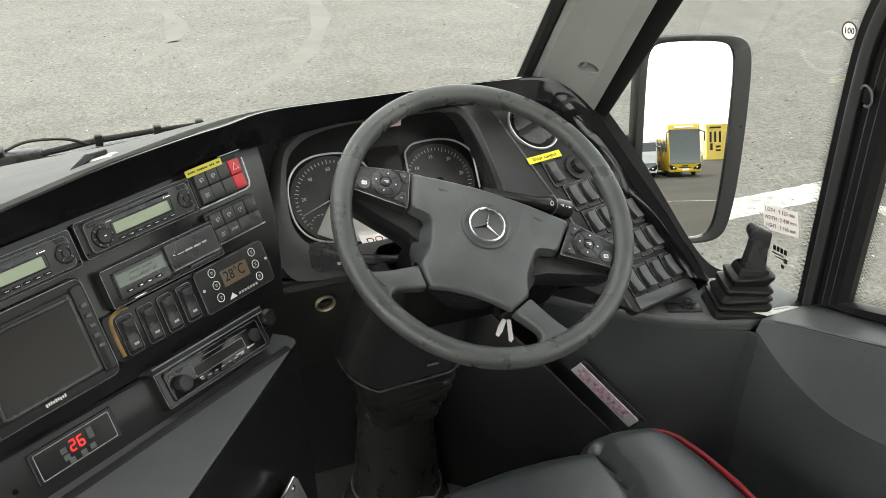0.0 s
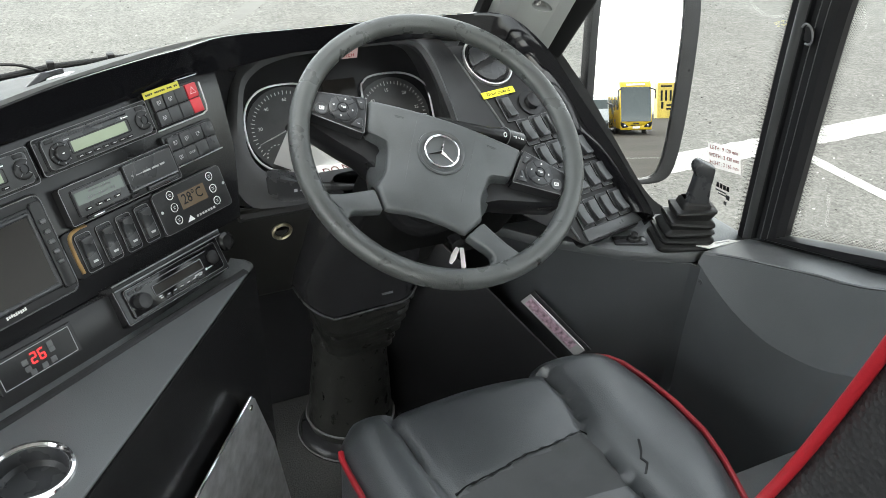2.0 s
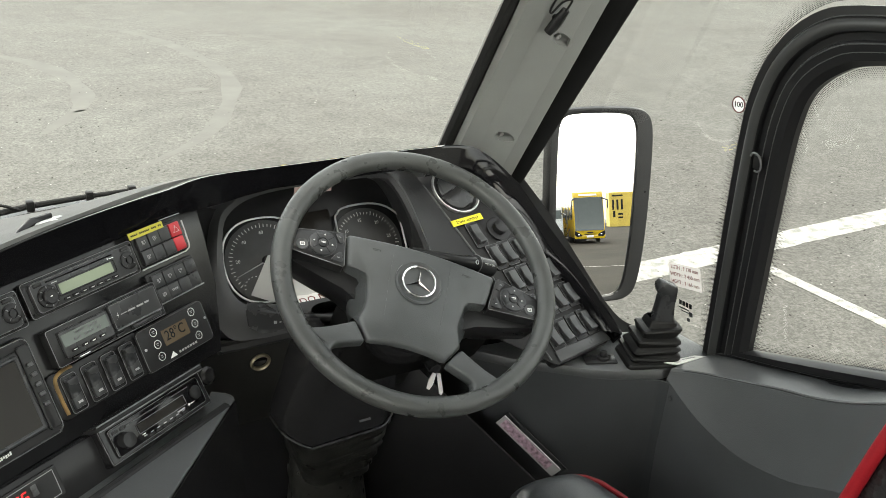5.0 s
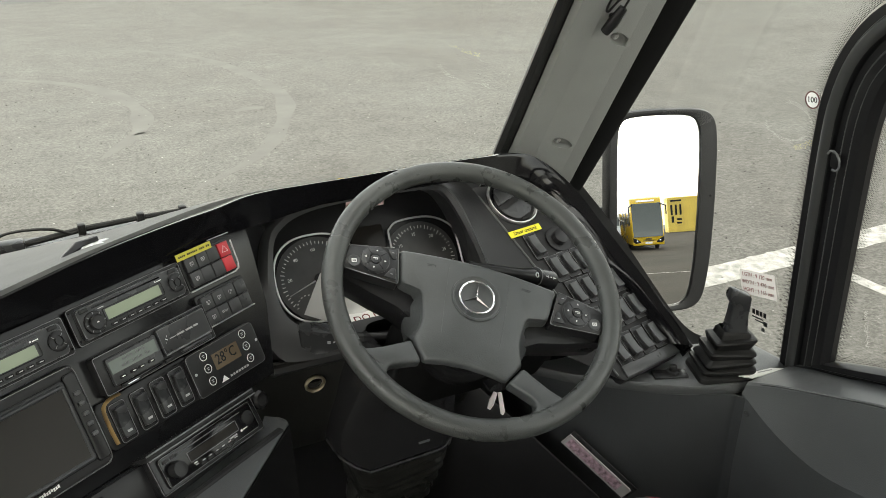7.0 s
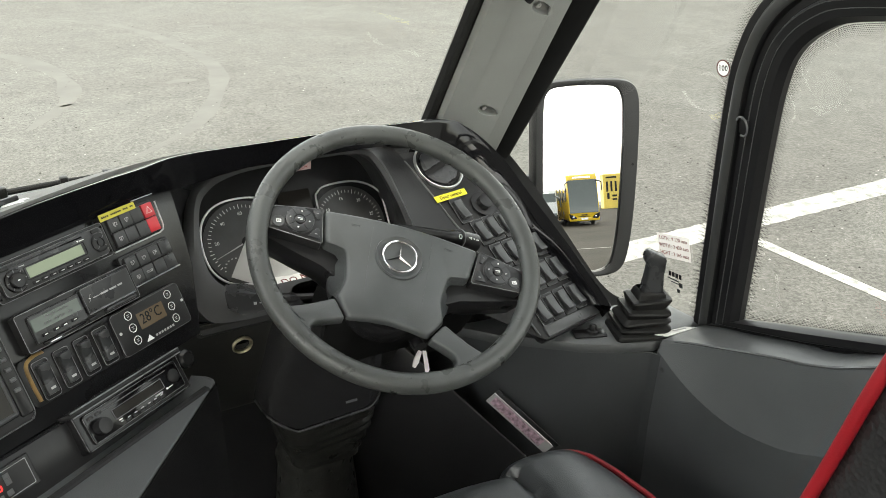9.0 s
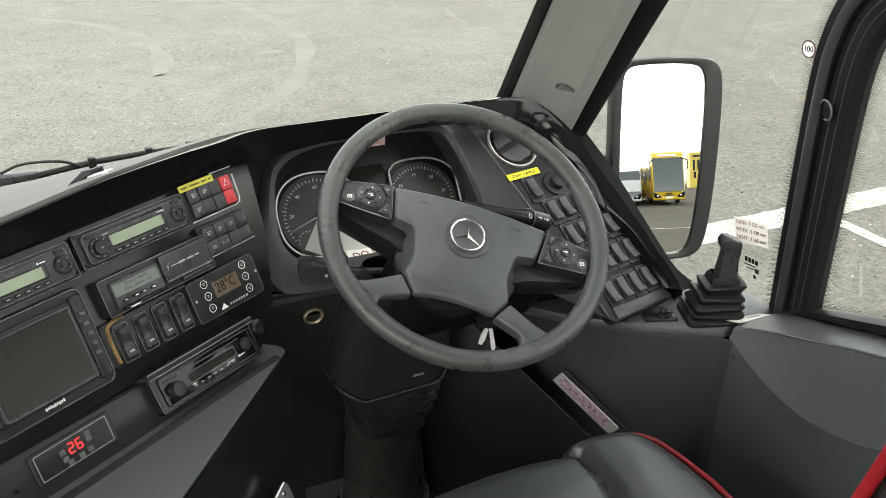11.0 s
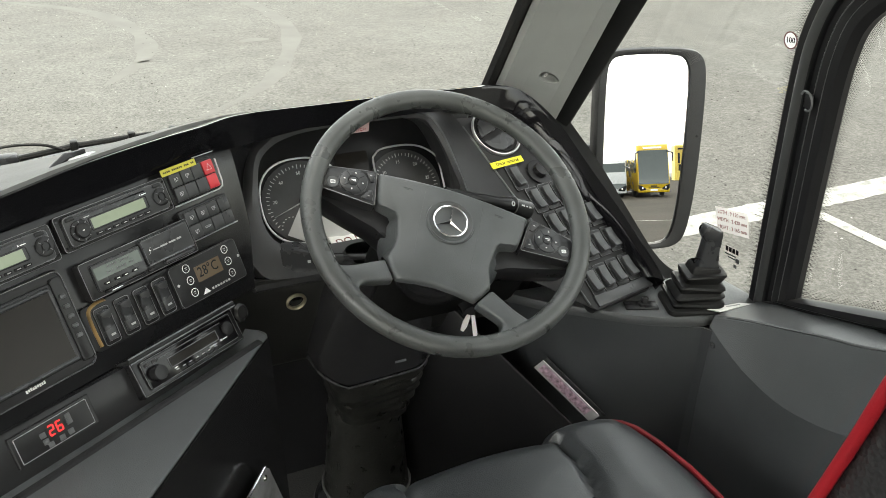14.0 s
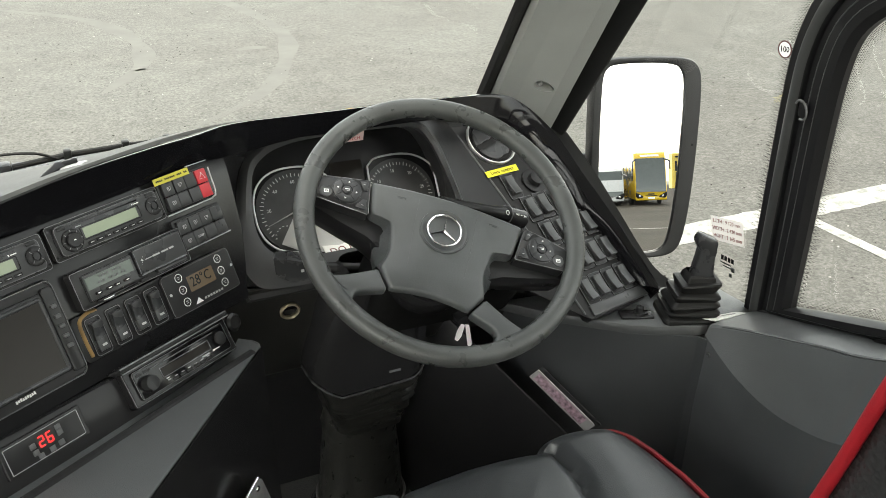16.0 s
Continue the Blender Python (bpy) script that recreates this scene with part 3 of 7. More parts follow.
    dots_along([Vector((*q, 0)) for q in inner[:1]] + i_path[1:], lambda p, s: Vector((-s.y, s.x, 0)).normalized(), 7, 0.0030, 0.00125)
    dots_along([Vector((*q, 0)) for q in [inner[0]] + inner_low], lambda p, s: Vector((s.y, -s.x, 0)).normalized() * (1 if s.x < 0 else -1), 7, 0.0030, 0.00125)
    dots_along(o_path, lambda p, s: Vector((s.y, -s.x, 0)).normalized(), 8, 0.0030, 0.0014, 0.009)
    part("dotted_edge", b, RUBBER, w, "black ceramic dots along the glass edge", 0)
    return w


build_driver_window()

# ---- dashboard ----
ANG, LEAN = radians(32), radians(24)
SU = Vector((math.cos(ANG), math.sin(ANG), 0))
SN = Vector((math.sin(ANG) * math.cos(LEAN), -math.cos(ANG) * math.cos(LEAN), math.sin(LEAN)))
SV = SN.cross(SU)
STACK = frame_of((-0.3846, 0.1710, 0.9129), SU, SV, SN)


def st(u, v, w=0.0):
    return STACK @ Vector((u, v, w))


# right-hand switch panel: its own tilted plane
RPANEL = frame_of((0.3355, 0.3613, 0.8139), (0.9781, 0.2079, 0), (-0.1601, 0.7533, 0.6378), (0.1326, -0.6239, 0.7702))


def rp(u, v, w=0.0):
    return RPANEL @ Vector((u, v, w))


dash = thing("dashboard", "black coach dashboard with gloss hood, angled switch panels and instrument binnacle", "dashboard")


def build_dash():
    # centre stack plate, in its own tilted plane
    b = flat([(-0.62, -0.185), (0.105, -0.185), (0.145, -0.085), (0.160, 0.0), (0.165, 0.047), (-0.62, 0.047)], -0.03, -0.004, 0.002)
    part("stack_panel", moved(b, STACK), STACKBLK, dash, "black plastic instrument panel")
    b = flat([(-0.62, -0.262), (-0.40, -0.262), (-0.17, -0.252), (0.03, -0.244), (0.045, -0.19), (-0.62, -0.178)], -0.05, 0.010, 0.006)
    part("lower_panel", moved(b, STACK), BLACK, dash, "black lower fascia")
    # gloss hood: sweep above the stack and over the binnacle, down beside the window
    edge_low = [st(-0.62, 0.038, 0.0), st(-0.30, 0.038, 0.0), st(-0.20, 0.038, 0.0), st(-0.10, 0.038, 0.0), st(0.016, 0.039, 0.0), st(0.10, 0.042, -0.002),
                Vector((-0.258, 0.268, 0.945)), Vector((-0.207, 0.301, 0.938)), Vector((-0.150, 0.324, 0.938)), Vector((-0.052, 0.341, 0.942)), Vector((0.06, 0.348, 0.942)), Vector((0.190, 0.370, 0.924)), Vector((0.27, 0.400, 0.905)),
                Vector((0.319, 0.410, 0.899)), Vector((0.351, 0.414, 0.882)), Vector((0.381, 0.403, 0.856)), Vector((0.402, 0.382, 0.826)), Vector((0.417, 0.361, 0.802)), Vector((0.434, 0.321, 0.767)), Vector((0.446, 0.279, 0.731)), Vector((0.473, 0.225, 0.682)), Vector((0.496, 0.145, 0.614))]
    edge_top = [st(-0.62, 0.062, 0.03), st(-0.296, 0.070, 0.03), st(-0.205, 0.074, 0.03), st(-0.10, 0.079, 0.03), st(0.016, 0.078, 0.03), st(0.091, 0.0755, 0.03),
                Vector((-0.257, 0.262, 0.991)), Vector((-0.206, 0.295, 0.984)), Vector((-0.149, 0.318, 0.977)), Vector((-0.05, 0.335, 0.972)), Vector((0.059, 0.342, 0.971)), Vector((0.205, 0.375, 0.959)), Vector((0.287, 0.405, 0.947)),
                Vector((0.342, 0.423, 0.932)), Vector((0.367, 0.424, 0.921)), Vector((0.394, 0.412, 0.901)), Vector((0.420, 0.391, 0.873)), Vector((0.437, 0.366, 0.846)), Vector((0.458, 0.313, 0.795)), Vector((0.478, 0.262, 0.748)), Vector((0.500, 0.193, 0.687)), Vector((0.520, 0.112, 0.617))]
    lo, hi = curve(edge_low, 6), curve(edge_top, 6)
    rows = []
    for k, (p, q) in enumerate(zip(lo, hi)):
        turn = max(0.0, min(1.0, (k - 66) / 18))
        away = Vector((0, 1, 0)).lerp((q - p).normalized(), turn)
        down = Vector((0, 0, -1)).lerp(Vector((-0.1326, 0.6239, -0.7702)), turn)
        inward = Vector((0.0, 0.030, -0.002)).lerp(down * 0.014, turn)
        band = [p.lerp(q, f) - down * (0.005 * turn * math.sin(math.pi * f)) for f in (0.08, 0.22, 0.45, 0.7, 0.9)]
        rows.append([p + inward, p + inward * 0.13, p] + band + [q, q + away * 0.0012, q + away * 0.004 + down * 0.004, q + away * 0.010 + down * 0.040])
    part("hood", skin(rows, thick=-0.003), GLOSS, dash, "glossy black dashboard hood", 70)
    rim = hi[78:]
    # highlight along the hood's outer edge, drawn as a grey tube
    part("hood_edge", tube([p + Vector((0.001, 0.0, 0.0012)) for p in rim], 0.0009, 6), LIPGREY, dash, "thin grey line drawn in as the hood edge highlight")
    # black border between the hood and the side glass
    low_glass = [side(y, z, -0.002) for y, z in ((0.735, 0.775), (0.70, 0.752), (0.568, 0.684), (0.475, 0.623), (0.385, 0.562), (0.335, 0.534), (0.290, 0.524), (0.245, 0.531))]
    inner = [Vector(p) for p in ((0.400, 0.455, 0.905), (0.420, 0.452, 0.890), (0.455, 0.420, 0.835), (0.480, 0.375, 0.782), (0.508, 0.300, 0.712), (0.530, 0.225, 0.652), (0.548, 0.165, 0.603), (0.560, 0.125, 0.572))]
    rows = [[a.lerp(c, k / 4) + Vector((0, 0.0, -0.018)) * math.sin(math.pi * k / 4) for k in range(5)] for a, c in zip(curve(inner, 5), curve(low_glass, 5))]
    part("window_border", skin(rows, thick=0.003), MATT, dash, "black border beside the side glass", 60)
    # grey padded top towards the windscreen
    far = [Vector((x, y, z)) for x, y, z in ((-1.3, 0.36, 0.85), (-0.90, 0.46, 0.855), (-0.654, 0.52, 0.86), (-0.45, 0.56, 0.86), (-0.281, 0.585, 0.86), (0.0, 0.60, 0.86), (0.40, 0.56, 0.84))]
    near = [Vector(p) for p in (st(-1.1, 0.062, 0.026), st(-0.62, 0.063, 0.026), st(-0.30, 0.071, 0.026), st(-0.10, 0.079, 0.026), (-0.262, 0.275, 0.984), (-0.05, 0.38, 0.945), (0.34, 0.45, 0.895))]
    rows = [[n.lerp(f, k / 6) + Vector((0, 0, 0.006 * math.sin(math.pi * k / 6))) for k in range(7)] for n, f in zip(curve(near, 5), curve(far, 5))]
    part("top_pad", skin(rows, thick=-0.008), PAD, dash, "grey padded dashboard top", 70)
    # binnacle: cowl tunnel around the gauges
    gv = Vector((0, 0.53, 0.85))
    gn = Vector((0, -0.85, 0.53))
    G = frame_of((0, 0.42, 0.83), RIGHT, gv, gn)
    lip = [(0.0, -0.153), (-0.10, -0.154), (-0.160, -0.150), (-0.196, -0.130), (-0.209, -0.085), (-0.197, -0.006), (-0.170, 0.026), (-0.130, 0.041), (-0.075, 0.047), (0.02, 0.049), (0.108, 0.045), (0.136, 0.020), (0.158, -0.054), (0.166, -0.115), (0.150, -0.147), (0.10, -0.153), (0.0, -0.153)]
    deep = [(0.0, -0.150), (-0.10, -0.150), (-0.158, -0.147), (-0.192, -0.128), (-0.204, -0.085), (-0.200, -0.01), (-0.175, 0.045), (-0.130, 0.070), (-0.07, 0.080), (0.02, 0.083), (0.115, 0.078), (0.165, 0.050), (0.186, -0.02), (0.182, -0.115), (0.160, -0.146), (0.10, -0.150), (0.0, -0.150)]
    out = [(0.0, -0.198), (-0.10, -0.200), (-0.180, -0.200), (-0.228, -0.186), (-0.243, -0.120), (-0.212, 0.008), (-0.182, 0.040), (-0.146, 0.057), (-0.075, 0.067), (0.02, 0.068), (0.116, 0.056), (0.149, 0.025), (0.169, -0.052), (0.180, -0.130), (0.172, -0.190), (0.10, -0.198), (0.0, -0.198)]
    rows = []
    for d, l, o in zip(*[curve([(*p, 0) for p in q], 4) for q in (deep, lip, out)]):
        m = l.lerp(o, 0.5)
        rows.append([G @ Vector(p) for p in ((d.x, d.y, -0.004), (d.x * 0.5 + l.x * 0.5, d.y * 0.5 + l.y * 0.5, 0.05), (l.x, l.y, 0.096), (m.x, m.y, 0.103), (o.x, o.y, 0.098), (o.x * 1.04, o.y + 0.008, 0.06), (o.x * 1.06, o.y + 0.02, -0.02))])
    part("binnacle_cowl", skin(rows, thick=0.002), COWLPL, dash, "charcoal plastic cowl round the gauges", 50)
    # dark return between the stack and the cowl
    left = [st(0.158, 0.047, -0.006), st(0.155, 0.0, -0.006), st(0.140, -0.085, -0.006), st(0.122, -0.14, -0.006), st(0.102, -0.185, -0.006)]
    right = [G @ Vector(p) for p in ((-0.196, 0.030, 0.085), (-0.222, -0.005, 0.085), (-0.240, -0.085, 0.085), (-0.252, -0.14, 0.085), (-0.262, -0.20, 0.085))]
    rows = [[a.lerp(c, k / 4) + Vector((0.25, -0.1, 0.0)) * (-0.03 * math.sin(math.pi * k / 4)) for k in range(5)] for a, c in zip(curve(left, 4), curve(right, 4))]
    part("stack_return", skin(rows, thick=0.002), BLACK, dash, "dark return beside the gauges", 60)
    b = flat([(-0.24, -0.19), (0.22, -0.19), (0.215, 0.05), (0.17, 0.085), (-0.17, 0.085), (-0.215, 0.05)], -0.012, -0.004)
    part("gauge_panel", moved(b, G), BLACK, dash, "matt black gauge face")
    b = flat(rounded(-0.246, 0.190, -0.212, -0.190, 0.006), -0.02, 0.092, 0.005)
    part("binnacle_base", moved(b, G), MATTPL, dash, "charcoal lower lip of the binnacle")
    # slanted facet between the binnacle and the right switch panel
    left = [G @ Vector((x, y, w)) for x, y, w in ((0.112, 0.056, 0.090), (0.150, 0.026, 0.093), (0.171, -0.06, 0.095), (0.183, -0.17, 0.095), (0.188, -0.24, 0.095))]
    right = [rp(-0.105, 0.13), rp(-0.092, 0.09), rp(-0.070, -0.06), rp(-0.050, -0.22), rp(-0.036, -0.34)]
    rows = [[a.lerp(c, k / 3) + Vector((0, 0.012, 0)) * math.sin(math.pi * k / 3) for k in range(4)] for a, c in zip(curve(left, 4), curve(right, 4))]
    part("facet", skin(rows, thick=0.003), MATTPL, dash, "charcoal infill between gauges and switches", 60)
    # knee panel under the gauges and closing wall behind
    rows = [[Vector((x, y, z)) for x in (-0.285, -0.20, -0.10, 0.05, 0.18, 0.32)] for y, z in ((0.238, 0.716), (0.240, 0.705), (0.256, 0.66), (0.262, 0.62), (0.30, 0.51), (0.46, 0.40))]
    part("knee_panel", skin(rows, thick=0.004), KNEEPL, dash, "black knee panel", 60)
    b = prism([(-1.7, 0.47, 0.80), (0.30, 0.47, 0.80), (0.40, 0.47, 0.76), (0.52, 0.47, 0.70), (0.66, 0.47, 0.55), (0.66, 0.47, 0.10), (-1.7, 0.47, 0.10)], (0, 0.02, 0))
    part("backing", b, BLACK, dash, "dark backing")
    return G


GAUGE = build_dash()



# ---- things set into the centre stack ----
def dup(ob, m, parent=None):
    """Another object on the same mesh."""
    o = new(ob.name.split(".")[0], ob.data)
    o.parent = parent or ob.parent
    o.matrix_basis = m
    if "label" in ob:
        o["label"] = ob["label"]
    return o


def bars(specs, z=0.0004, bm=None):
    """Small flat bars (x, y, width, height)."""
    for x, y, w, h in specs:
        bm = box(x - w / 2, x + w / 2, y - h / 2, y + h / 2, 0, z, 0, bm)
    return bm


def rim_line(parent, x0, x1, y0, y1, r, z, thick=0.0006):
    """Pale line round a rectangular face, in place of its bevel highlight."""
    return part("edge", tube([(x, y, z) for x, y in rounded(x0, x1, y0, y1, r, 3)], thick, 5, closed=True), EDGEPL, parent, "worn edge", 0)


def radio(u, v, lit, label, knob_left=True):
    """Single-DIN radio in the stack plane; (u, v) is the middle of its face."""
    r = thing("car_radio", label, "radio", STACK @ at(u, v))
    part("body", flat(rounded(-0.092, 0.092, -0.0245, 0.0245, 0.004), -0.03, 0.004, 0.0015), BLACK, r, "black radio frame")
    face = part("face", flat(rounded(-0.084, 0.084, -0.0205, 0.0205, 0.006), 0.002, 0.0095, 0.002), DARK, r, "charcoal removable face")
    rim_line(r, -0.0915, 0.0915, -0.024, 0.024, 0.004, 0.0036)
    rim_line(r, -0.083, 0.083, -0.0195, 0.0195, 0.006, 0.0090, 0.0005)
    part("slot", box(-0.06, 0.05, 0.0145, 0.0165, 0.009, 0.0099), GLOSS, r, "disc slot")
    part("display", moved(flat(rounded(-0.046, 0.042, -0.0075, 0.0065, 0.001), 0.0, 0.0006), at(0.002, 0.0005, 0.0095)), lit, r, "pale green lit display", 0)
    part("display_edge", moved(tube([(x, y, 0) for x, y in rounded(-0.049, 0.047, -0.009, 0.008, 0.002, 3)], 0.0008, 5, closed=True), at(0.002, 0.0005, 0.0096)), BLACK, r)
    if knob_left:
        k = part("knob", moved(lathe([(0.0150, 0.0), (0.0150, 0.0035), (0.0140, 0.0045), (0.0105, 0.0045), (0.0100, 0.0085), (0.0090, 0.0095), (0.0060, 0.0088), (0.0, 0.0088)], 28), at(-0.064, -0.003, 0.009)), BLACK, r, "round volume knob", 35)
        part("mark", moved(bars([(0, 0, 0.003, 0.0012)]), at(-0.064, -0.003, 0.0179)), WHITE, k, "", 0)
        for a in range(8):
            c, s_ = math.cos(a * math.pi / 4), math.sin(a * math.pi / 4)
            part("notch", moved(box(-0.0006, 0.0006, -0.0014, 0.0014, 0, 0.0012), at(-0.064 + 0.0125 * c, -0.003 + 0.0125 * s_, 0.0128, a * 45 + 90)), EDGEPL, k, "", 0)
    ring = part("seek_ring", moved(lathe([(0.013, 0.0), (0.013, 0.0016), (0.0105, 0.0026), (0.0065, 0.0026), (0.006, 0.001), (0.0045, 0.001), (0.0045, 0.003), (0, 0.0032)], 28), at(0.073, -0.001, 0.0092)), BLACK, r, "round seek pad", 35)
    for a in range(4):
        part("notch", moved(box(-0.0004, 0.0004, -0.002, 0.002, 0, 0.0008), at(0.073 + 0.0085 * math.cos(a * 1.5708 + 0.78), -0.001 + 0.0085 * math.sin(a * 1.5708 + 0.78), 0.0114, math.degrees(a * 1.5708 + 0.78) + 90)), EDGEPL, ring, "", 0)
    for k in range(7):
        part("preset_button", box(-0.044 + 0.0135 * k, -0.0335 + 0.0135 * k, -0.0165, -0.0125, 0.009, 0.0112, 0.0008), BLACK, r)
    part("preset_print", moved(bars([(-0.038 + 0.0135 * k, -0.0145, 0.005, 0.0011) for k in range(7)]), at(0, 0, 0.0112)), GREYPRINT, r, "", 0)
    part("brand_mark", moved(bars([(0.041, 0.0118, 0.0018, 0.0022), (0.0475, 0.0115, 0.0080, 0.0013)]), at(0, 0, 0.0096)), WHITE, r, "", 0)
    part("model_mark", moved(bars([(-0.048, 0.0115, 0.0085, 0.0012)]), at(0, 0, 0.0096)), GREYPRINT, r, "", 0)
    part("key", box(0.066, 0.079, 0.0135, 0.0185, 0.009, 0.011, 0.001), BLACK, r)
    part("key", box(-0.079, -0.066, 0.0135, 0.0185, 0.009, 0.011, 0.001), BLACK, r)
    for sx in (-0.0885, 0.0885):
        for sy in (-0.018, 0.018):
            part("release_hole", moved(lathe([(0.0016, 0.0), (0.0016, 0.0004), (0, 0.0004)], 10), at(sx, sy, 0.004)), GLOSS, r, "", 0)
    return r


radio(-0.076, 0.004, LCD, "black single-slot car radio with green lit display")
radio(-0.267, 0.001, LCD, "black single-slot car radio beside another, display lit")


def tachograph():
    t = thing("tachograph", "black digital tachograph with grey display and card drawer", "tachograph", STACK @ at(-0.0715, -0.0645, -0.006))
    part("body", flat(rounded(-0.094, 0.094, -0.026, 0.026, 0.003), -0.03, 0.016, 0.002), BLACK, t, "black raised frame")
    rim_line(t, -0.0932, 0.0932, -0.0252, 0.0252, 0.003, 0.0154)
    rim_line(t, 0.003, 0.085, -0.013, 0.021, 0.002, 0.0226, 0.0004)
    part("display_panel", flat(rounded(-0.080, 0.000, -0.018, 0.018, 0.002), 0.014, 0.020, 0.001), DARK, t)
    part("display", moved(flat(rounded(-0.078, -0.004, -0.003, 0.0135, 0.0008), 0, 0.0005), at(0, 0, 0.020)), LCDDIM, t, "grey display, unlit", 0)
    part("display_text", moved(bars([(-0.060 + 0.0042 * k, 0.0095 - 0.0075 * r, 0.0020, 0.0034) for k in range(11) for r in (0, 1) if (k * 3 + r) % 5]), at(0, 0, 0.0206)), SWITCHPL, t, "dim dark characters", 0)
    part("drawer", flat(rounded(0.002, 0.086, -0.014, 0.022, 0.002), 0.014, 0.023, 0.0015), DARK, t, "charcoal card drawer")
    part("brand_mark", moved(bars([(0.0225, 0.0040, 0.011, 0.0013), (0.0360, 0.0042, 0.013, 0.0024), (0.0515, 0.0042, 0.012, 0.0024), (0.0640, 0.0044, 0.008, 0.0026)]), at(0, 0, 0.0232)), GREYPRINT, t, "", 0)
    part("brand_shape", moved(prism([(0.009, 0.000, 0), (0.013, 0.004, 0), (0.010, 0.005, 0), (0.015, 0.010, 0), (0.011, 0.006, 0), (0.0135, 0.0045, 0)], (0, 0, 0.0004)), at(0, 0, 0.0230)), WHITE, t, "", 0)
    for k, x in enumerate((-0.066, -0.049, -0.036, -0.020)):
        part("button", box(x - 0.005, x + 0.005, -0.0125, -0.0085, 0.0195, 0.0222, 0.001), BLACK, t)
    part("button_print", moved(bars([(x, -0.0105, 0.0045, 0.0012) for x in (-0.066, -0.049, -0.036, -0.020)]), at(0, 0, 0.0222)), WHITE, t, "", 0)
    part("paper_slot", box(-0.072, -0.005, -0.0225, -0.0195, 0.015, 0.019, 0.001), GLOSS, t)
    # drawer edge highlight, drawn as a pale tube
    part("edge", tube([(0.003, -0.0145, 0.0226), (0.085, -0.0145, 0.0226)], 0.0009, 6), EDGEPL, t, "worn edge")
    part("release", box(-0.064, -0.046, -0.024, -0.0215, 0.016, 0.021, 0.001), CHROME, t, "worn bright release key")
    part("release", box(0.000, 0.014, -0.023, -0.019, 0.016, 0.021, 0.001), BLACK, t)
    part("slide", box(0.03, 0.084, -0.0225, -0.0165, 0.015, 0.022, 0.002), DARK, t)


tachograph()


def air_control():
    a = thing("climate_control", "black climate control panel with amber 28 degree display", "control panel", STACK @ at(0.027, -0.127))
    part("body", flat(rounded(-0.066, 0.066, -0.0315, 0.0315, 0.006), -0.02, 0.006, 0.002), MATTPL, a, "charcoal panel with rounded corners")
    rim_line(a, -0.0652, 0.0652, -0.0307, 0.0307, 0.006, 0.0052)
    part("display", moved(flat(rounded(-0.0235, 0.0260, -0.0065, 0.0170, 0.001), 0, 0.0006), at(0, 0, 0.006)), AMBER, a, "brown display", 0)
    part("digits", moved(words("28°C", 0.0215, squeeze=0.86), at(0.000, 0.0062, 0.0068)), BLACK, a, "black digits", 0)
    for x, y in ((-0.036, 0.0205), (-0.0363, 0.002), (-0.037, -0.0165), (0.0413, 0.021), (0.0402, 0.0025), (0.039, -0.0162)):
        k = part("button", moved(tube([(0.0060 * math.cos(i * 0.524), 0.0060 * math.sin(i * 0.524), 0) for i in range(12)], 0.0005, 5, closed=True), at(x, y, 0.0062)), WHITE, a, "white ringed touch key", 0)
        part("symbol", moved(bars([(0, 0.0012, 0.0042, 0.0012), (0, -0.0014, 0.003, 0.0012)]), at(x, y, 0.0061)), GREYPRINT, k, "", 0)
    for x, y in ((-0.0585, 0.0027), (0.0616, 0.003)):
        part("screw", moved(lathe([(0.0022, 0), (0.0020, 0.001), (0.0012, 0.001), (0.001, 0.0004), (0, 0.0004)], 12), at(x, y, 0.006)), STEEL, a, "", 0)
    part("brand_mark", moved(bars([(-0.004 + 0.0055 * k, -0.0235, 0.0035, 0.0032) for k in range(7)]), at(0, 0, 0.006)), GREYPRINT, a, "", 0)
    part("brand_shape", moved(prism([(-0.024, -0.026, 0), (-0.010, -0.026, 0), (-0.016, -0.018, 0)], (0, 0, 0.0004)), at(0, 0, 0.006)), WHITE, a, "", 0)


air_control()


def button_block(name, u, v, cols, rows, cw, ch, reds=()):
    """A block of square push buttons with a bright lower rail."""
    blk = part(name, flat(rounded(-0.004, cols * cw + 0.004, -rows * ch - 0.003, 0.003, 0.003), -0.01, 0.001, 0.001), BLACK, dash, "black push-button block", m=STACK @ at(u, v))
    marks = {(0, 0), (0, 1), (1, 0)} if reds else {(0, 0), (0, 1), (0, 2), (1, 0)}
    for r in range(rows):
        for c in range(cols):
            x0, y0 = c * cw, -(r + 1) * ch
            part("button", box(x0 + 0.0006, x0 + cw - 0.0006, y0 + 0.0006, y0 + ch - 0.0006, 0.0, 0.007 + 0.001 * ((r * 3 + c) % 2), 0.0012), REDBTN if (r, c) in reds else DARK, blk, "red hazard switch" if (r, c) in reds else "")
            if (r, c) in marks:
                part("symbol", moved(bars([(0, 0.0022, 0.0062, 0.0007), (0, -0.0016, 0.0062 - 0.002 * c, 0.0007), (-0.0029, 0.0003, 0.0007, 0.0040), (0.0029, 0.0008, 0.0007, 0.0030), (0.0012 * (r + c - 1), 0.0004, 0.0016, 0.0014), (-0.0012, -0.0030, 0.0026, 0.0007)]), at(x0 + cw / 2, y0 + ch / 2, 0.0081)), GREYPRINT, blk, "", 0)
    return blk


B1 = button_block("push_button_block", 0.0235, 0.0285, 4, 2, 0.0215, 0.0220, {(0, 3), (1, 3)})
tri = [(0.0645 + 0.0108 + 0.0062 * math.sin(a), -0.0118 + 0.0062 * math.cos(a), 0) for a in (0, 2.094, 4.189)]
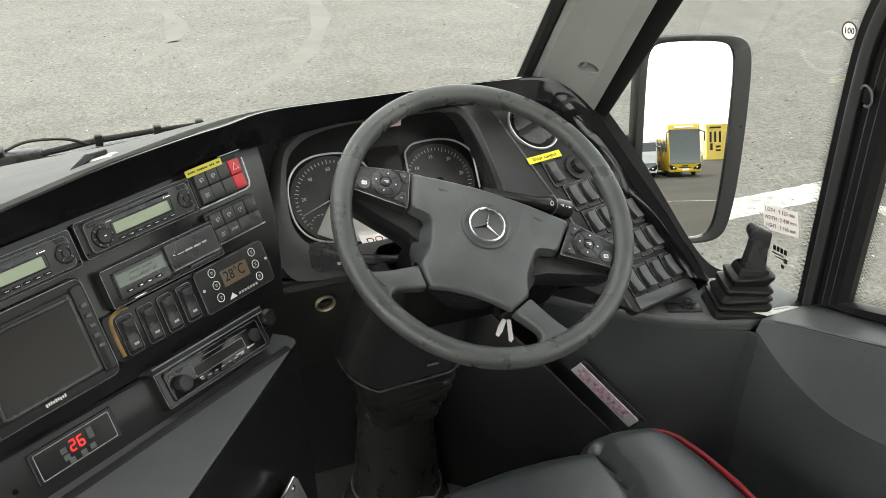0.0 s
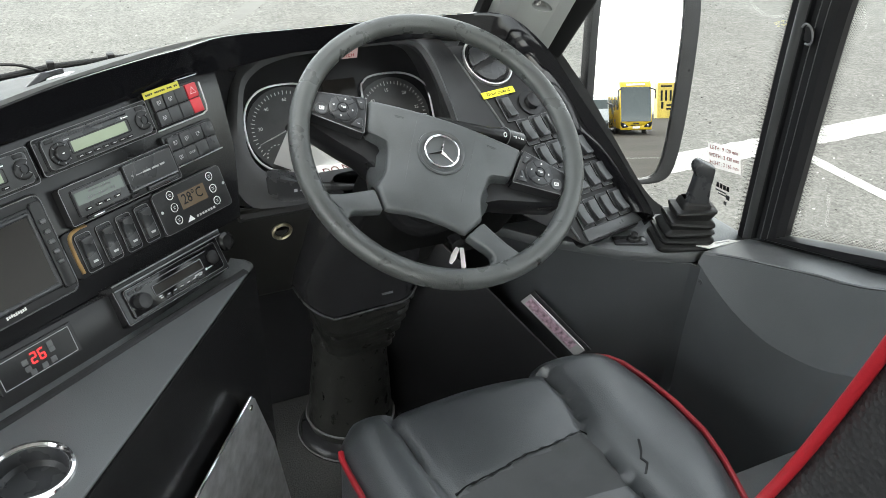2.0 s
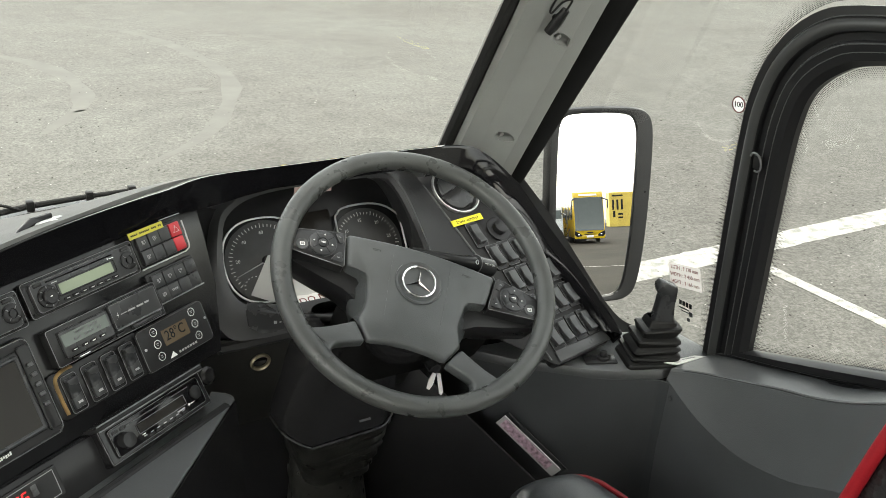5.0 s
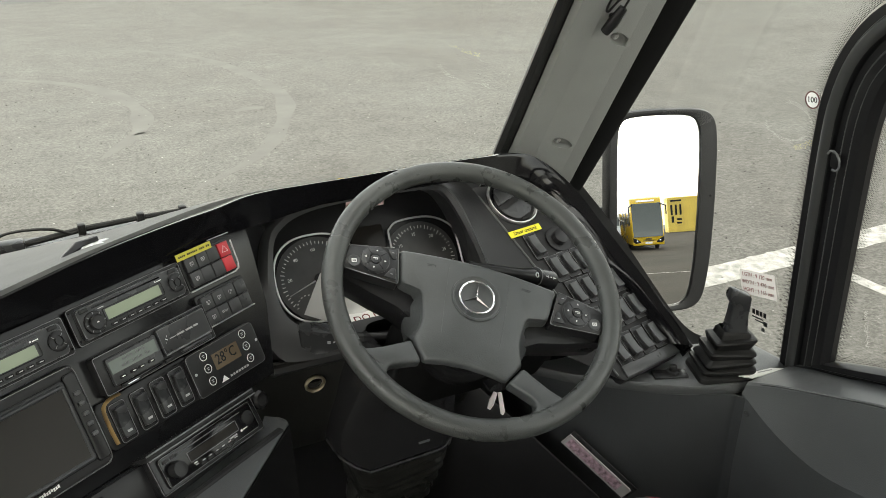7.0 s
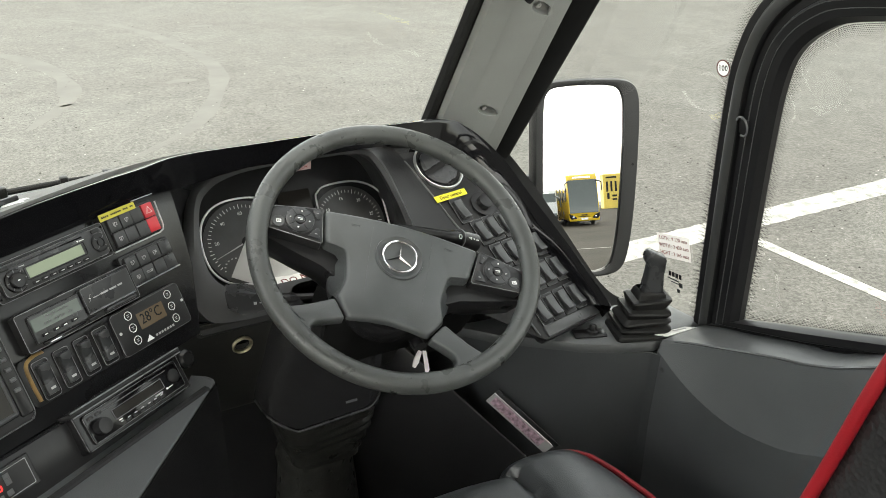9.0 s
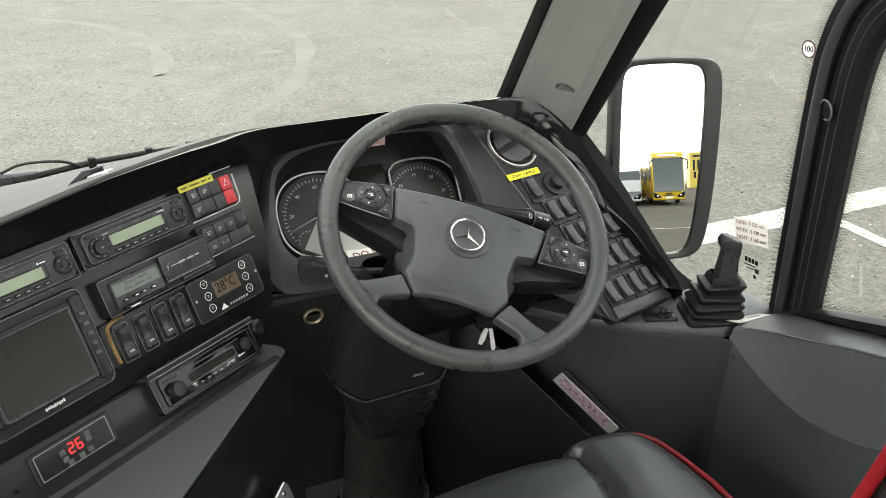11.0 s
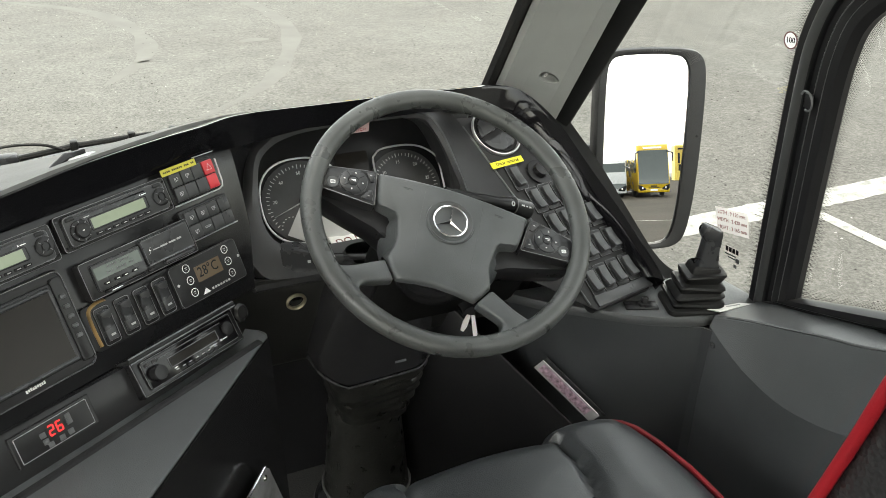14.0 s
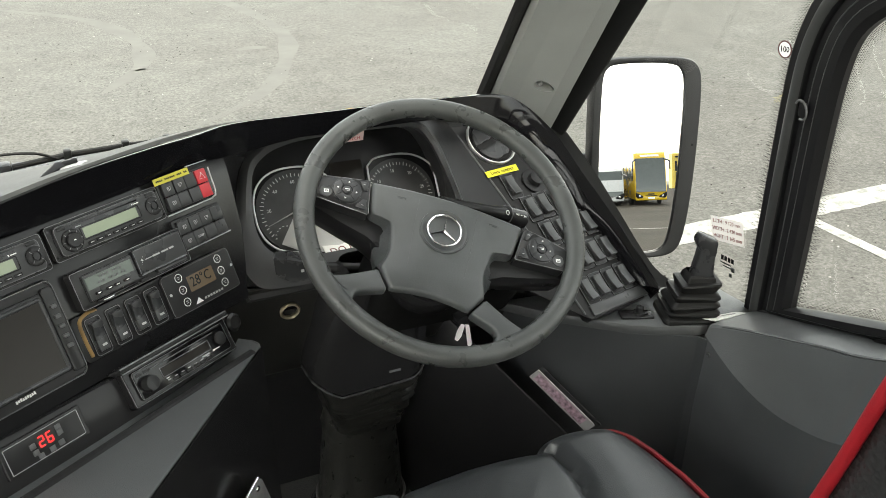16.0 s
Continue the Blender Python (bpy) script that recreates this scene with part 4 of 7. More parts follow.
part("hazard_triangle", moved(tube(tri, 0.0006, 4, closed=True), at(0, 0, 0.0083)), WHITE, B1, "", 0)
part("rail", tube([st(0.0175, -0.0195, 0.004), st(0.105, -0.0195, 0.004), st(0.1135, -0.0170, 0.004), st(0.1165, -0.010, 0.004), st(0.1195, 0.026, 0.003)], 0.0013, 8), STEEL, dash, "bright metal trim line")
B2 = button_block("push_button_block", 0.0235, -0.0312, 4, 2, 0.0218, 0.0218)
part("lettering", moved(words("STOP", 0.005), at(0.0327, -0.0327, 0.0082)), GREYPRINT, B2, "", 0)
part("rail", tube([st(0.0195, -0.0768, 0.002), st(0.1165, -0.0762, 0.002)], 0.0011, 8), STEEL, dash, "bright metal trim line")
part("rail", tube([st(0.080, 0.0385, 0.002), st(0.122, 0.0375, 0.002)], 0.0007, 8), STEEL, dash, "bright metal trim line")

STICK = part("switch_sticker", moved(box(0, 0.066, -0.0050, 0.0050, 0, 0.0006), STACK @ at(0.012, 0.0322, 0.009)), YELLOWDULL, dash, "yellow label with small print", 0)
part("print", moved(bars([(0.005 + 0.0033 * k, 0, 0.0022, 0.0026) for k in range(18) if k not in (4, 11, 15)]), STACK @ at(0.012, 0.0322, 0.0096)), BLACK, STICK, "", 0)


def rocker(parent, m, tall=0.044, wide=0.021, mat=None):
    """Rocker switch: shallow frame and a cap bent in the middle."""
    prof = [(-tall / 2, 0.0), (-tall / 2, 0.0075), (-tall / 4, 0.0068), (0, 0.0072), (tall / 4, 0.0095), (tall / 2, 0.012), (tall / 2, 0.0)]
    b = prism([(-wide / 2, y, z) for y, z in prof], (wide, 0, 0), 0.0014)
    return part("rocker_switch", b, mat or DARK, parent, m=m)


SW = part("switch_carrier", flat(rounded(-0.185, -0.030, -0.157, -0.093, 0.008), -0.01, 0.002, 0.002), BLACK, dash, "black rocker switch carrier", m=STACK)
for k, u in enumerate((-0.1565, -0.1235, -0.0910, -0.0590)):
    part("switch_frame", moved(flat(rounded(-0.0128, 0.0128, -0.0265, 0.0265, 0.004), 0, 0.003, 0.0015), at(u, -0.1275, 0.001)), BLACK, SW)
    rim_line(SW, u - 0.0120, u + 0.0120, -0.1532, -0.1018, 0.004, 0.0040, 0.0005)
    rocker(SW, at(u, -0.1275, 0.0015), 0.041, 0.0165)
    part("symbol", moved(bars([(0, -0.013, 0.007, 0.003), (0, 0.012, 0.006, 0.0014), (0.002, 0.009, 0.003, 0.0014)]), at(u, -0.1275, 0.0098)), GREYPRINT, SW, "", 0)
WORN = material("worn_through_paint", (0.17, 0.105, 0.035), 0.7, vary=0.5, vary_scale=40)
part("worn_edge", moved(tube(curve([(-0.1755, -0.150, 0.003), (-0.1765, -0.125, 0.003), (-0.174, -0.101, 0.003), (-0.160, -0.0945, 0.003), (-0.145, -0.0945, 0.003)], 5), 0.0030, 6, squash=0.4), STACK), WORN, dash, "paint worn through to ochre")


def monitor():
    t = thing("dash_monitor", "dark grey dashboard screen, switched off, with side keys", "monitor", STACK @ at(-0.272, -0.098))
    part("body", flat(rounded(-0.092, 0.083, -0.066, 0.067, 0.010), -0.03, 0.010, 0.005), MATTPL, t, "black bezel")
    rim_line(t, -0.090, 0.081, -0.064, 0.065, 0.010, 0.0092, 0.0007)
    part("inner_frame", flat(rounded(-0.080, 0.060, -0.052, 0.054, 0.004), 0.008, 0.0145, 0.002), BLACK, t)
    part("lip", tube([(x, y, 0.0145) for x, y in rounded(-0.071, 0.055, -0.047, 0.047, 0.003, 3)], 0.0032, 8, closed=True), DARK, t)
    part("display", moved(flat(rounded(-0.069, 0.053, -0.045, 0.045, 0.002), 0, 0.001), at(0, 0, 0.0146)), SCREEN, t, "blank dark screen", 0)
    part("key_strip", flat(rounded(0.0605, 0.0785, -0.056, 0.058, 0.004), 0.008, 0.0135, 0.002), BLACK, t)
    for k in range(5):
        part("key", box(0.0650, 0.0735, 0.0293 - 0.0134 * k, 0.0345 - 0.0134 * k, 0.012, 0.0165, 0.0015), CHARCOAL, t)
    part("brand_mark", moved(bars([(-0.021 + 0.0031 * k, -0.0560 + 0.0004 * (k % 3), 0.0022, 0.0040 - 0.0008 * (k % 2)) for k in range(9)]), at(0, 0, 0.0102)), WHITE, t, "", 0)


monitor()


def temp_control():
    t = thing("temperature_display", "small black temperature unit showing red 26", "display", STACK @ at(-0.283, -0.2125, 0.010))
    part("body", flat(rounded(-0.058, 0.056, -0.0205, 0.0205, 0.002), -0.01, 0.005, 0.0015), BLACK, t)
    part("outline", moved(tube([(x, y, 0) for x, y in rounded(-0.052, 0.050, -0.0165, 0.0165, 0.001, 2)], 0.0004, 4, closed=True), at(0, 0, 0.0052)), GREYPRINT, t, "", 0)
    part("digit_window", moved(flat(rounded(-0.0115, 0.0125, -0.0085, 0.0090, 0.001), 0, 0.0004), at(0, 0.0035, 0.0050)), SCREEN, t, "dark red display window", 0)
    segs = {"2": "abged", "6": "afgedc"}
    place_ = {"a": (0, 0.0062, 1), "g": (0, 0, 1), "d": (0, -0.0062, 1), "f": (-0.0033, 0.0031, 0), "b": (0.0033, 0.0031, 0), "e": (-0.0033, -0.0031, 0), "c": (0.0033, -0.0031, 0)}
    for n_, ch in enumerate("26"):
        specs = [(place_[q][0] - 0.0052 + 0.0112 * n_, place_[q][1] + 0.0035, 0.0062 if place_[q][2] else 0.0018, 0.0018 if place_[q][2] else 0.0062) for q in segs[ch]]
        part("digit", moved(bars(specs), at(0, 0, 0.0056)), LED, t, "glowing red digit", 0)
    for x, y in ((-0.0175, 0.003), (-0.0165, -0.006), (-0.012, -0.0125), (0.004, -0.0118), (0.017, -0.0105), (0.020, 0.009), (0.020, 0.002)):
        part("key", box(x - 0.004, x + 0.004, y - 0.0035, y + 0.0035, 0.0045, 0.0062, 0.0008), CHARCOAL, t)


temp_control()


def lower_player():
    t = thing("car_radio", "black disc player in the lower fascia, tilted upwards", "radio", STACK @ pose(-0.0665, -0.2105, 0.014, -6))
    part("body", flat(rounded(-0.096, 0.092, -0.027, 0.027, 0.003), -0.03, 0.010, 0.003), STACKBLK, t)
    part("brow", box(-0.100, 0.096, 0.024, 0.032, -0.03, 0.020, 0.004), BLACK, t, "raised brow")
    # highlights on the brow and display edges, drawn as pale tubes
    part("brow_edge", tube([(-0.098, 0.0245, 0.0195), (0.094, 0.0245, 0.0195)], 0.0010, 6), EDGEPL, t, "pale line standing in for the brow highlight")
    part("brow_edge", tube([(-0.098, 0.0315, 0.0185), (0.094, 0.0315, 0.0185)], 0.0012, 6), EDGEPL, t, "pale line standing in for the brow highlight")
    part("display_edge", tube([(x, y, 0.0139) for x, y in rounded(-0.042, 0.047, -0.0075, 0.0065, 0.001, 2)], 0.0005, 5, closed=True), EDGEPL, t, "thin bright edge")
    rim_line(t, -0.0945, 0.0905, -0.0255, 0.0255, 0.003, 0.0092)
    rim_line(t, -0.084, 0.081, -0.020, 0.019, 0.004, 0.0130, 0.0004)
    part("face", flat(rounded(-0.085, 0.082, -0.021, 0.020, 0.004), 0.008, 0.0135, 0.002), GLOSS, t)
    part("slot", box(-0.055, 0.06, 0.012, 0.0135, 0.013, 0.0140), CHARCOAL, t, "disc slot edge")
    part("display", moved(flat(rounded(-0.040, 0.045, -0.006, 0.005, 0.001), 0, 0.0006), at(0, 0, 0.0135)), SCREEN, t, "dark display", 0)
    part("knob", moved(lathe([(0.012, 0), (0.012, 0.004), (0.010, 0.012), (0.004, 0.0128), (0, 0.0128)], 24), at(-0.066, -0.004, 0.013)), BLACK, t, "", 35)
    part("knob", moved(lathe([(0.010, 0), (0.010, 0.003), (0.006, 0.005), (0, 0.005)], 24), at(0.068, 0.0, 0.013)), BLACK, t, "", 35)
    part("preset_print", moved(bars([(-0.035 + 0.012 * k, -0.0135, 0.005, 0.0014) for k in range(7)] + [(0.034, -0.011, 0.014, 0.002)]), at(0, 0, 0.0136)), GREYPRINT, t, "", 0)
    part("brand_mark", moved(bars([(0.050, -0.0105, 0.003, 0.003), (0.057, -0.0105, 0.008, 0.0012), (-0.036, -0.0105, 0.006, 0.0012)]), at(0, 0, 0.0137)), WHITE, t, "", 0)
    for k in range(6):
        part("preset_button", box(-0.030 + 0.0125 * k, -0.020 + 0.0125 * k, -0.0185, -0.0148, 0.013, 0.0148, 0.0006), BLACK, t)
    part("key", box(-0.079, -0.070, 0.0105, 0.0150, 0.013, 0.0150, 0.0008), DARK, t)
    part("key", box(-0.066, -0.057, 0.0105, 0.0150, 0.013, 0.0150, 0.0008), DARK, t)


lower_player()
part("socket_knob", moved(lathe([(0.014, 0), (0.014, 0.006), (0.010, 0.010), (0.010, 0.006), (0, 0.006)], 24), STACK @ at(0.047, -0.2025, 0.008)), BLACK, dash, "small round socket")
part("fascia_hole", moved(lathe([(0.0035, 0), (0.0035, 0.0008), (0, 0.0008)], 12), STACK @ at(-0.366, -0.222, 0.010)), GLOSS, dash, "small drilled hole")


# ---- gauges ----
def g(x, y, w=0.0):
    return GAUGE @ Vector((x, y, w))


def gauge(name, cx, cy, r, outline, numbers, a0, a1, needle, label):
    """Round dial with ticks, numbers and needle in a bright surround."""
    top = part(name, moved(flat([(cx + r * 0.98 * math.cos(i * math.pi / 24), cy + r * 0.98 * math.sin(i * math.pi / 24)) for i in range(48)], -0.004, -0.001), GAUGE), DIALFACE, dash, label)
    part("surround", tube([g(x, y, 0.003) for x, y in outline], 0.0019, 8, closed=True), BRIGHTRING, top, "satin bright ring")
    b = None
    n = 40
    for k in range(n + 1):
        a = a0 + (a1 - a0) * k / n
        ln = 0.008 if k % 4 == 0 else 0.005
        bb = box(-0.0006, 0.0006, -ln / 2, ln / 2, 0, 0.0005)
        moved(bb, at(cx + (r - 0.012) * math.cos(a), cy + (r - 0.012) * math.sin(a), 0.0, math.degrees(a) - 90))
        b = join(b, bb)
    part("ticks", moved(b, GAUGE), WHITE, top, "white scale marks", 0)
    for k, txt in enumerate(numbers):
        a = a0 + (a1 - a0) * k / (len(numbers) - 1)
        part("number", moved(words(txt, 0.0088), GAUGE @ at(cx + (r - 0.025) * math.cos(a), cy + (r - 0.025) * math.sin(a), 0.0002)), WHITE, top, "", 0)
    part("needle", tube([g(cx, cy, 0.004), g(cx + (r - 0.014) * math.cos(needle), cy + (r - 0.014) * math.sin(needle), 0.004)], [0.0016, 0.0006], 6), GREYPRINT, top, "pale needle")
    part("needle_hub", moved(lathe([(0.009, 0.0), (0.009, 0.006), (0.006, 0.008), (0, 0.008)], 20), GAUGE @ at(cx, cy)), BLACK, top)
    return top


circ = [(-0.105 + 0.080 * math.copysign(abs(math.cos(i * math.pi / 30)) ** 0.82, math.cos(i * math.pi / 30)), -0.058 + 0.078 * math.copysign(abs(math.sin(i * math.pi / 30)) ** 0.82, math.sin(i * math.pi / 30))) for i in range(60)]
sp = gauge("speedometer", -0.105, -0.060, 0.078, circ, ["", "20", "40", "60", "80", "100", "120"], radians(215), radians(-35), radians(200), "black round speedometer")
sub = part("fuel_dial", moved(lathe([(0.024, 0.0), (0.024, 0.001), (0, 0.001)], 24), GAUGE @ at(-0.135, -0.105, 0.001)), DIALFACE, dash, "small black fuel dial")
part("ticks", moved(bars([(0.020 * math.cos(a * 0.35), 0.020 * math.sin(a * 0.35), 0.003, 0.0012) for a in range(10)]), GAUGE @ at(-0.135, -0.105, 0.0025)), WHITE, sub, "", 0)
sq = [(0.016, -0.10), (0.016, -0.01), (0.022, 0.006), (0.04, 0.016), (0.09, 0.017), (0.125, 0.006), (0.150, -0.018), (0.166, -0.055), (0.166, -0.085), (0.150, -0.115), (0.115, -0.135), (0.05, -0.135), (0.025, -0.125)]
sq = [(p.x + 0.026, p.y) for p in curve([(*q, 0) for q in sq + sq[:1]], 4)[:-1]]
sq = [(min(x, 0.176), y) for x, y in sq]
gauge("rev_counter", 0.098, -0.062, 0.074, sq, ["0", "5", "10", "15", "20", "25", "30"], radians(225), radians(-30), radians(155), "black round rev counter")
part("trip_display", moved(flat(rounded(-0.030, 0.034, -0.045, 0.018, 0.004), -0.004, 0.001, 0.001), GAUGE), SCREEN, dash, "dark trip display")
LAB = part("warning_label", moved(box(-0.018, 0.056, 0.0, 0.020, 0, 0.0008), GAUGE @ pose(-0.020, 0.047, 0.030, 45)), material("pale_red_label", (0.75, 0.55, 0.53), 0.5, vary=0.05), dash, "pale label with red print", 0)
part("lettering", moved(words("MODE SWITCH", 0.0085), GAUGE @ pose(0.0, 0.047, 0.030, 45) @ at(0, 0.006, 0.001)), REDBTN, LAB, "", 0)
part("print", moved(bars([(0.03, 0.0145, 0.03, 0.002)]), GAUGE @ pose(-0.020, 0.047, 0.030, 45) @ at(0, 0, 0.001)), REDBTN, LAB, "", 0)
card = thing("paper_card", "white printed card tucked under the gauges", "card")
MAROON = material("maroon_print", (0.12, 0.012, 0.016), 0.6, vary=0.1)
PAPER = material("white_paper", (0.78, 0.78, 0.76), 0.7, vary=0.06)
CM = GAUGE @ pose(-0.075, -0.150, 0.030, -35, 0, 4)
part("sheet", moved(box(-0.004, 0.090, -0.020, 0.024, 0, 0.0012), CM), PAPER, card, "white card", 0)
SLEEVE = sheet_material("clear_plastic_sleeve", (0.86, 0.87, 0.86), 0.45)
part("sleeve", prism([g(-0.150, -0.118, 0.012), g(-0.105, -0.052, 0.012), g(-0.052, -0.060, 0.013), g(-0.022, -0.088, 0.016), g(-0.004, -0.115, 0.022), g(-0.04, -0.152, 0.026), g(-0.115, -0.138, 0.016)], (0, -0.0006, 0.0004)), SLEEVE, card, "clear plastic sleeve", 0)
part("lettering", moved(words("DO N", 0.020, align='LEFT'), CM @ at(0.004, 0.0, 0.0016)), MAROON, card, "dark red capitals", 0)


# ---- stalks, socket ring, keys ----
part("stalk", prism([(-0.203, 0.212, 0.778), (-0.184, 0.190, 0.782), (-0.135, 0.180, 0.770), (-0.135, 0.180, 0.742), (-0.182, 0.190, 0.740), (-0.200, 0.212, 0.746)], (0.012, 0.035, 0), 0.004), DARK, dash, "black column stalk with lamp symbol")
part("stalk_arm", tube([(-0.140, 0.20, 0.756), (0.0, 0.16, 0.745)], 0.009, 10), BLACK, dash, "black stalk arm")
ST0, ST1 = Vector((0.1789, 0.1300, 0.8240)), Vector((0.2442, 0.1450, 0.7919))
STX = (ST1 - ST0).normalized()
STZ = (Vector((-0.42, -0.70, 0.58)) - STX * Vector((-0.42, -0.70, 0.58)).dot(STX)).normalized()
STALK = frame_of(ST0, STX, STZ.cross(STX), STZ)
wiper_stalk = part("stalk", tube([STALK @ Vector(q) for q in ((-0.13, 0, -0.030), (-0.03, 0, -0.004), (-0.012, 0, 0), (0.0, 0, 0), (0.001, 0, 0), (0.043, 0, 0), (0.046, 0, 0))], [0.009, 0.010, 0.0130, 0.0132, 0.0160, 0.0172, 0.0150], 18), BLACK, dash, "black column stalk with wiper symbols", 35)
part("grip_ring", tube([STALK @ Vector((0.0015, 0.0166 * math.cos(k * math.pi / 12), 0.0166 * math.sin(k * math.pi / 12))) for k in range(24)], 0.0009, 6, closed=True), EDGEPL, wiper_stalk, "thin pale ring")
part("stalk_print", moved(bars([(0.012, 0.001, 0.0050, 0.0016), (0.0165, 0.0008, 0.0016, 0.0042), (0.024, 0.0008, 0.0030, 0.0016), (0.031, 0.0008, 0.0016, 0.0038), (0.0345, 0.0008, 0.0050, 0.0014)]), STALK @ at(0, 0, 0.0169)), WHITE, wiper_stalk, "white symbols", 0)
part("stalk_print", moved(tube([(0.0036 * math.cos(k * math.pi / 8), 0.0036 * math.sin(k * math.pi / 8), 0) for k in range(16)], 0.0008, 5, closed=True), STALK @ at(-0.009, 0, 0.0140)), WHITE, wiper_stalk, "white ring symbol", 0)
part("stalk_print", moved(bars([(0, 0, 0.005, 0.005), (0.008, 0, 0.003, 0.002)]), frame_of((-0.163, 0.1835, 0.762), (0.95, -0.31, 0), (0.0, 0.0, 1), (-0.31, -0.95, 0))), GREYPRINT, dash, "white symbols", 0)
BRASS = material("dull_brass", (0.35, 0.31, 0.22), 0.4, 0.8, vary=0.2, vary_scale=40)
part("socket_ring", moved(lathe([(0.014, 0.0), (0.0175, 0.001), (0.0185, 0.005), (0.0165, 0.008), (0.0135, 0.006), (0.0130, -0.004)], 28), frame_of((-0.1704, 0.2515, 0.6575), (1, 0, 0), (0, -0.30, 0.954), (0, -0.954, -0.30))), BRASS, dash, "round brass-rimmed socket")
part("socket_hole", moved(lathe([(0.0134, 0.0), (0.012, -0.002), (0, -0.002)], 24), frame_of((-0.1704, 0.2500, 0.6575), (1, 0, 0), (0, -0.30, 0.954), (0, -0.954, -0.30))), GLOSS, dash, "dark socket")

KEYMETAL = material("bright_key_metal", (0.85, 0.80, 0.79), 0.35, 0.25, vary=0.1)
keys = thing("ignition_keys", "two bright keys hanging from the ignition", "keys")
part("key", prism([(0.066, 0.075, 0.652), (0.074, 0.075, 0.664), (0.080, 0.075, 0.660), (0.074, 0.075, 0.640), (0.067, 0.075, 0.632), (0.062, 0.075, 0.636)], (0, 0.002, 0)), KEYMETAL, keys, "", 0)
part("key", prism([(0.080, 0.073, 0.662), (0.087, 0.073, 0.660), (0.094, 0.073, 0.622), (0.090, 0.073, 0.616), (0.086, 0.073, 0.620)], (0, 0.002, 0)), KEYMETAL, keys, "", 0)
part("lock", tube([(0.078, 0.16, 0.69), (0.080, 0.08, 0.665)], 0.012, 16), BLACK, keys, "black ignition barrel")


# ---- right switch panel ----
RPN = part("switch_panel", flat([(-0.100, 0.115), (-0.092, 0.090), (-0.062, -0.112), (-0.038, -0.335), (-0.030, -0.343), (0.118, -0.343), (0.105, -0.163), (0.090, 0.0), (0.055, 0.055), (0.0, 0.100)], -0.02, -0.001, 0.002), MATTPL, dash, "black panel with rows of rocker switches", m=RPANEL)
part("panel_edge", tube([(-0.094, 0.092, 0.001), (-0.064, -0.112, 0.001), (-0.041, -0.330, 0.001)], 0.002, 6), CHARCOAL, RPN, "raised edge")
vent = part("air_vent", moved(lathe([(0.0525, -0.01), (0.0545, 0.003), (0.0535, 0.0055), (0.0515, 0.006), (0.0500, 0.004), (0.0485, -0.006)], 64), at(-0.0266, 0.0626)), STEEL, RPN, "round air vent with bright ring")
bowl = part("vent_bowl", moved(lathe([(0.0495, -0.004), (0.0455, 0.0015), (0.0440, 0.0005), (0.036, -0.001), (0.0, -0.003)], 40), at(-0.0266, 0.0626)), BLACK, vent, "black swivelling bowl", 30)
for k, (y0, y1) in enumerate(((-0.040, -0.004), (0.001, 0.040))):
    flap = [(x, y) for x, y in [(0.0415 * math.cos(a), 0.0415 * math.sin(a)) for a in [i * math.pi / 24 for i in range(48)]] if y0 <= y <= y1]
    part("vent_flap", moved(flat(sorted(flap, key=lambda q: math.atan2(q[1] - (y0 + y1) / 2, q[0])), 0.0, 0.003 + 0.002 * k, 0.001), at(-0.0266, 0.0626, 0, 14)), DARK, bowl, "black closed vent flap")
DL = part("door_label", moved(box(-0.040, 0.040, -0.0068, 0.0068, 0, 0.0012), at(-0.0430, -0.0070, 0.003)), YELLOW, RPN, "yellow label reading door control", 0)
part("lettering", moved(words("Door control", 0.0105), at(-0.0430, -0.0070, 0.0046)), BLACK, DL, "", 0)
part("light_knob", moved(lathe([(0.027, 0.0), (0.027, 0.004), (0.022, 0.005), (0.016, 0.005), (0.015, 0.016), (0.013, 0.017), (0, 0.017)], 28), at(0.019, -0.0440)), BLACK, RPN, "round light switch", 35)
cells = [(-0.040, -0.043), (-0.0237, -0.0994), (0.0085, -0.0984), (0.042, -0.099), (-0.0155, -0.1585), (0.018, -0.1585), (0.052, -0.159), (0.0855, -0.159), (-0.006, -0.2237), (0.028, -0.2235), (0.0613, -0.2232), (0.0953, -0.222), (-0.0062, -0.2900), (0.0267, -0.2890), (0.0612, -0.2885), (0.0962, -0.2875)]
for x, y in cells:
    part("switch_frame", moved(flat(rounded(-0.0158, 0.0158, -0.0285, 0.0285, 0.003), -0.001, 0.003, 0.0015), at(x, y)), BLACK, RPN)
    rim_line(RPN, x - 0.0150, x + 0.0150, y - 0.0277, y + 0.0277, 0.003, 0.0028, 0.0005)
    rocker(RPN, at(x, y, 0.002, 180), 0.042, 0.0182, SWITCHPL)
part("blank_plate", flat([(-0.024, -0.318), (0.118, -0.318), (0.128, -0.340), (-0.024, -0.340)], -0.002, 0.004, 0.0015), SWITCHPL, RPN, "plain lower plate")


# ---- steering wheel ----
WEL, WAZ = radians(50.86), radians(-1.47)
WAXIS = Vector((math.sin(WAZ) * math.cos(WEL), -math.cos(WAZ) * math.cos(WEL), math.sin(WEL)))
WSIDE = Vector((0, 0, 1)).cross(WAXIS).normalized()
WHEEL = frame_of((0.0118, 0.0238, 0.8786), WSIDE, WAXIS.cross(WSIDE), WAXIS) @ pose(0, 0, 0, 0, 0, -28.9)


def mirrored(half):
    """A closed outline from its right half, listed from the top down."""
    return half + [(-x, y) for x, y in reversed(half) if abs(x) > 1e-6]


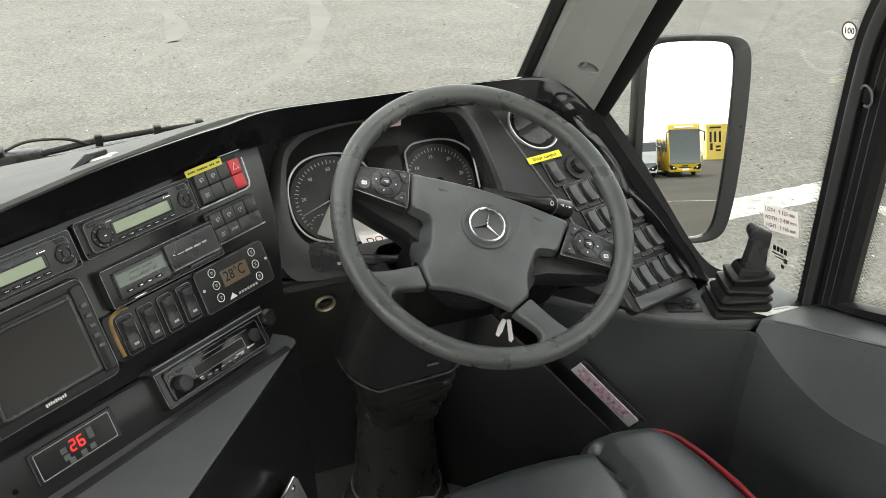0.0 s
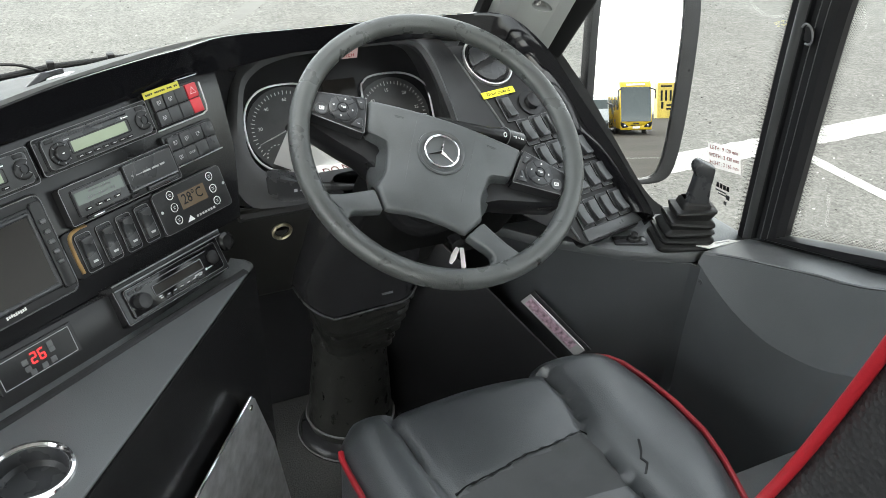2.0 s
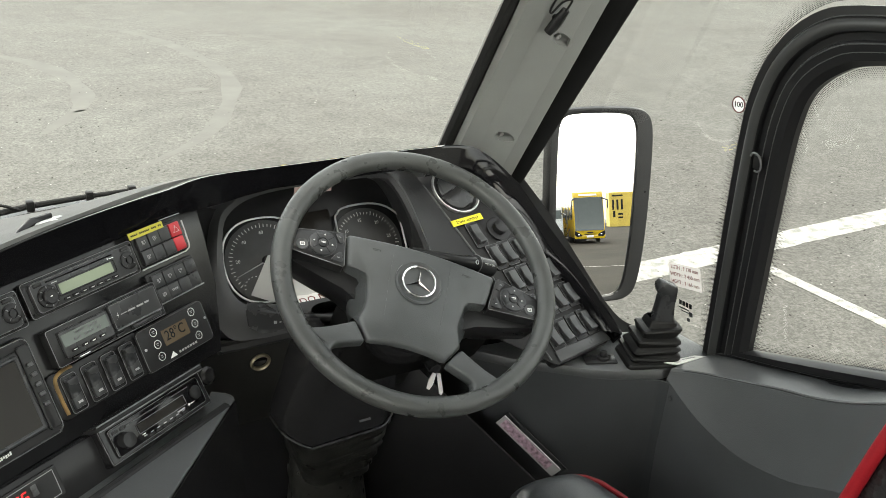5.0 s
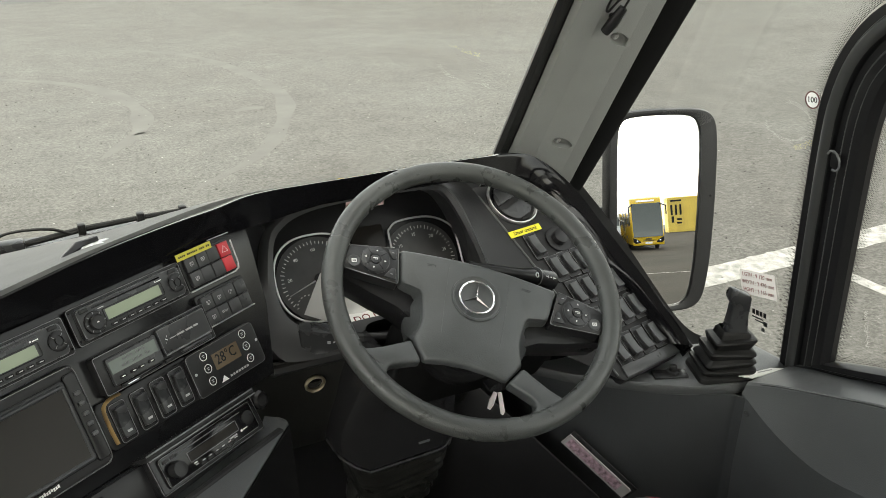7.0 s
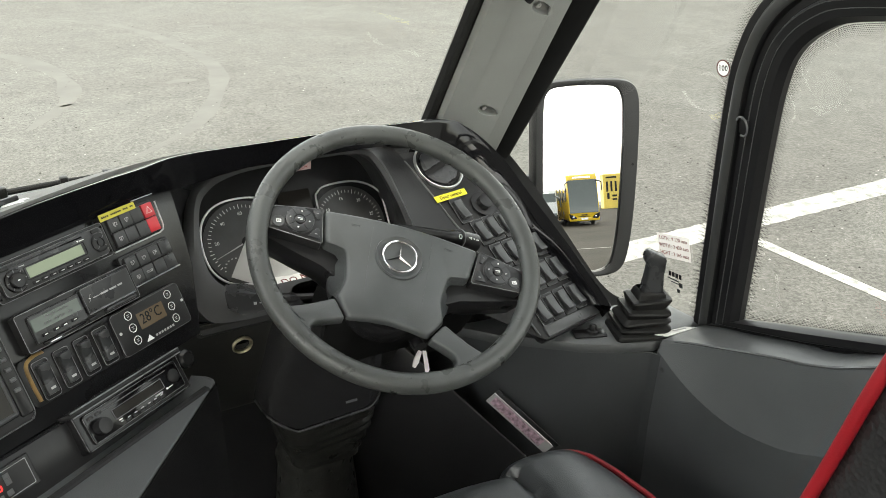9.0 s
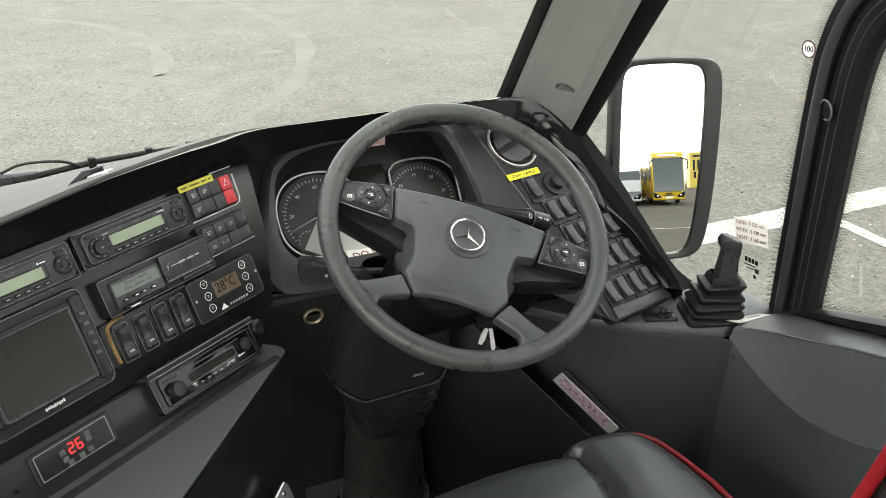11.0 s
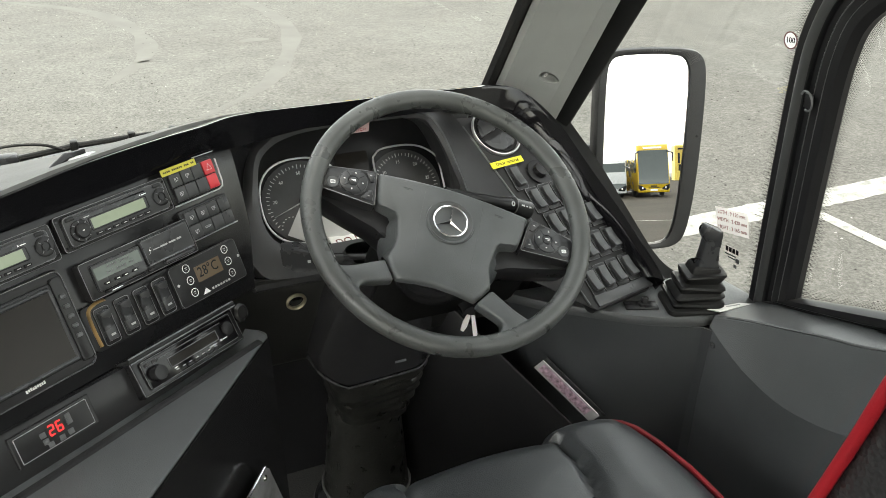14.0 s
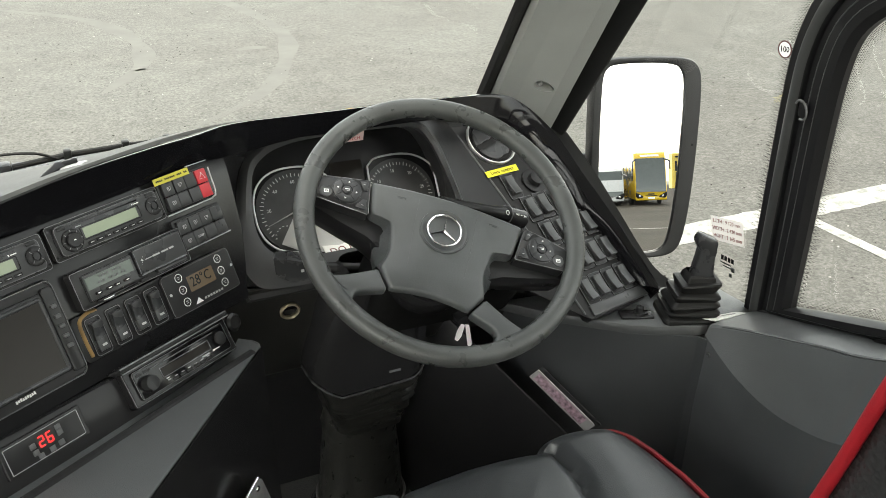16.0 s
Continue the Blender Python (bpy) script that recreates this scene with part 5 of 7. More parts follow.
def domed(outline, centre, steps):
    """A cushion over an outline: rings drawn in towards the centre at the given heights."""
    rows = [[Vector((centre[0] + (x - centre[0]) * k, centre[1] + (y - centre[1]) * k, z)) for x, y in outline] for k, z in steps]
    return skin(rows, closed=True)


def build_wheel():
    w = thing("steering_wheel", "large worn dark grey steering wheel, turned, with buttons on the spokes", "steering wheel", WHEEL)
    R, r = 0.2105, 0.0152
    ringpts = [(R * math.cos(2 * math.pi * k / 96), R * math.sin(2 * math.pi * k / 96), 0) for k in range(96)]
    part("rim", tube(ringpts, r, 20, closed=True), WHEELRUB, w, "worn dark grey rim", 80)
    half = [(0.0, 0.0425), (0.030, 0.0418), (0.060, 0.0400), (0.090, 0.0370), (0.1185, 0.0335), (0.1205, 0.0300), (0.1165, 0.0060), (0.1125, -0.0160), (0.1080, -0.0205), (0.0870, -0.0250), (0.0800, -0.0310), (0.0765, -0.0480), (0.0735, -0.0680), (0.0745, -0.0800), (0.0780, -0.0930), (0.0795, -0.1020), (0.0700, -0.1170), (0.0600, -0.1305), (0.0540, -0.1310), (0.0300, -0.1265), (0.0, -0.1245)]
    hub = mirrored(half)
    foot = mirrored([(x + 0.020 * math.exp(-((y + 0.058) / 0.030) ** 2) * (x > 0.05), y + 0.045 * max(0.0, min(1.0, (-0.088 - y) / 0.035))) for x, y in half])
    b = bmesh.new()
    def ring(line, k, z):
        return [b.verts.new((x * k, -0.040 + (y + 0.040) * k, z)) for x, y in line]
    rings = [ring(foot, 0.985, -0.052), ring(foot, 1.0, -0.040), ring(foot, 0.99, -0.028), ring(hub, 1.0, -0.0060), ring(hub, 0.993, -0.0015), ring(hub, 0.980, 0.0018), ring(hub, 0.955, 0.0040), ring(hub, 0.915, 0.0054)]
    for p, q in zip(rings, rings[1:]):
        for k in range(len(p)):
            b.faces.new((p[k], p[(k + 1) % len(p)], q[(k + 1) % len(p)], q[k]))
    b.faces.new(rings[-1])
    cover = part("hub_cover", b, HUBPL, w, "dark grey airbag cover", 45)
    for s_ in (-1, 1):
        part("moulded_mark", moved(bars([(0, 0, 0.014, 0.0013), (0.002 * s_, -0.0022, 0.007, 0.0011), (-0.006 * s_, -0.0012, 0.0012, 0.0035)]), at(s_ * 0.0725, 0.0195, 0.0053, -4 * s_)), COWLPL, cover, "", 0)
        part("crease", tube([(s_ * 0.046, 0.028, 0.0052), (s_ * 0.0455, -0.03, 0.0053), (s_ * 0.043, -0.085, 0.0053)], 0.0005, 5), HUBPL, cover, "faint moulded tear line")
    # recessed emblem: ring and three-armed star
    e = part("emblem_recess", moved(lathe([(0.0375, -0.002), (0.0365, 0.0018), (0.0345, 0.0022), (0.0325, 0.0008), (0.0310, -0.0004), (0, -0.0004)], 48), at(0, -0.0165, 0.0062)), HUBPL, w, "round recess")
    part("emblem_ring", moved(tube([(0.0258 * math.cos(i * math.pi / 24), 0.0258 * math.sin(i * math.pi / 24), 0) for i in range(48)], 0.0017, 8, closed=True), at(0, -0.0165, 0.0086)), CHROME, e, "chrome ring")
    arms = bmesh.new()
    c = arms.verts.new((0, 0, 0.0036))
    outer = []
    for k in range(6):
        a = radians(90 + 60 * k)
        rr = 0.0250 if k % 2 == 0 else 0.0030
        outer.append(arms.verts.new((rr * math.cos(a), rr * math.sin(a), 0.0004)))
    for k in range(6):
        arms.faces.new((c, outer[k], outer[(k + 1) % 6]))
    arms.faces.new(list(reversed(outer)))
    part("emblem_star", moved(arms, at(0, -0.0165, 0.0070)), CHROME, e, "chrome three-armed star", 0)
    for s_ in (-1, 1):
        # button pod: sloping black body, key plate, round four-way pad and small keys
        shape = [(s_ * x, y) for x, y in ((0.1235, 0.0335), (0.156, 0.0270), (0.1925, 0.0190), (0.1965, 0.0150), (0.1980, -0.0120), (0.1930, -0.0195), (0.1170, -0.0240), (0.1150, -0.0220))]
        mid = (s_ * 0.155, 0.002)
        pod = part("button_pod", domed(shape, mid, ((0.94, -0.034), (1.0, -0.022), (1.0, -0.003), (0.985, 0.0008), (0.94, 0.0022), (0.4, 0.0026), (0.02, 0.0026))), PODBLK, w, "black spoke with round key pad", 40)
        # edge highlight of the pod, drawn as a pale tube
        part("key_plate_edge", tube([(x, y, 0.0012) for x, y in shape], 0.0007, 5, closed=True), EDGEPL, pod, "worn edge")
        px, py = s_ * 0.1535, 0.0040
        pad = part("key_pad", moved(lathe([(0.0222, -0.001), (0.0222, 0.0006), (0.0212, 0.0010), (0.0205, 0.0032), (0.0190, 0.0038), (0.0085, 0.0030), (0.0078, 0.0014), (0.0070, 0.0014), (0.0066, 0.0040), (0.0050, 0.0046), (0, 0.0047)], 36), at(px, py, 0.0024)), PODKEY, pod, "round four-way key", 35)
        for k in range(4):
            a = k * math.pi / 2
            part("groove", moved(box(-0.0050, 0.0050, -0.0004, 0.0004, 0, 0.0005), at(px + 0.0142 * math.cos(a + 0.785), py + 0.0142 * math.sin(a + 0.785), 0.0058, math.degrees(a) + 45)), BLACK, pad, "", 0)
            tri_ = [(0.0017 * math.cos(q), 0.0017 * math.sin(q)) for q in (0, 2.094, 4.189)]
            part("key_mark", moved(flat(tri_, 0, 0.0004), at(px + 0.0140 * math.cos(a), py + 0.0140 * math.sin(a), 0.0060, math.degrees(a))), WHITE, pad, "", 0)
        part("key_mark", moved(bars([(-0.001, 0.0010, 0.0052, 0.0010), (0.0012, -0.0012, 0.0040, 0.0010), (0.0026, 0.0002, 0.0010, 0.0030)]), at(px, py, 0.0070, 12)), WHITE, pad, "", 0)
        sk = part("small_key", moved(lathe([(0.0096, -0.001), (0.0094, 0.0014), (0.0082, 0.0022), (0.0060, 0.0016), (0, 0.0016)], 24), at(s_ * 0.1825, -0.0065, 0.0024)), SWITCHPL, pod, "round key", 35)
        part("key_mark", moved(bars([(0, 0.0022, 0.0070, 0.0013), (-0.0030, 0, 0.0013, 0.0050), (0.0030, 0, 0.0013, 0.0050), (0, -0.0022, 0.0060, 0.0013), (0, 0.0002, 0.0030, 0.0011)]), at(s_ * 0.1825, -0.0065, 0.0041, 14)), WHITE, sk, "", 0)
        part("small_key", flat([(s_ * 0.1260, 0.0290), (s_ * 0.1385, 0.0265), (s_ * 0.1290, 0.0120), (s_ * 0.1235, 0.0130)], 0.0012, 0.0040, 0.0008), PODKEY, pod)
        part("small_key", flat([(s_ * 0.1225, -0.0020), (s_ * 0.1275, -0.0020), (s_ * 0.1370, -0.0185), (s_ * 0.1190, -0.0195)], 0.0012, 0.0040, 0.0008), PODKEY, pod)
        part("key_mark", moved(bars([(s_ * 0.1305, 0.0225, 0.0034, 0.0010), (s_ * 0.1265, -0.0125, 0.0034, 0.0010)]), at(0, 0, 0.0041)), GREYPRINT, pod, "", 0)
        # dark arm behind the pod and lower spoke
        part("upper_spoke", domed([(s_ * x, y) for x, y in ((0.070, 0.012), (0.130, 0.022), (0.200, 0.014), (0.207, 0.002), (0.203, -0.022), (0.150, -0.038), (0.105, -0.050), (0.076, -0.066))], (s_ * 0.13, -0.012), ((0.75, -0.078), (0.92, -0.066), (1.0, -0.045), (1.0, -0.030), (0.94, -0.020), (0.02, -0.018))), PODBLK, w, "black arm behind the keys", 60)
        low = [(s_ * x, y) for x, y in ((0.0815, -0.1045), (0.1000, -0.1150), (0.1230, -0.1270), (0.1420, -0.1340), (0.1560, -0.1335), (0.1680, -0.1260), (0.1760, -0.1160), (0.1700, -0.1290), (0.1500, -0.1520), (0.1150, -0.1790), (0.0800, -0.1960), (0.0400, -0.2070), (0.0600, -0.1930), (0.0830, -0.1800), (0.0985, -0.1700), (0.1060, -0.1620), (0.1070, -0.1545), (0.1020, -0.1480), (0.0880, -0.1425), (0.0620, -0.1330))]
        part("lower_spoke", flat(low, -0.020, 0.0035, 0.0045), HUBPL, w, "dark grey lower spoke", 60)
    part("hub_back", moved(lathe([(0.062, -0.10), (0.072, -0.06), (0.068, -0.040), (0.0, -0.040)], 28), at(0, -0.045, 0)), BLACK, w, "black hub boss")
    return w


wheel = build_wheel()


# ---- console with cup holder ----
def build_console():
    c = thing("console", "dark grey side console with sloping flank and chromed cup holder", "console")
    top = [(-0.286, 0.138), (-0.270, 0.126), (-0.262, 0.105), (-0.288, 0.070), (-0.463, -0.161), (-0.558, -0.285), (-0.80, -0.60), (-1.15, -0.62), (-1.05, -0.17), (-0.68, -0.12), (-0.50, -0.02), (-0.30, 0.11)]
    cup = [(-0.600 + 0.0395 * math.cos(i * math.pi / 18), -0.222 + 0.0395 * math.sin(i * math.pi / 18)) for i in range(36)]
    part("console_top", holed(top, cup, 0.66, 0.69), CHARCOAL, c, "grey grained console top", 30)
    rows = [[(x + 0.036 * f * k / 4, y + 0.048 * f * k / 4, 0.685 - 0.565 * k / 4) for k in range(5)] for (x, y), f in zip(top[:7], (1, 1, 1, 1, 0.2, 0, 0))]
    part("flank", skin(rows, thick=0.004), FLANKBLK, c, "black glossy flank", 30)
    part("edge", tube([(p.x, p.y, 0.6885) for p in curve([(*q, 0) for q in top[1:7]], 5)], 0.0022, 6), CHARCOAL, c, "rounded edge")
    ring = part("cup_ring", moved(lathe([(0.0395, -0.012), (0.0405, 0.001), (0.043, 0.0035), (0.0465, 0.003), (0.048, 0.0)], 40), pose(-0.600, -0.222, 0.690)), CHROME, c, "chromed cup holder ring")
    part("cup_bowl", moved(lathe([(0.0394, 0.0), (0.038, -0.018), (0.033, -0.023), (0.0, -0.024)], 36), pose(-0.600, -0.222, 0.690)), DARK, ring, "dark grey cup recess")
    # ridged joint between console and fascia
    for k in range(3):
        line = [st(0.05, -0.262 - 0.007 * k, 0.018), st(-0.15, -0.266 - 0.007 * k, 0.018), st(-0.36, -0.272 - 0.007 * k, 0.018), st(-0.405, -0.275 - 0.007 * k, 0.010), (-0.745 - 0.004 * k, -0.125 - 0.006 * k, 0.693), (-1.0, -0.13 - 0.006 * k, 0.693)]
        part("joint_ridge", tube([(p[0], p[1], max(0.690, p[2])) for p in curve(line, 5)], 0.0034, 6), BLACK, c, "ridged rubber joint")
    a, d = Vector((-0.283, 0.062, 0)), Vector((-0.604, -0.797, 0))
    n = Vector((0.797, -0.604, 0))
    apex, foot, back = Vector((-0.303, 0.016, 0.516)), Vector((-0.208, 0.142, 0.118)), Vector((-0.303, 0.016, 0)) + d * 0.46
    pl = part("kick_plate", prism([apex, Vector((-0.293, 0.028, 0.500)), Vector((-0.254, 0.080, 0.359)), foot, back + Vector((0.004, -0.003, 0.118)), back + Vector((0, 0, 0.490))], n * 0.002, 0.0006), STEEL, c, "scuffed brushed steel kick plate", 0)
    part("plate_edge", tube([apex + n * 0.003, back + n * 0.003 + Vector((0, 0, 0.490))], 0.0016, 6), CHROME, pl, "bright cut edge")
    part("rivet", moved(lathe([(0.005, 0), (0.004, 0.002), (0, 0.0024)], 14), frame_of(apex + n * 0.003 + d * 0.004 + Vector((0, 0, -0.018)), d, (0, 0, 1), n)), CHROME, pl, "rivet")
    return c


build_console()


# ---- right-hand trim ----
def lerp_at(table, y):
    for (y0, v0), (y1, v1) in zip(table, table[1:]):
        if y <= y0 and y >= y1:
            return v0 + (v1 - v0) * (y0 - y) / (y0 - y1)
    return table[-1][1]


def build_right_trim():
    t = structure(new("trim_right"), "dark grey moulded side trim under the driver's windows", "trim")
    ledge = [(0.25, 0.26), (0.31, 0.185), (0.374, 0.129), (0.43, 0.078), (0.473, 0.051), (0.552, 0.016), (0.70, 0.02), (0.69, 0.15), (0.55, 0.185), (0.42, 0.24)]
    part("ledge", prism([(x, y, 0.577) for x, y in ledge], (0, 0, -0.022), 0.005), CHARCOAL, t, "charcoal ledge for the brake lever")
    low = [(0.25, 0.62), (0.268, 0.42), (0.290, 0.27), (0.330, 0.186), (0.380, 0.132), (0.434, 0.082), (0.475, 0.055), (0.540, 0.020), (0.551, 0.008), (0.5615, -0.010)]
    path = curve([(*q, 0) for q in low], 4)
    rows = [[Vector((p.x + 0.004 * k, p.y + (0.004 + 0.0045 * n_ / (len(path) - 1)) * k, 0.558 - 0.0925 * k)) for k in range(6)] for n_, p in enumerate(path)]
    part("front_panel", skin(rows, thick=0.004), FRONTPL, t, "charcoal front side panel", 80)
    smooth_table = lambda rows_: [(q.x, q.y) for q in curve([(*r, 0) for r in rows_], 6)]
    ztop = [(0.02, 0.578), (0.0, 0.583), (-0.046, 0.597), (-0.133, 0.6215), (-0.218, 0.648), (-0.308, 0.677), (-0.6, 0.80), (-1.2, 0.86)]
    zcur = [(0.02, 0.574), (0.010, 0.572), (-0.040, 0.547), (-0.09, 0.528), (-0.138, 0.517), (-0.18, 0.513), (-0.217, 0.515), (-0.270, 0.525), (-0.310, 0.537), (-0.5, 0.60), (-1.2, 0.70)]
    ztop, zcur = smooth_table(ztop), smooth_table(zcur)
    rows = []
    for k in range(60):
        y = 0.004 - 1.1 * (k / 59) ** 1.3
        zt, zc = lerp_at(ztop, y), lerp_at(zcur, y)
        depth = 0.075 * (1 - math.exp(-0.52 * max(0.0, zt - zc - 0.006) / 0.075))
        xs = 0.556 + depth
        rows.append([Vector((0.69, y, zt + 0.010)), Vector((xs + 0.03, y, zt + 0.006)), Vector((xs + 0.005, y, zt + 0.003)), Vector((xs, y, zt - 0.002)),
                     Vector((0.556 + depth * 0.55, y, zc + (zt - zc) * 0.42)), Vector((0.557, y, zc + 0.002)), Vector((0.554, y, zc - 0.004)), Vector((0.560, y, 0.40)), Vector((0.578, y, FLOOR_Z))])
        slant = 0.092 * max(0.0, 1 - (0.004 - y) / 0.25)
        rows[-1] = [p + Vector((0, slant * max(0.0, 0.570 - p.z), 0)) for p in rows[-1]]
    part("rear_panel", skin(rows, thick=0.004), TRIM, t, "charcoal rear side panel with scooped upper part", 28)
    lip = []
    for k in range(40):
        y = -0.02 - 0.95 * k / 39
        zt, zc = lerp_at(ztop, y), lerp_at(zcur, y)
        lip.append(Vector((0.557 + 0.075 * (1 - math.exp(-0.52 * max(0.0, zt - zc - 0.006) / 0.075)), y, zt + 0.001)))
    # thin glossy tube added along the sill to give its highlight
    part("sill_lip", tube(lip, [0.0008 + 0.0010 * min(1, k / 8) for k in range(40)], 8), LIPGREY, t, "thin glossy tube added to catch the sill highlight")
    part("sill_strip", tube([Vector((0.672, y, lerp_at(ztop, y) + 0.014)) for y in (0.02, -0.065, -0.24, -0.355, -0.6, -1.0)], 0.005, 8), RUBBER, t, "black sill seal")
    part("screw", moved(lathe([(0.0065, 0), (0.006, 0.0015), (0.003, 0.002), (0.002, 0.0008), (0, 0.0008)], 16), frame_of((0.5535, -0.012, 0.530), (0, -1, 0), (0, 0, 1), (-1, 0, 0))), CHARCOAL, t, "screw head")
    part("plinth", box(0.338, 0.548, -0.95, -0.333, FLOOR_Z, 0.40, 0.006), CHARCOAL, t, "grey box beside the seat")
    part("pocket", prism([(0.055, 0.372, 0.552), (0.150, 0.280, 0.550), (0.349, 0.088, 0.317), (0.349, 0.088, FLOOR_Z), (0.055, 0.372, FLOOR_Z)], (0.006, 0.006, 0), 0.002), BLACK, t, "black map pocket wall")


build_right_trim()

books = thing("booklet", "thin booklet with pink printed cover standing in the pocket", "booklet")
PINK = material("pink_printed_cover", (0.36, 0.25, 0.30), 0.5, vary=0.7, vary_scale=120)
BX = Vector((0.071, -0.069, -0.084)).normalized()
BN = Vector((-0.69, -0.72, 0.0)).normalized()
BM = frame_of((0.302, 0.176, 0.453), BX, BN.cross(BX), BN)
part("cover", moved(box(0, 0.16, -0.026, 0.0, 0.0, 0.002, 0.0006), BM), GREYPRINT, books, "grey cover board", 0)
part("print", moved(box(0.008, 0.140, -0.022, -0.003, 0.002, 0.0026), BM), PINK, books, "pink print", 0)
part("pages", moved(box(0.002, 0.158, -0.026, -0.002, -0.005, 0.0), BM), WHITE, books, "", 0)
book2 = thing("booklet", "dark-backed booklet leaning behind another in the pocket", "booklet")
part("cover", moved(box(0.004, 0.17, -0.028, 0.005, -0.012, -0.009, 0.0006), BM), DARK, book2, "dark grey board", 0)


# ---- parking brake lever, small switch, card ----
def build_lever():
    t = thing("parking_brake", "black parking brake lever with pistol grip and square rubber gaiter", "brake lever", pose(0.556, 0.068, 0.578, 0, 0, -22))
    b = None
    tiers = [(0.052, 0.0), (0.0530, 0.004), (0.0515, 0.008), (0.0455, 0.010), (0.0510, 0.017), (0.0500, 0.021), (0.0430, 0.024), (0.0480, 0.032), (0.0465, 0.036), (0.0395, 0.040), (0.0440, 0.049), (0.0425, 0.053), (0.0330, 0.058), (0.0390, 0.072), (0.0380, 0.0755), (0.0280, 0.0765), (0.0265, 0.084), (0.0225, 0.088)]
    rows = []
    for k, (h, z) in enumerate(tiers):
        dx = 0.018 * (z / 0.09)
        rows.append([Vector((x + dx, y * 0.86, z + 0.0022 * math.sin(0.9 * k + x * 45))) for x, y in rounded(-h, h, -h, h, h * 0.22, 3)])
    b = skin(rows, closed=True)
    part("gaiter", b, RUBBER, t, "ribbed black rubber gaiter", 30)
    col = [[Vector((0.018 + dx + x * w, y * d, z)) for x, y in rounded(-1, 1, -1, 1, 0.35, 3)] for z, dx, w, d in ((0.070, 0.0, 0.022, 0.018), (0.085, 0.002, 0.020, 0.016), (0.120, 0.004, 0.0165, 0.014), (0.140, 0.006, 0.0165, 0.014))]
    b = skin(col, closed=True)
    head = [(-0.014, 0.157), (-0.010, 0.168), (-0.002, 0.170), (0.026, 0.158), (0.029, 0.152), (0.028, 0.138), (0.022, 0.134), (0.002, 0.130), (-0.007, 0.140), (-0.011, 0.148)]
    prism([(x + 0.012, -0.013, z) for x, z in head], (0, 0.026, 0), 0.005, b)
    part("grip", b, DARK, t, "black pistol grip", 35)


build_lever()
js = thing("mirror_switch", "small black joystick switch on a square plate", "switch", pose(0.465, 0.100, 0.577, 0, 0, -22))
part("plate", box(-0.032, 0.032, -0.015, 0.015, 0, 0.004, 0.0015), BLACK, js)
part("stick", moved(lathe([(0.013, 0), (0.012, 0.005), (0.007, 0.006), (0.0075, 0.014), (0.006, 0.016), (0, 0.0165)], 8), pose(0.006, 0, 0.004)), BLACK, js)
wc = thing("white_card", "small white card lying on the ledge", "card")
part("sheet", prism([(0.559, 0.023, 0.588), (0.631, 0.015, 0.589), (0.650, 0.002, 0.589), (0.575, 0.005, 0.588)], (0, 0, 0.002)), PAPER, wc, "", 0)
part("print", moved(bars([(0, 0, 0.03, 0.0025)]), pose(0.612, 0.011, 0.5912, 0, 0, -8)), GREYPRINT, wc, "", 0)


# ---- steering column ----
def build_upper_shroud(c):
    """Stalk housing and column shroud between the wheel and the dashboard, widened to the right to fill the gap with
    black.
    """
    base = frame_of((0.0118, 0.0238, 0.8786), WSIDE, WAXIS.cross(WSIDE), WAXIS)
    rows = []
    for z, x0, x1, y0, y1 in ((-0.080, -0.050, 0.070, -0.050, 0.040), (-0.090, -0.070, 0.115, -0.060, 0.050), (-0.115, -0.085, 0.165, -0.066, 0.055), (-0.170, -0.090, 0.185, -0.070, 0.055), (-0.235, -0.090, 0.185, -0.072, 0.050), (-0.250, -0.080, 0.170, -0.062, 0.040)):
        rows.append([Vector((x, y, z)) for x, y in rounded(x0, x1, y0, y1, 0.035, 6)])
    for z in (-0.072, -0.255):
        rows = [[Vector((0.03, -0.01, z)) + (q - Vector((0.03, -0.01, z))) * 0.05 for q in (rows[0] if z > -0.1 else rows[-1])]] + rows if z > -0.1 else rows + [[Vector((0.03, -0.01, z))] * len(rows[0])]
    part("upper_shroud", moved(skin(rows, closed=True), base), MATT, c, "matt black shroud behind the wheel, widened to darken the gap", 60)


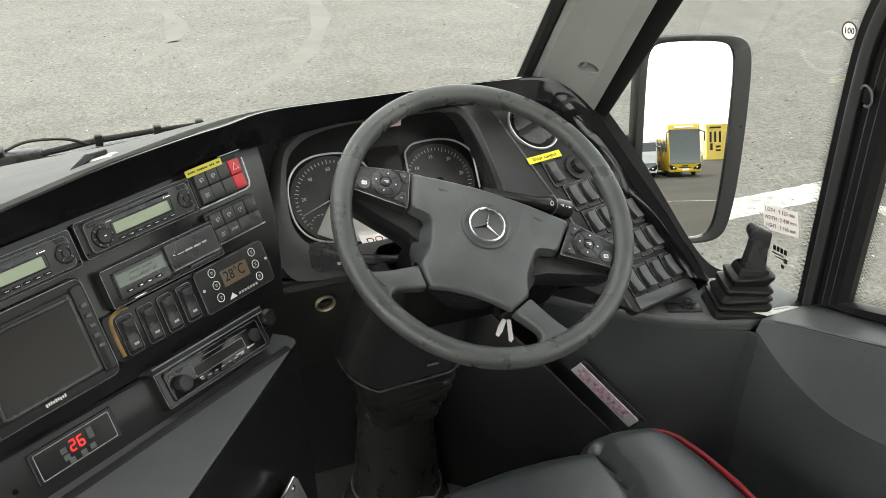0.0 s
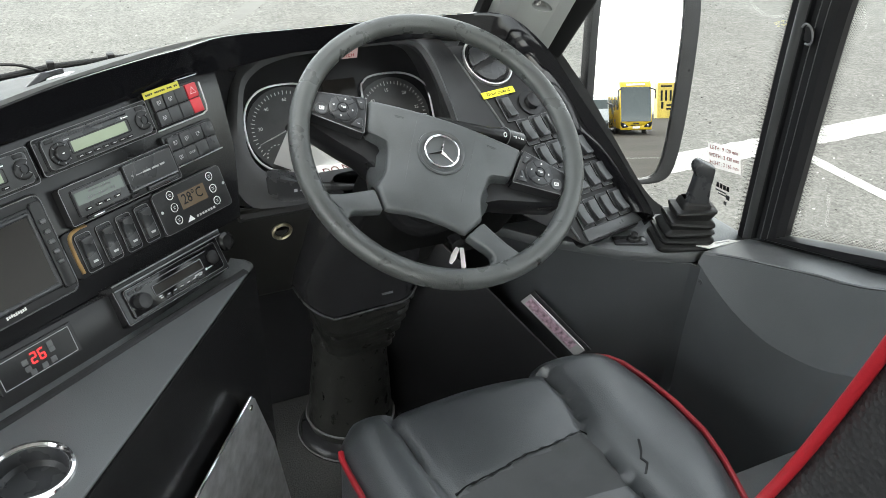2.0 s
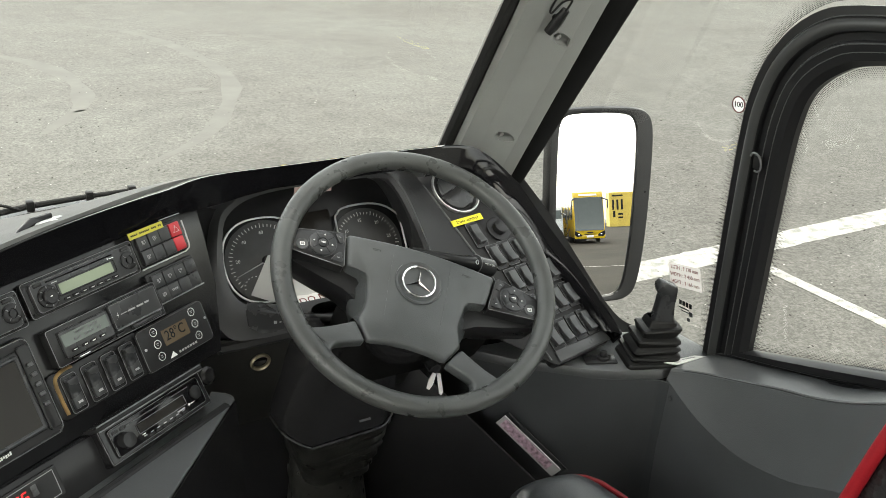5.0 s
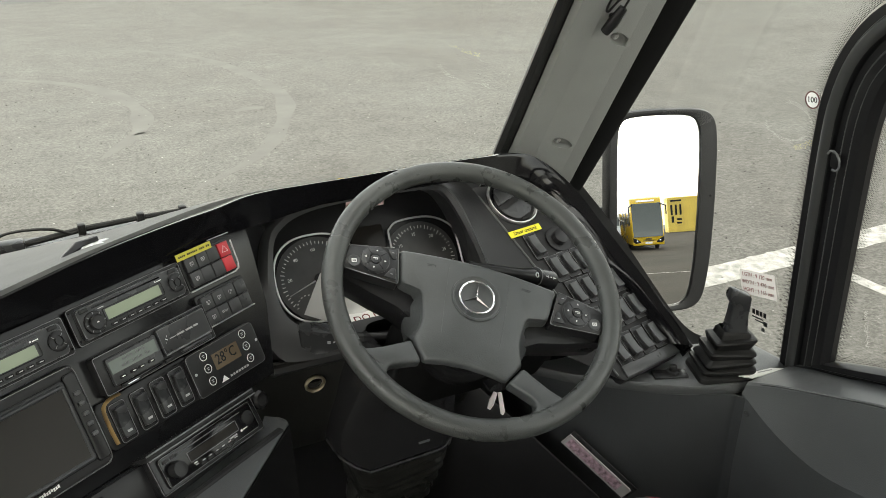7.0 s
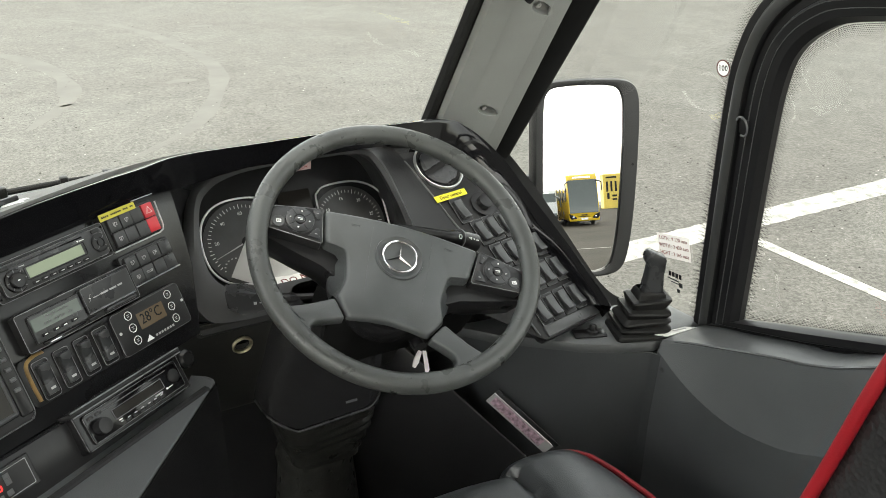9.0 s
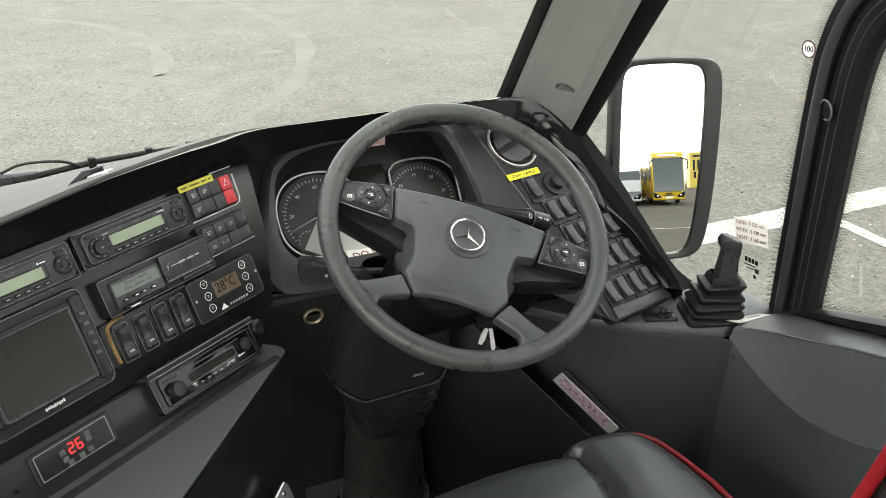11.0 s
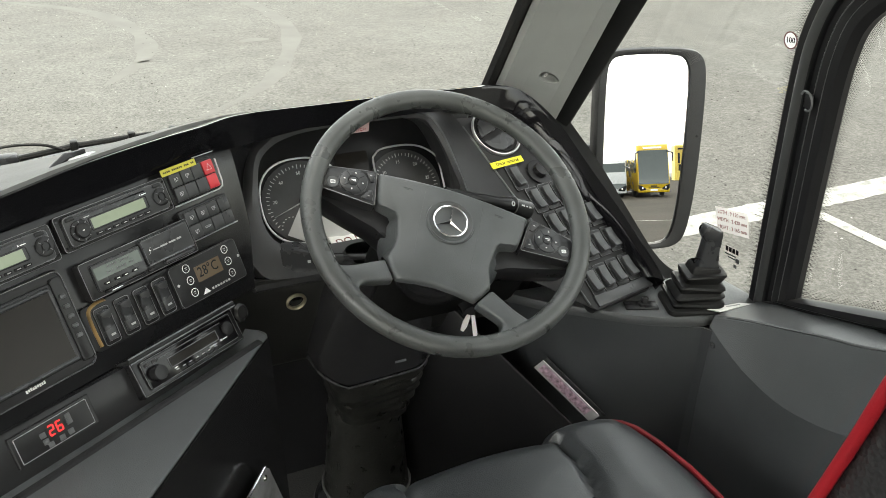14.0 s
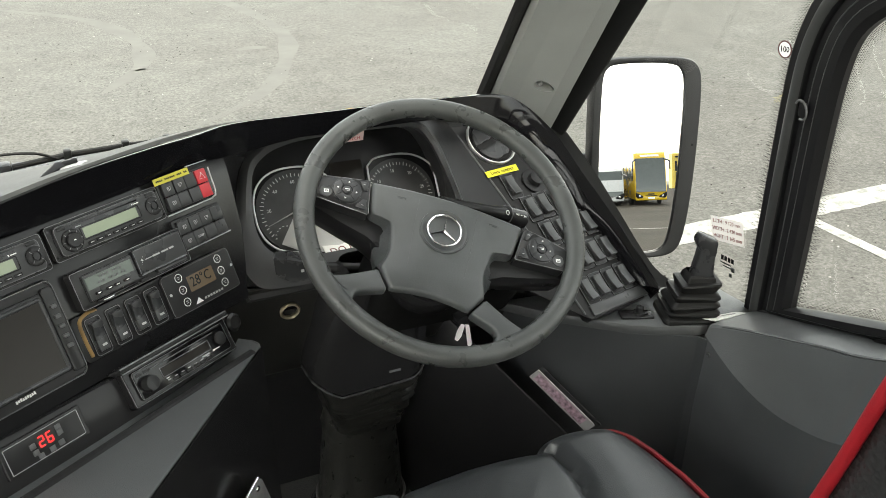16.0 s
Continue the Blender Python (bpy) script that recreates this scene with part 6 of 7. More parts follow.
def build_column():
    c = thing("steering_column", "black steering column with ribbed gaiter on a round pedestal", "column")
    build_upper_shroud(c)
    M = pose(-0.010, 0.312, FLOOR_Z - 0.009)
    MF = pose(-0.018, 0.330, FLOOR_Z)
    part("foot", moved(lathe([(0.112, 0.0), (0.110, 0.012), (0.102, 0.022), (0.088, 0.030)], 36), MF), BLACK, c, "round foot flange")
    part("foot_ring", moved(tube([(0.111 * math.cos(i * math.pi / 24), 0.111 * math.sin(i * math.pi / 24), 0.005) for i in range(48)], 0.0022, 6, closed=True), MF), PAD, c, "pale worn sealing ring")
    part("clamp_ring", moved(tube([(0.092 * math.cos(i * math.pi / 24), 0.092 * math.sin(i * math.pi / 24), 0.050) for i in range(48)], 0.0026, 6, closed=True), MF), PAD, c, "pale hose clamp")
    part("clamp_screw", moved(box(-0.009, 0.009, -0.005, 0.005, -0.004, 0.004, 0.001), MF @ pose(0.035, -0.087, 0.050, 0, 0, 20)), STEEL, c, "clamp screw")
    part("pedestal", moved(lathe([(0.086, 0.02), (0.090, 0.05), (0.086, 0.08), (0.080, 0.16), (0.074, 0.215), (0.078, 0.235), (0.074, 0.26), (0.062, 0.28)], 36), MF), SLEEVERUB, c, "dusty black rubber sleeve")
    rows = []
    for k in range(29):
        f = k / 28
        z, h = 0.262 + 0.142 * f, 0.067 + 0.033 * f
        ring = []
        for x, y in rounded(-h, h, -h, h, h * 0.5, 7):
            rib = max(0.0, min(1.0, (x / h + 0.55) / 0.9)) * (1.0 - 0.5 * abs(2 * f - 1.1))
            grow = 1 + 0.055 * rib * math.sin(f * 2 * math.pi * 7 + 1.5 * x / h) + 0.07 * noise.noise(Vector((x * 26, y * 26, f * 4.0))) + 0.03 * noise.noise(Vector((x * 60, f * 9.0, y * 60)))
            ring.append(Vector((-0.006 + x * grow, y * 0.9 * grow - 0.018 * f, z + 0.15 * x * f + 0.004 * noise.noise(Vector((x * 25, y * 25, f * 3))))))
        rows.append(ring)
    part("gaiter", moved(skin(rows, closed=True), M), SLEEVERUB, c, "crumpled ribbed rubber gaiter", 60)
    rows = []
    for z, hx, hy, dy in ((0.384, 0.100, 0.090, -0.012), (0.392, 0.110, 0.098, -0.012), (0.402, 0.112, 0.099, -0.013), (0.44, 0.110, 0.098, -0.02), (0.50, 0.102, 0.088, -0.05), (0.60, 0.085, 0.07, -0.11), (0.68, 0.07, 0.06, -0.17)):
        low = max(0.0, min(1.0, (0.55 - z) / 0.19))
        rows.append([Vector((-0.022 + x * hx, dy + y * hy, z + low * (0.10 * max(0, -x - 0.45) ** 1.2 + 0.05 * max(0, x - 0.7) + 0.012 * x))) for x, y in rounded(-1, 1, -1, 1, 0.42, 8)])
    bead = [p + Vector((p.x * 0.01, -0.002, 0.0)) for p in rows[1]]
    part("shroud", moved(skin(rows, closed=True), M), BLACK, c, "black column shroud", 60)
    # lighter bead laid along the rim to give its edge highlight
    part("shroud_rim", moved(tube(bead, 0.0022, 8, closed=True), M), DARK, c, "thin lighter bead added for the lower rim's highlight", 80)
    part("shroud_mark", moved(bars([(0, 0, 0.022, 0.004)]), frame_of((0.0, 0.187, 0.525), (1, 0, 0), (0, 0.35, 0.94), (0, -0.94, 0.35))), CHARCOAL, c, "moulded slot", 0)


build_column()


# ---- driver's seat ----
def build_seat():
    s = thing("driver_seat", "black leatherette driver's seat with red piping and worn, torn cushion", "seat")
    right_edge = [(-0.050, 0.215), (-0.060, 0.262), (-0.078, 0.296), (-0.105, 0.313), (-0.154, 0.323), (-0.229, 0.329), (-0.298, 0.326), (-0.355, 0.312), (-0.40, 0.296), (-0.52, 0.25), (-0.66, 0.235)]
    left_edge = [(-0.050, -0.165), (-0.080, -0.192), (-0.12, -0.206), (-0.155, -0.207), (-0.25, -0.207), (-0.40, -0.21), (-0.66, -0.21)]
    nx, ny = 60, 60
    def torn(x):
        return -0.270 + 0.157 * (x + 0.095) + 0.0015 * math.sin(61 * x) + 0.0008 * math.sin(231 * x)
    rows = []
    def height(x, y, xl, xr, d):
        seam_r = lerp_at([(-0.08, 0.168), (-0.156, 0.169), (-0.245, 0.146), (-0.371, 0.149), (-0.7, 0.15)], y)
        seam_l = lerp_at([(-0.08, -0.114), (-0.30, -0.102), (-0.7, -0.10)], y)
        z = 0.487
        if x > seam_r:
            z += 0.024 * math.sin(math.pi * min(1, (x - seam_r) / (xr - seam_r)) ** 0.75) ** 0.8
        elif x < seam_l:
            z += 0.013 * math.sin(math.pi * min(1, (seam_l - x) / (seam_l - xl))) ** 0.8
        else:
            k = (x - seam_l) / (seam_r - seam_l)
            z += 0.010 * math.sin(math.pi * k)
        for sm, dp in ((seam_r, 0.013), (seam_l, 0.011)):
            z -= dp * math.exp(-((x - sm) / 0.006) ** 2)
        # worn inset patch and its folds
        edge = torn(x)
        if seam_l < x < seam_r and -0.355 < y < edge:
            z -= 0.003
        z += 0.0014 * noise.noise(Vector((x * 7, y * 7, 0.3))) + 0.0007 * noise.noise(Vector((x * 30, y * 30, 2.0)))
        for cx, a in ((seam_l + 0.012, 0.5), (seam_r + 0.02, -0.6)):
            z -= 0.002 * math.exp(-((x - cx - a * (y + 0.25) * 0.4) / 0.009) ** 2) * math.exp(-((y + 0.22) / 0.10) ** 2)
        # front and side roll
        f = min(1.0, max(0.0, d / 0.055))
        return z - 0.050 * (1 - math.sqrt(max(0.0, 1 - (1 - f) ** 2)))
    for j in range(ny + 1):
        y = -0.056 - 0.60 * (j / ny) ** 1.15
        xl, xr = lerp_at(left_edge, y), lerp_at(right_edge, y)
        row = [Vector((xl, y, 0.36))]
        for i in range(nx + 1):
            k = i / nx
            x = xl + (xr - xl) * k
            d = min(-0.056 - y + 0.004, (x - xl) * 0.9 + 0.004, (xr - x) * 0.9 + 0.012)
            row.append(Vector((x, y, height(x, y, xl, xr, d))))
        row.append(Vector((xr, y, 0.36)))
        rows.append(row)
    first = [Vector((p.x, p.y + 0.004, 0.36)) for p in rows[0]]
    part("cushion", skin([first] + rows), LEATHER, s, "worn black leatherette cushion with seams", 70)
    part("piping", tube([Vector((lerp_at(right_edge, y) + 0.001, y, 0.478)) for y in [-0.070 - 0.012 * k for k in range(48)]], 0.0048, 8), RED, s, "red piping")
    part("piping", tube([Vector((lerp_at(left_edge, y) - 0.001, y, 0.472)) for y in [-0.110 - 0.012 * k for k in range(43)]], 0.0048, 8), RED, s, "red piping")
    # torn seam edges
    patch = []
    for i in range(29):
        x = -0.094 + 0.242 * i / 28
        y1 = torn(x) - 0.001
        patch.append([Vector((x, y1 + (-0.353 - y1) * k / 14, height(x, y1 + (-0.353 - y1) * k / 14, -0.225, 0.30, 1.0) + 0.0012 + 0.0016 * math.sin(math.pi * min(1, k / 2)) * noise.noise(Vector((x * 20, k * 0.4, 5))) + 0.003 * math.exp(-((k - 8 + 30 * (x - 0.05)) / 1.2) ** 2) * (1 if x > 0.0 else 0))) for k in range(15)])
    part("worn_patch", skin(patch, thick=0.001), CLOTH, s, "matt grey backing cloth bared by the torn cover", 60)
    part("torn_edge", tube([Vector((x, torn(x) + 0.001, height(x, torn(x) + 0.003, -0.225, 0.30, 1.0) + 0.0015)) for x in [-0.095 + 0.246 * k / 40 for k in range(41)]], [0.0012 + 0.0012 * (k * 7 % 5 == 0) for k in range(41)], 5), BLACK, s, "frayed edge")
    part("torn_edge", tube([*[Vector((x, y, height(x, y, -0.225, 0.30, 1.0) + 0.0005)) for x, y in ((0.192, -0.300), (0.183, -0.318), (0.174, -0.330), (0.176, -0.342), (0.164, -0.355))]], 0.002, 5), BLACK, s, "split in the bolster")
    part("base", box(-0.20, 0.24, -0.62, -0.16, 0.20, 0.365, 0.02), BLACK, s, "black seat base")
    part("pedestal", box(-0.14, 0.18, -0.56, -0.24, FLOOR_Z, 0.20, 0.01), BLACK, s, "black seat pedestal")
    # reclined backrest, narrowing towards the shoulders
    B = frame_of((0.045, -0.614, 0.50), (1, 0, 0), (0, -0.264, 0.9645), (0, 0.9645, 0.264))
    half = [(0.235, 0.0), (0.232, 0.12), (0.215, 0.24), (0.182, 0.36), (0.155, 0.44), (0.146, 0.50), (0.146, 0.58), (0.150, 0.66), (0.142, 0.74), (0.110, 0.79)]
    ring = [(p.x, p.y) for p in curve([(*q, 0) for q in half], 4)]
    outline = ring + [(-x, y) for x, y in reversed(ring)]
    rows = [[Vector((x * k, 0.40 + (y - 0.40) * (0.5 + 0.5 * k), w)) for x, y in outline] for k, w in ((0.05, -0.13), (0.80, -0.128), (0.93, -0.112), (0.99, -0.085), (1.0, -0.05), (0.995, -0.02), (0.97, -0.006), (0.85, 0.0), (0.05, -0.012))]
    part("backrest", moved(skin(rows, closed=True), B), LEATHERBACK, s, "grained black leatherette backrest", 70)
    part("piping", moved(tube([(x, y, -0.006) for x, y in outline], 0.0048, 10), B), RED, s, "red piping")


build_seat()


# ---- outside: mirror, wiper, washer, stickers ----
def smooth_loop(points, rounds=3):
    """Corners of a closed outline cut round and round until it is smooth."""
    for _ in range(rounds):
        points = [q for a, c in zip(points, points[1:] + points[:1]) for q in ((0.75 * a[0] + 0.25 * c[0], 0.75 * a[1] + 0.25 * c[1]), (0.25 * a[0] + 0.75 * c[0], 0.25 * a[1] + 0.75 * c[1]))]
    return points


MIRRORBLK = material("weathered_mirror_plastic", (0.012, 0.012, 0.013), 0.42, spec=0.25, grain=0.1, grain_scale=500, smudge=0.15)


def build_mirror():
    m = thing("wing_mirror", "tall black exterior wing mirror on an arm outside the window", "mirror")
    mid = Vector((0.866, 0.62, 0.670))
    d = Vector((0.6088, 0.7175, -0.3386)).normalized()
    r = Vector((0.08, -1.0, 0.0)).normalized()
    n = (r - d).normalized()
    x = Vector((0, 0, 1)).cross(n).normalized()
    y = n.cross(x)
    M = frame_of(mid, x, y, n)
    outer = [(-0.140, -0.13), (-0.140, 0.195), (-0.128, 0.240), (-0.085, 0.253), (0.085, 0.253), (0.132, 0.238), (0.145, 0.18), (0.137, -0.05), (0.120, -0.205), (0.095, -0.257), (0.02, -0.264), (-0.10, -0.254), (-0.138, -0.225)]
    glass = [(x_ * 0.775 - 0.009, y_ * 0.94) for x_, y_ in outer]
    o, gl = smooth_loop(outer), smooth_loop(glass)
    rows = [[Vector((px * s, py * s, z)) for px, py in o] for s, z in ((0.0, -0.115), (0.55, -0.11), (0.86, -0.085), (0.97, -0.045), (1.0, 0.0), (0.985, 0.012), (0.965, 0.013))]
    rows.append([Vector((px * 1.0, py * 1.0, 0.010)) for px, py in gl])
    rows.append([Vector((px * 0.99, py * 0.99, 0.0)) for px, py in gl])
    part("housing", moved(skin(rows, closed=True), M), MIRRORBLK, m, "black plastic housing", 50)
    b = bmesh.new()
    b.faces.new([b.verts.new((px, py, 0.002)) for px, py in gl])
    part("glass", moved(b, M), MIRROR, m, "mirror glass", 0)
    part("arm", tube(curve([mid + Vector((-0.02, 0.09, -0.05)), Vector((0.80, 0.79, 0.62)), Vector((0.72, 0.80, 0.60)), Vector((0.66, 0.78, 0.58))], 6), 0.018, 10), RUBBER, m, "black mirror arm")
    return M


build_mirror()


def build_wiper():
    w = thing("windscreen_wiper", "black windscreen wiper parked along the base of the glass", "wiper")
    part("blade", tube([(-1.0, 0.66, 0.785), (-0.66, 0.66, 0.822), (-0.563, 0.66, 0.834), (-0.463, 0.66, 0.846), (-0.358, 0.66, 0.851), (-0.281, 0.66, 0.853), (-0.255, 0.66, 0.852)], [0.005, 0.006, 0.006, 0.006, 0.005, 0.004, 0.002], 8), RUBBER, w)
    part("rubber_lip", tube([(-1.0, 0.652, 0.776), (-0.66, 0.652, 0.812), (-0.463, 0.652, 0.835), (-0.358, 0.652, 0.841), (-0.281, 0.652, 0.844)], 0.002, 6), RUBBER, w)
    part("arm", tube([(-1.0, 0.69, 0.80), (-0.70, 0.675, 0.826), (-0.60, 0.662, 0.838)], [0.008, 0.007, 0.006], 8), DARK, w, "black wiper arm")
    for x, z in ((-0.463, 0.849), (-0.358, 0.853), (-0.280, 0.854)):
        part("clip", box(x - 0.007, x + 0.007, 0.650, 0.668, z - 0.012, z + 0.008, 0.002), RUBBER, w)
    part("joint_box", box(-0.634, -0.560, 0.640, 0.672, 0.818, 0.846, 0.006), DARK, w, "dark grey joint cover")
    part("connector", box(-0.645, -0.622, 0.638, 0.674, 0.842, 0.854, 0.003), RUBBER, w, "black hose connector")
    part("joint_cap", moved(lathe([(0.007, 0.0), (0.007, 0.002), (0.004, 0.003), (0, 0.003)], 14), frame_of((-0.598, 0.6395, 0.832), (1, 0, 0), (0, 0, 1), (0, -1, 0))), RUBBER, w, "round cap")
    part("hose", tube(curve([(-0.62, 0.66, 0.848), (-0.58, 0.655, 0.862), (-0.52, 0.655, 0.858), (-0.48, 0.655, 0.842)], 5), 0.003, 6), RUBBER, w, "washer hose")


build_wiper()
mt = thing("suction_mount", "small black holder with a silvery star-shaped base on the dashboard top", "holder")
SILVERFOIL = material("crumpled_silver_foil", (0.62, 0.62, 0.62), 0.3, 0.5, vary=0.3, vary_scale=90, grain=0.5, grain_scale=120)
star = [((0.024 if k % 2 else 0.011) * math.cos(k * math.pi / 5 + 0.3), (0.034 if k % 2 else 0.016) * math.sin(k * math.pi / 5 + 0.3)) for k in range(10)]
MB = frame_of((-0.481, 0.187, 0.981), (0.86, 0.51, 0.0), (-0.49, 0.83, -0.25), (-0.13, 0.21, 0.97))
part("base", moved(flat(star, 0, 0.007, 0.0025), MB), SILVERFOIL, mt, "crumpled silvery base")
part("arm", tube([MB @ Vector(q) for q in ((0.004, 0.002, 0.008), (-0.020, -0.004, 0.010), (-0.046, -0.012, 0.004), (-0.060, -0.016, 0.0))], [0.005, 0.006, 0.004, 0.002], 8, squash=0.7), BLACK, mt, "black arm")
part("clip", moved(box(-0.020, 0.010, -0.006, 0.004, 0.006, 0.014, 0.002), MB), BLACK, mt, "black clip")


def sticker_frame(y, z, roll=0.0, out=-0.003):
    """Lies on the inside of the side glass, readable from within."""
    return frame_of(side(y, z, out), (0, -1, 0), (-0.0995, 0, 0.995), (-0.995, 0, -0.0995)) @ at(0, 0, 0, roll)


SM = sticker_frame(0.112, 0.712, 12)
dim = thing("dimension_sticker", "white window sticker with the vehicle's length, width and height in red", "sticker")
CLEARW = sheet_material("pale_sticker", (0.80, 0.76, 0.74), 0.35)
part("sheet", moved(box(-0.045, 0.045, -0.025, 0.025, 0, 0.0002), SM), CLEARW, dim, "", 0)
FADEDRED = material("faded_red_print", (0.16, 0.05, 0.045), 0.6, vary=0.1)
for k, txt in enumerate(("LGTH : 9 120 mm", "WDTH : 2 430 mm", "HGHT : 3 165 mm")):
    part("lettering", moved(words(txt, 0.0115, squeeze=0.9), SM @ at(0, 0.016 - 0.0155 * k, 0.0007)), FADEDRED, dim, "faded red lettering", 0)
lg = thing("window_sticker", "small clear window sticker with dark print", "sticker")
LM = sticker_frame(0.108, 0.640, 4)
part("print", moved(bars([(-0.010 + 0.0095 * k, 0.012, 0.007, 0.010) for k in range(4)]), LM), BLACK, lg, "", 0)
part("print", moved(bars([(0.0, 0.001, 0.030, 0.003), (0.004, -0.005, 0.022, 0.0025), (0.020, -0.006, 0.010, 0.010), (0.014, -0.020, 0.008, 0.008)]), LM), CHARCOAL, lg, "", 0)
s100 = thing("speed_sticker", "round white speed sticker reading 100 with dark rim", "sticker")
PM = sticker_frame(0.014, 1.092, 6, -0.006)
part("disc", moved(lathe([(0.0145, 0.0005), (0, 0.0005)], 28), PM), sheet_material("thin_white_disc", (0.9, 0.9, 0.88), 0.0), s100, "", 0)
part("rim", moved(lathe([(0.0150, 0.0), (0.0150, 0.001), (0.0128, 0.001), (0.0128, 0.0)], 28), PM), material("dull_red_rim", (0.10, 0.03, 0.03), 0.6, vary=0), s100, "dark red rim", 0)
part("lettering", moved(words("100", 0.0140), PM @ at(0, 0, 0.001)), BLACK, s100, "", 0)


# ---- parked buses and the yard behind ----
HEAD = material("headlamp_glass", (0.008, 0.008, 0.009), 0.25, spec=0.1, vary=0.1)
TYRE = material("tyre_rubber", (0.02, 0.02, 0.02), 0.8)
BANNER = material("pale_bus_print", (0.7, 0.7, 0.66), 0.5)


def bus(m, paint, label, height=3.35, length=11.0, width=1.0):
    """A coach whose front faces its own +y, standing on z = 0."""
    t = thing("coach", label, "bus", m, group="parked coaches")
    w = 1.25
    prof = [(0.0, 0.32), (0.0, 0.95), (-0.05, 1.25), (-0.38, height - 0.45), (-0.62, height - 0.12), (-1.0, height), (-length, height), (-length, 0.32)]
    body = prism([(-w, y, z) for y, z in prof], (2 * w, 0, 0), 0.10, seg=3)
    part("body", body, paint, t, "painted coach body", 35)
    low = 0.24 * height
    rows = [[(x, y + 0.035, z) for x in (-1.16, -0.9, -0.45, 0.0, 0.45, 0.9, 1.16)] for y, z in ((0.0, low), (-0.01, 0.30 * height), (-0.035, 0.36 * height), (-0.15, 0.55 * height), (-0.34, 0.80 * height), (-0.40, 0.86 * height))]
    part("windscreen", skin(rows, thick=0.02), BUSGLASS, t, "dark windscreen", 50)
    part("banner", prism([(-0.72, -0.47, height - 0.36), (0.72, -0.47, height - 0.36), (0.72, -0.53, height - 0.26), (-0.72, -0.53, height - 0.26)], (0, 0.06, 0.01)), BANNER, t, "pale destination lettering panel", 0)
    part("name_bar", box(-0.24, 0.24, 0.0, 0.05, low - 0.16, low - 0.09), BLACK, t, "dark name bar", 0)
    part("bumper", box(-1.22, 1.22, -0.3, 0.06, 0.28, 0.52, 0.05), paint, t)
    part("number_plate", box(-0.27, 0.27, 0.06, 0.075, 0.36, 0.47), WHITE, t, "white plate")
    part("grille", box(-0.45, 0.45, -0.05, 0.03, 0.53, 0.57, 0.01), BLACK, t)
    for s in (-1, 1):
        part("headlight", prism([(s * 0.62, 0.0, 0.44), (s * 1.05, 0.0, 0.40), (s * 1.20, 0.0, 0.52), (s * 1.22, 0.0, 0.76), (s * 0.88, 0.0, 0.64), (s * 0.62, 0.0, 0.50)], (0, 0.085, 0), 0.01), HEAD, t, "dark slanting headlamp")
        part("lamp", moved(lathe([(0.075, 0.0), (0.070, 0.03), (0.0, 0.035)], 14), frame_of((s * 0.90, 0.085, 0.52), (1, 0, 0), (0, 0, 1), (0, 1, 0))), CHROME, t, "round bright lamp")
        for k in range(6):
            part("side_window", box(s * w - 0.012, s * w + 0.012, -2.0 - 1.45 * k, -0.75 - 1.45 * k, 1.45, height - 0.7, 0.005), BUSGLASS, t)
        for y in (-2.3, -8.0):
            part("wheel", moved(lathe([(0.18, -0.12), (0.42, -0.14), (0.48, -0.10), (0.48, 0.10), (0.42, 0.14), (0.18, 0.12)], 24), frame_of((s * 1.12, y, 0.48), (0, 1, 0), (0, 0, 1), (1, 0, 0))), TYRE, t)
        part("mirror_arm", tube([(s * 1.1, -0.35, height - 0.5), (s * 1.45, 0.15, height - 0.65), (s * 1.45, 0.2, height - 1.15)], 0.05, 8), BLACK, t)
    for ob in t.children_recursive:
        ob.matrix_basis = Matrix.Diagonal((width, 1, 1, 1)) @ ob.matrix_basis
    return t


G0 = GROUND_Z
# seen in the wing mirror, far behind
bus(pose(5.07, -50.5, G0, 0, 0, -4), YBUS, "yellow coach parked facing the yard with dark windscreen", 3.2, 9.0, 0.74)
bus(pose(2.5, -50.0, G0, 0, 0, -2), WBUS, "white coach with dark green glass parked beside a yellow one", 2.38, 8.0, 0.80)
bus(pose(4.35, -56.0, G0, 0, 0, 0), YBUS, "yellow coach standing behind the front row of coaches", 2.4, 8.0, 0.8)
# ahead, along the far bays
for x, y in ((9.55, 24.3), (12.1, 23.0), (14.65, 22.0)):
    bus(pose(x, y, G0, 0, 0, 162), YBUS, "yellow coach parked nose out in the far bays")
bus(pose(19.7, 19.7, G0, 0, 0, 160), YBUS, "yellow coach parked nose out in the far bays")
bus(pose(22.2, 18.3, G0, 0, 0, 158), WBUS, "white coach at the end of the far bays", 2.9, 8.0, 0.8)
fence = thing("fence", "pale upright bar fence at the edge of the yard", "fence")
part("rail", tube([(23.6, 18.6, G0 + 0.25), (31.0, 16.2, G0 + 0.25)], 0.04, 6), PAINTLINE, fence)
part("rail", tube([(23.6, 18.6, G0 + 1.9), (31.0, 16.2, G0 + 1.9)], 0.04, 6), PAINTLINE, fence)
slat = part("slat", box(-0.05, 0.05, -0.02, 0.02, 0.0, 2.1), PAINTLINE, fence, m=pose(23.6, 18.56, G0, 0, 0, -18))
for k in range(1, 44):
    dup(slat, pose(23.6 + 0.17 * k, 18.56 - 0.055 * k, G0, 0, 0, -18))

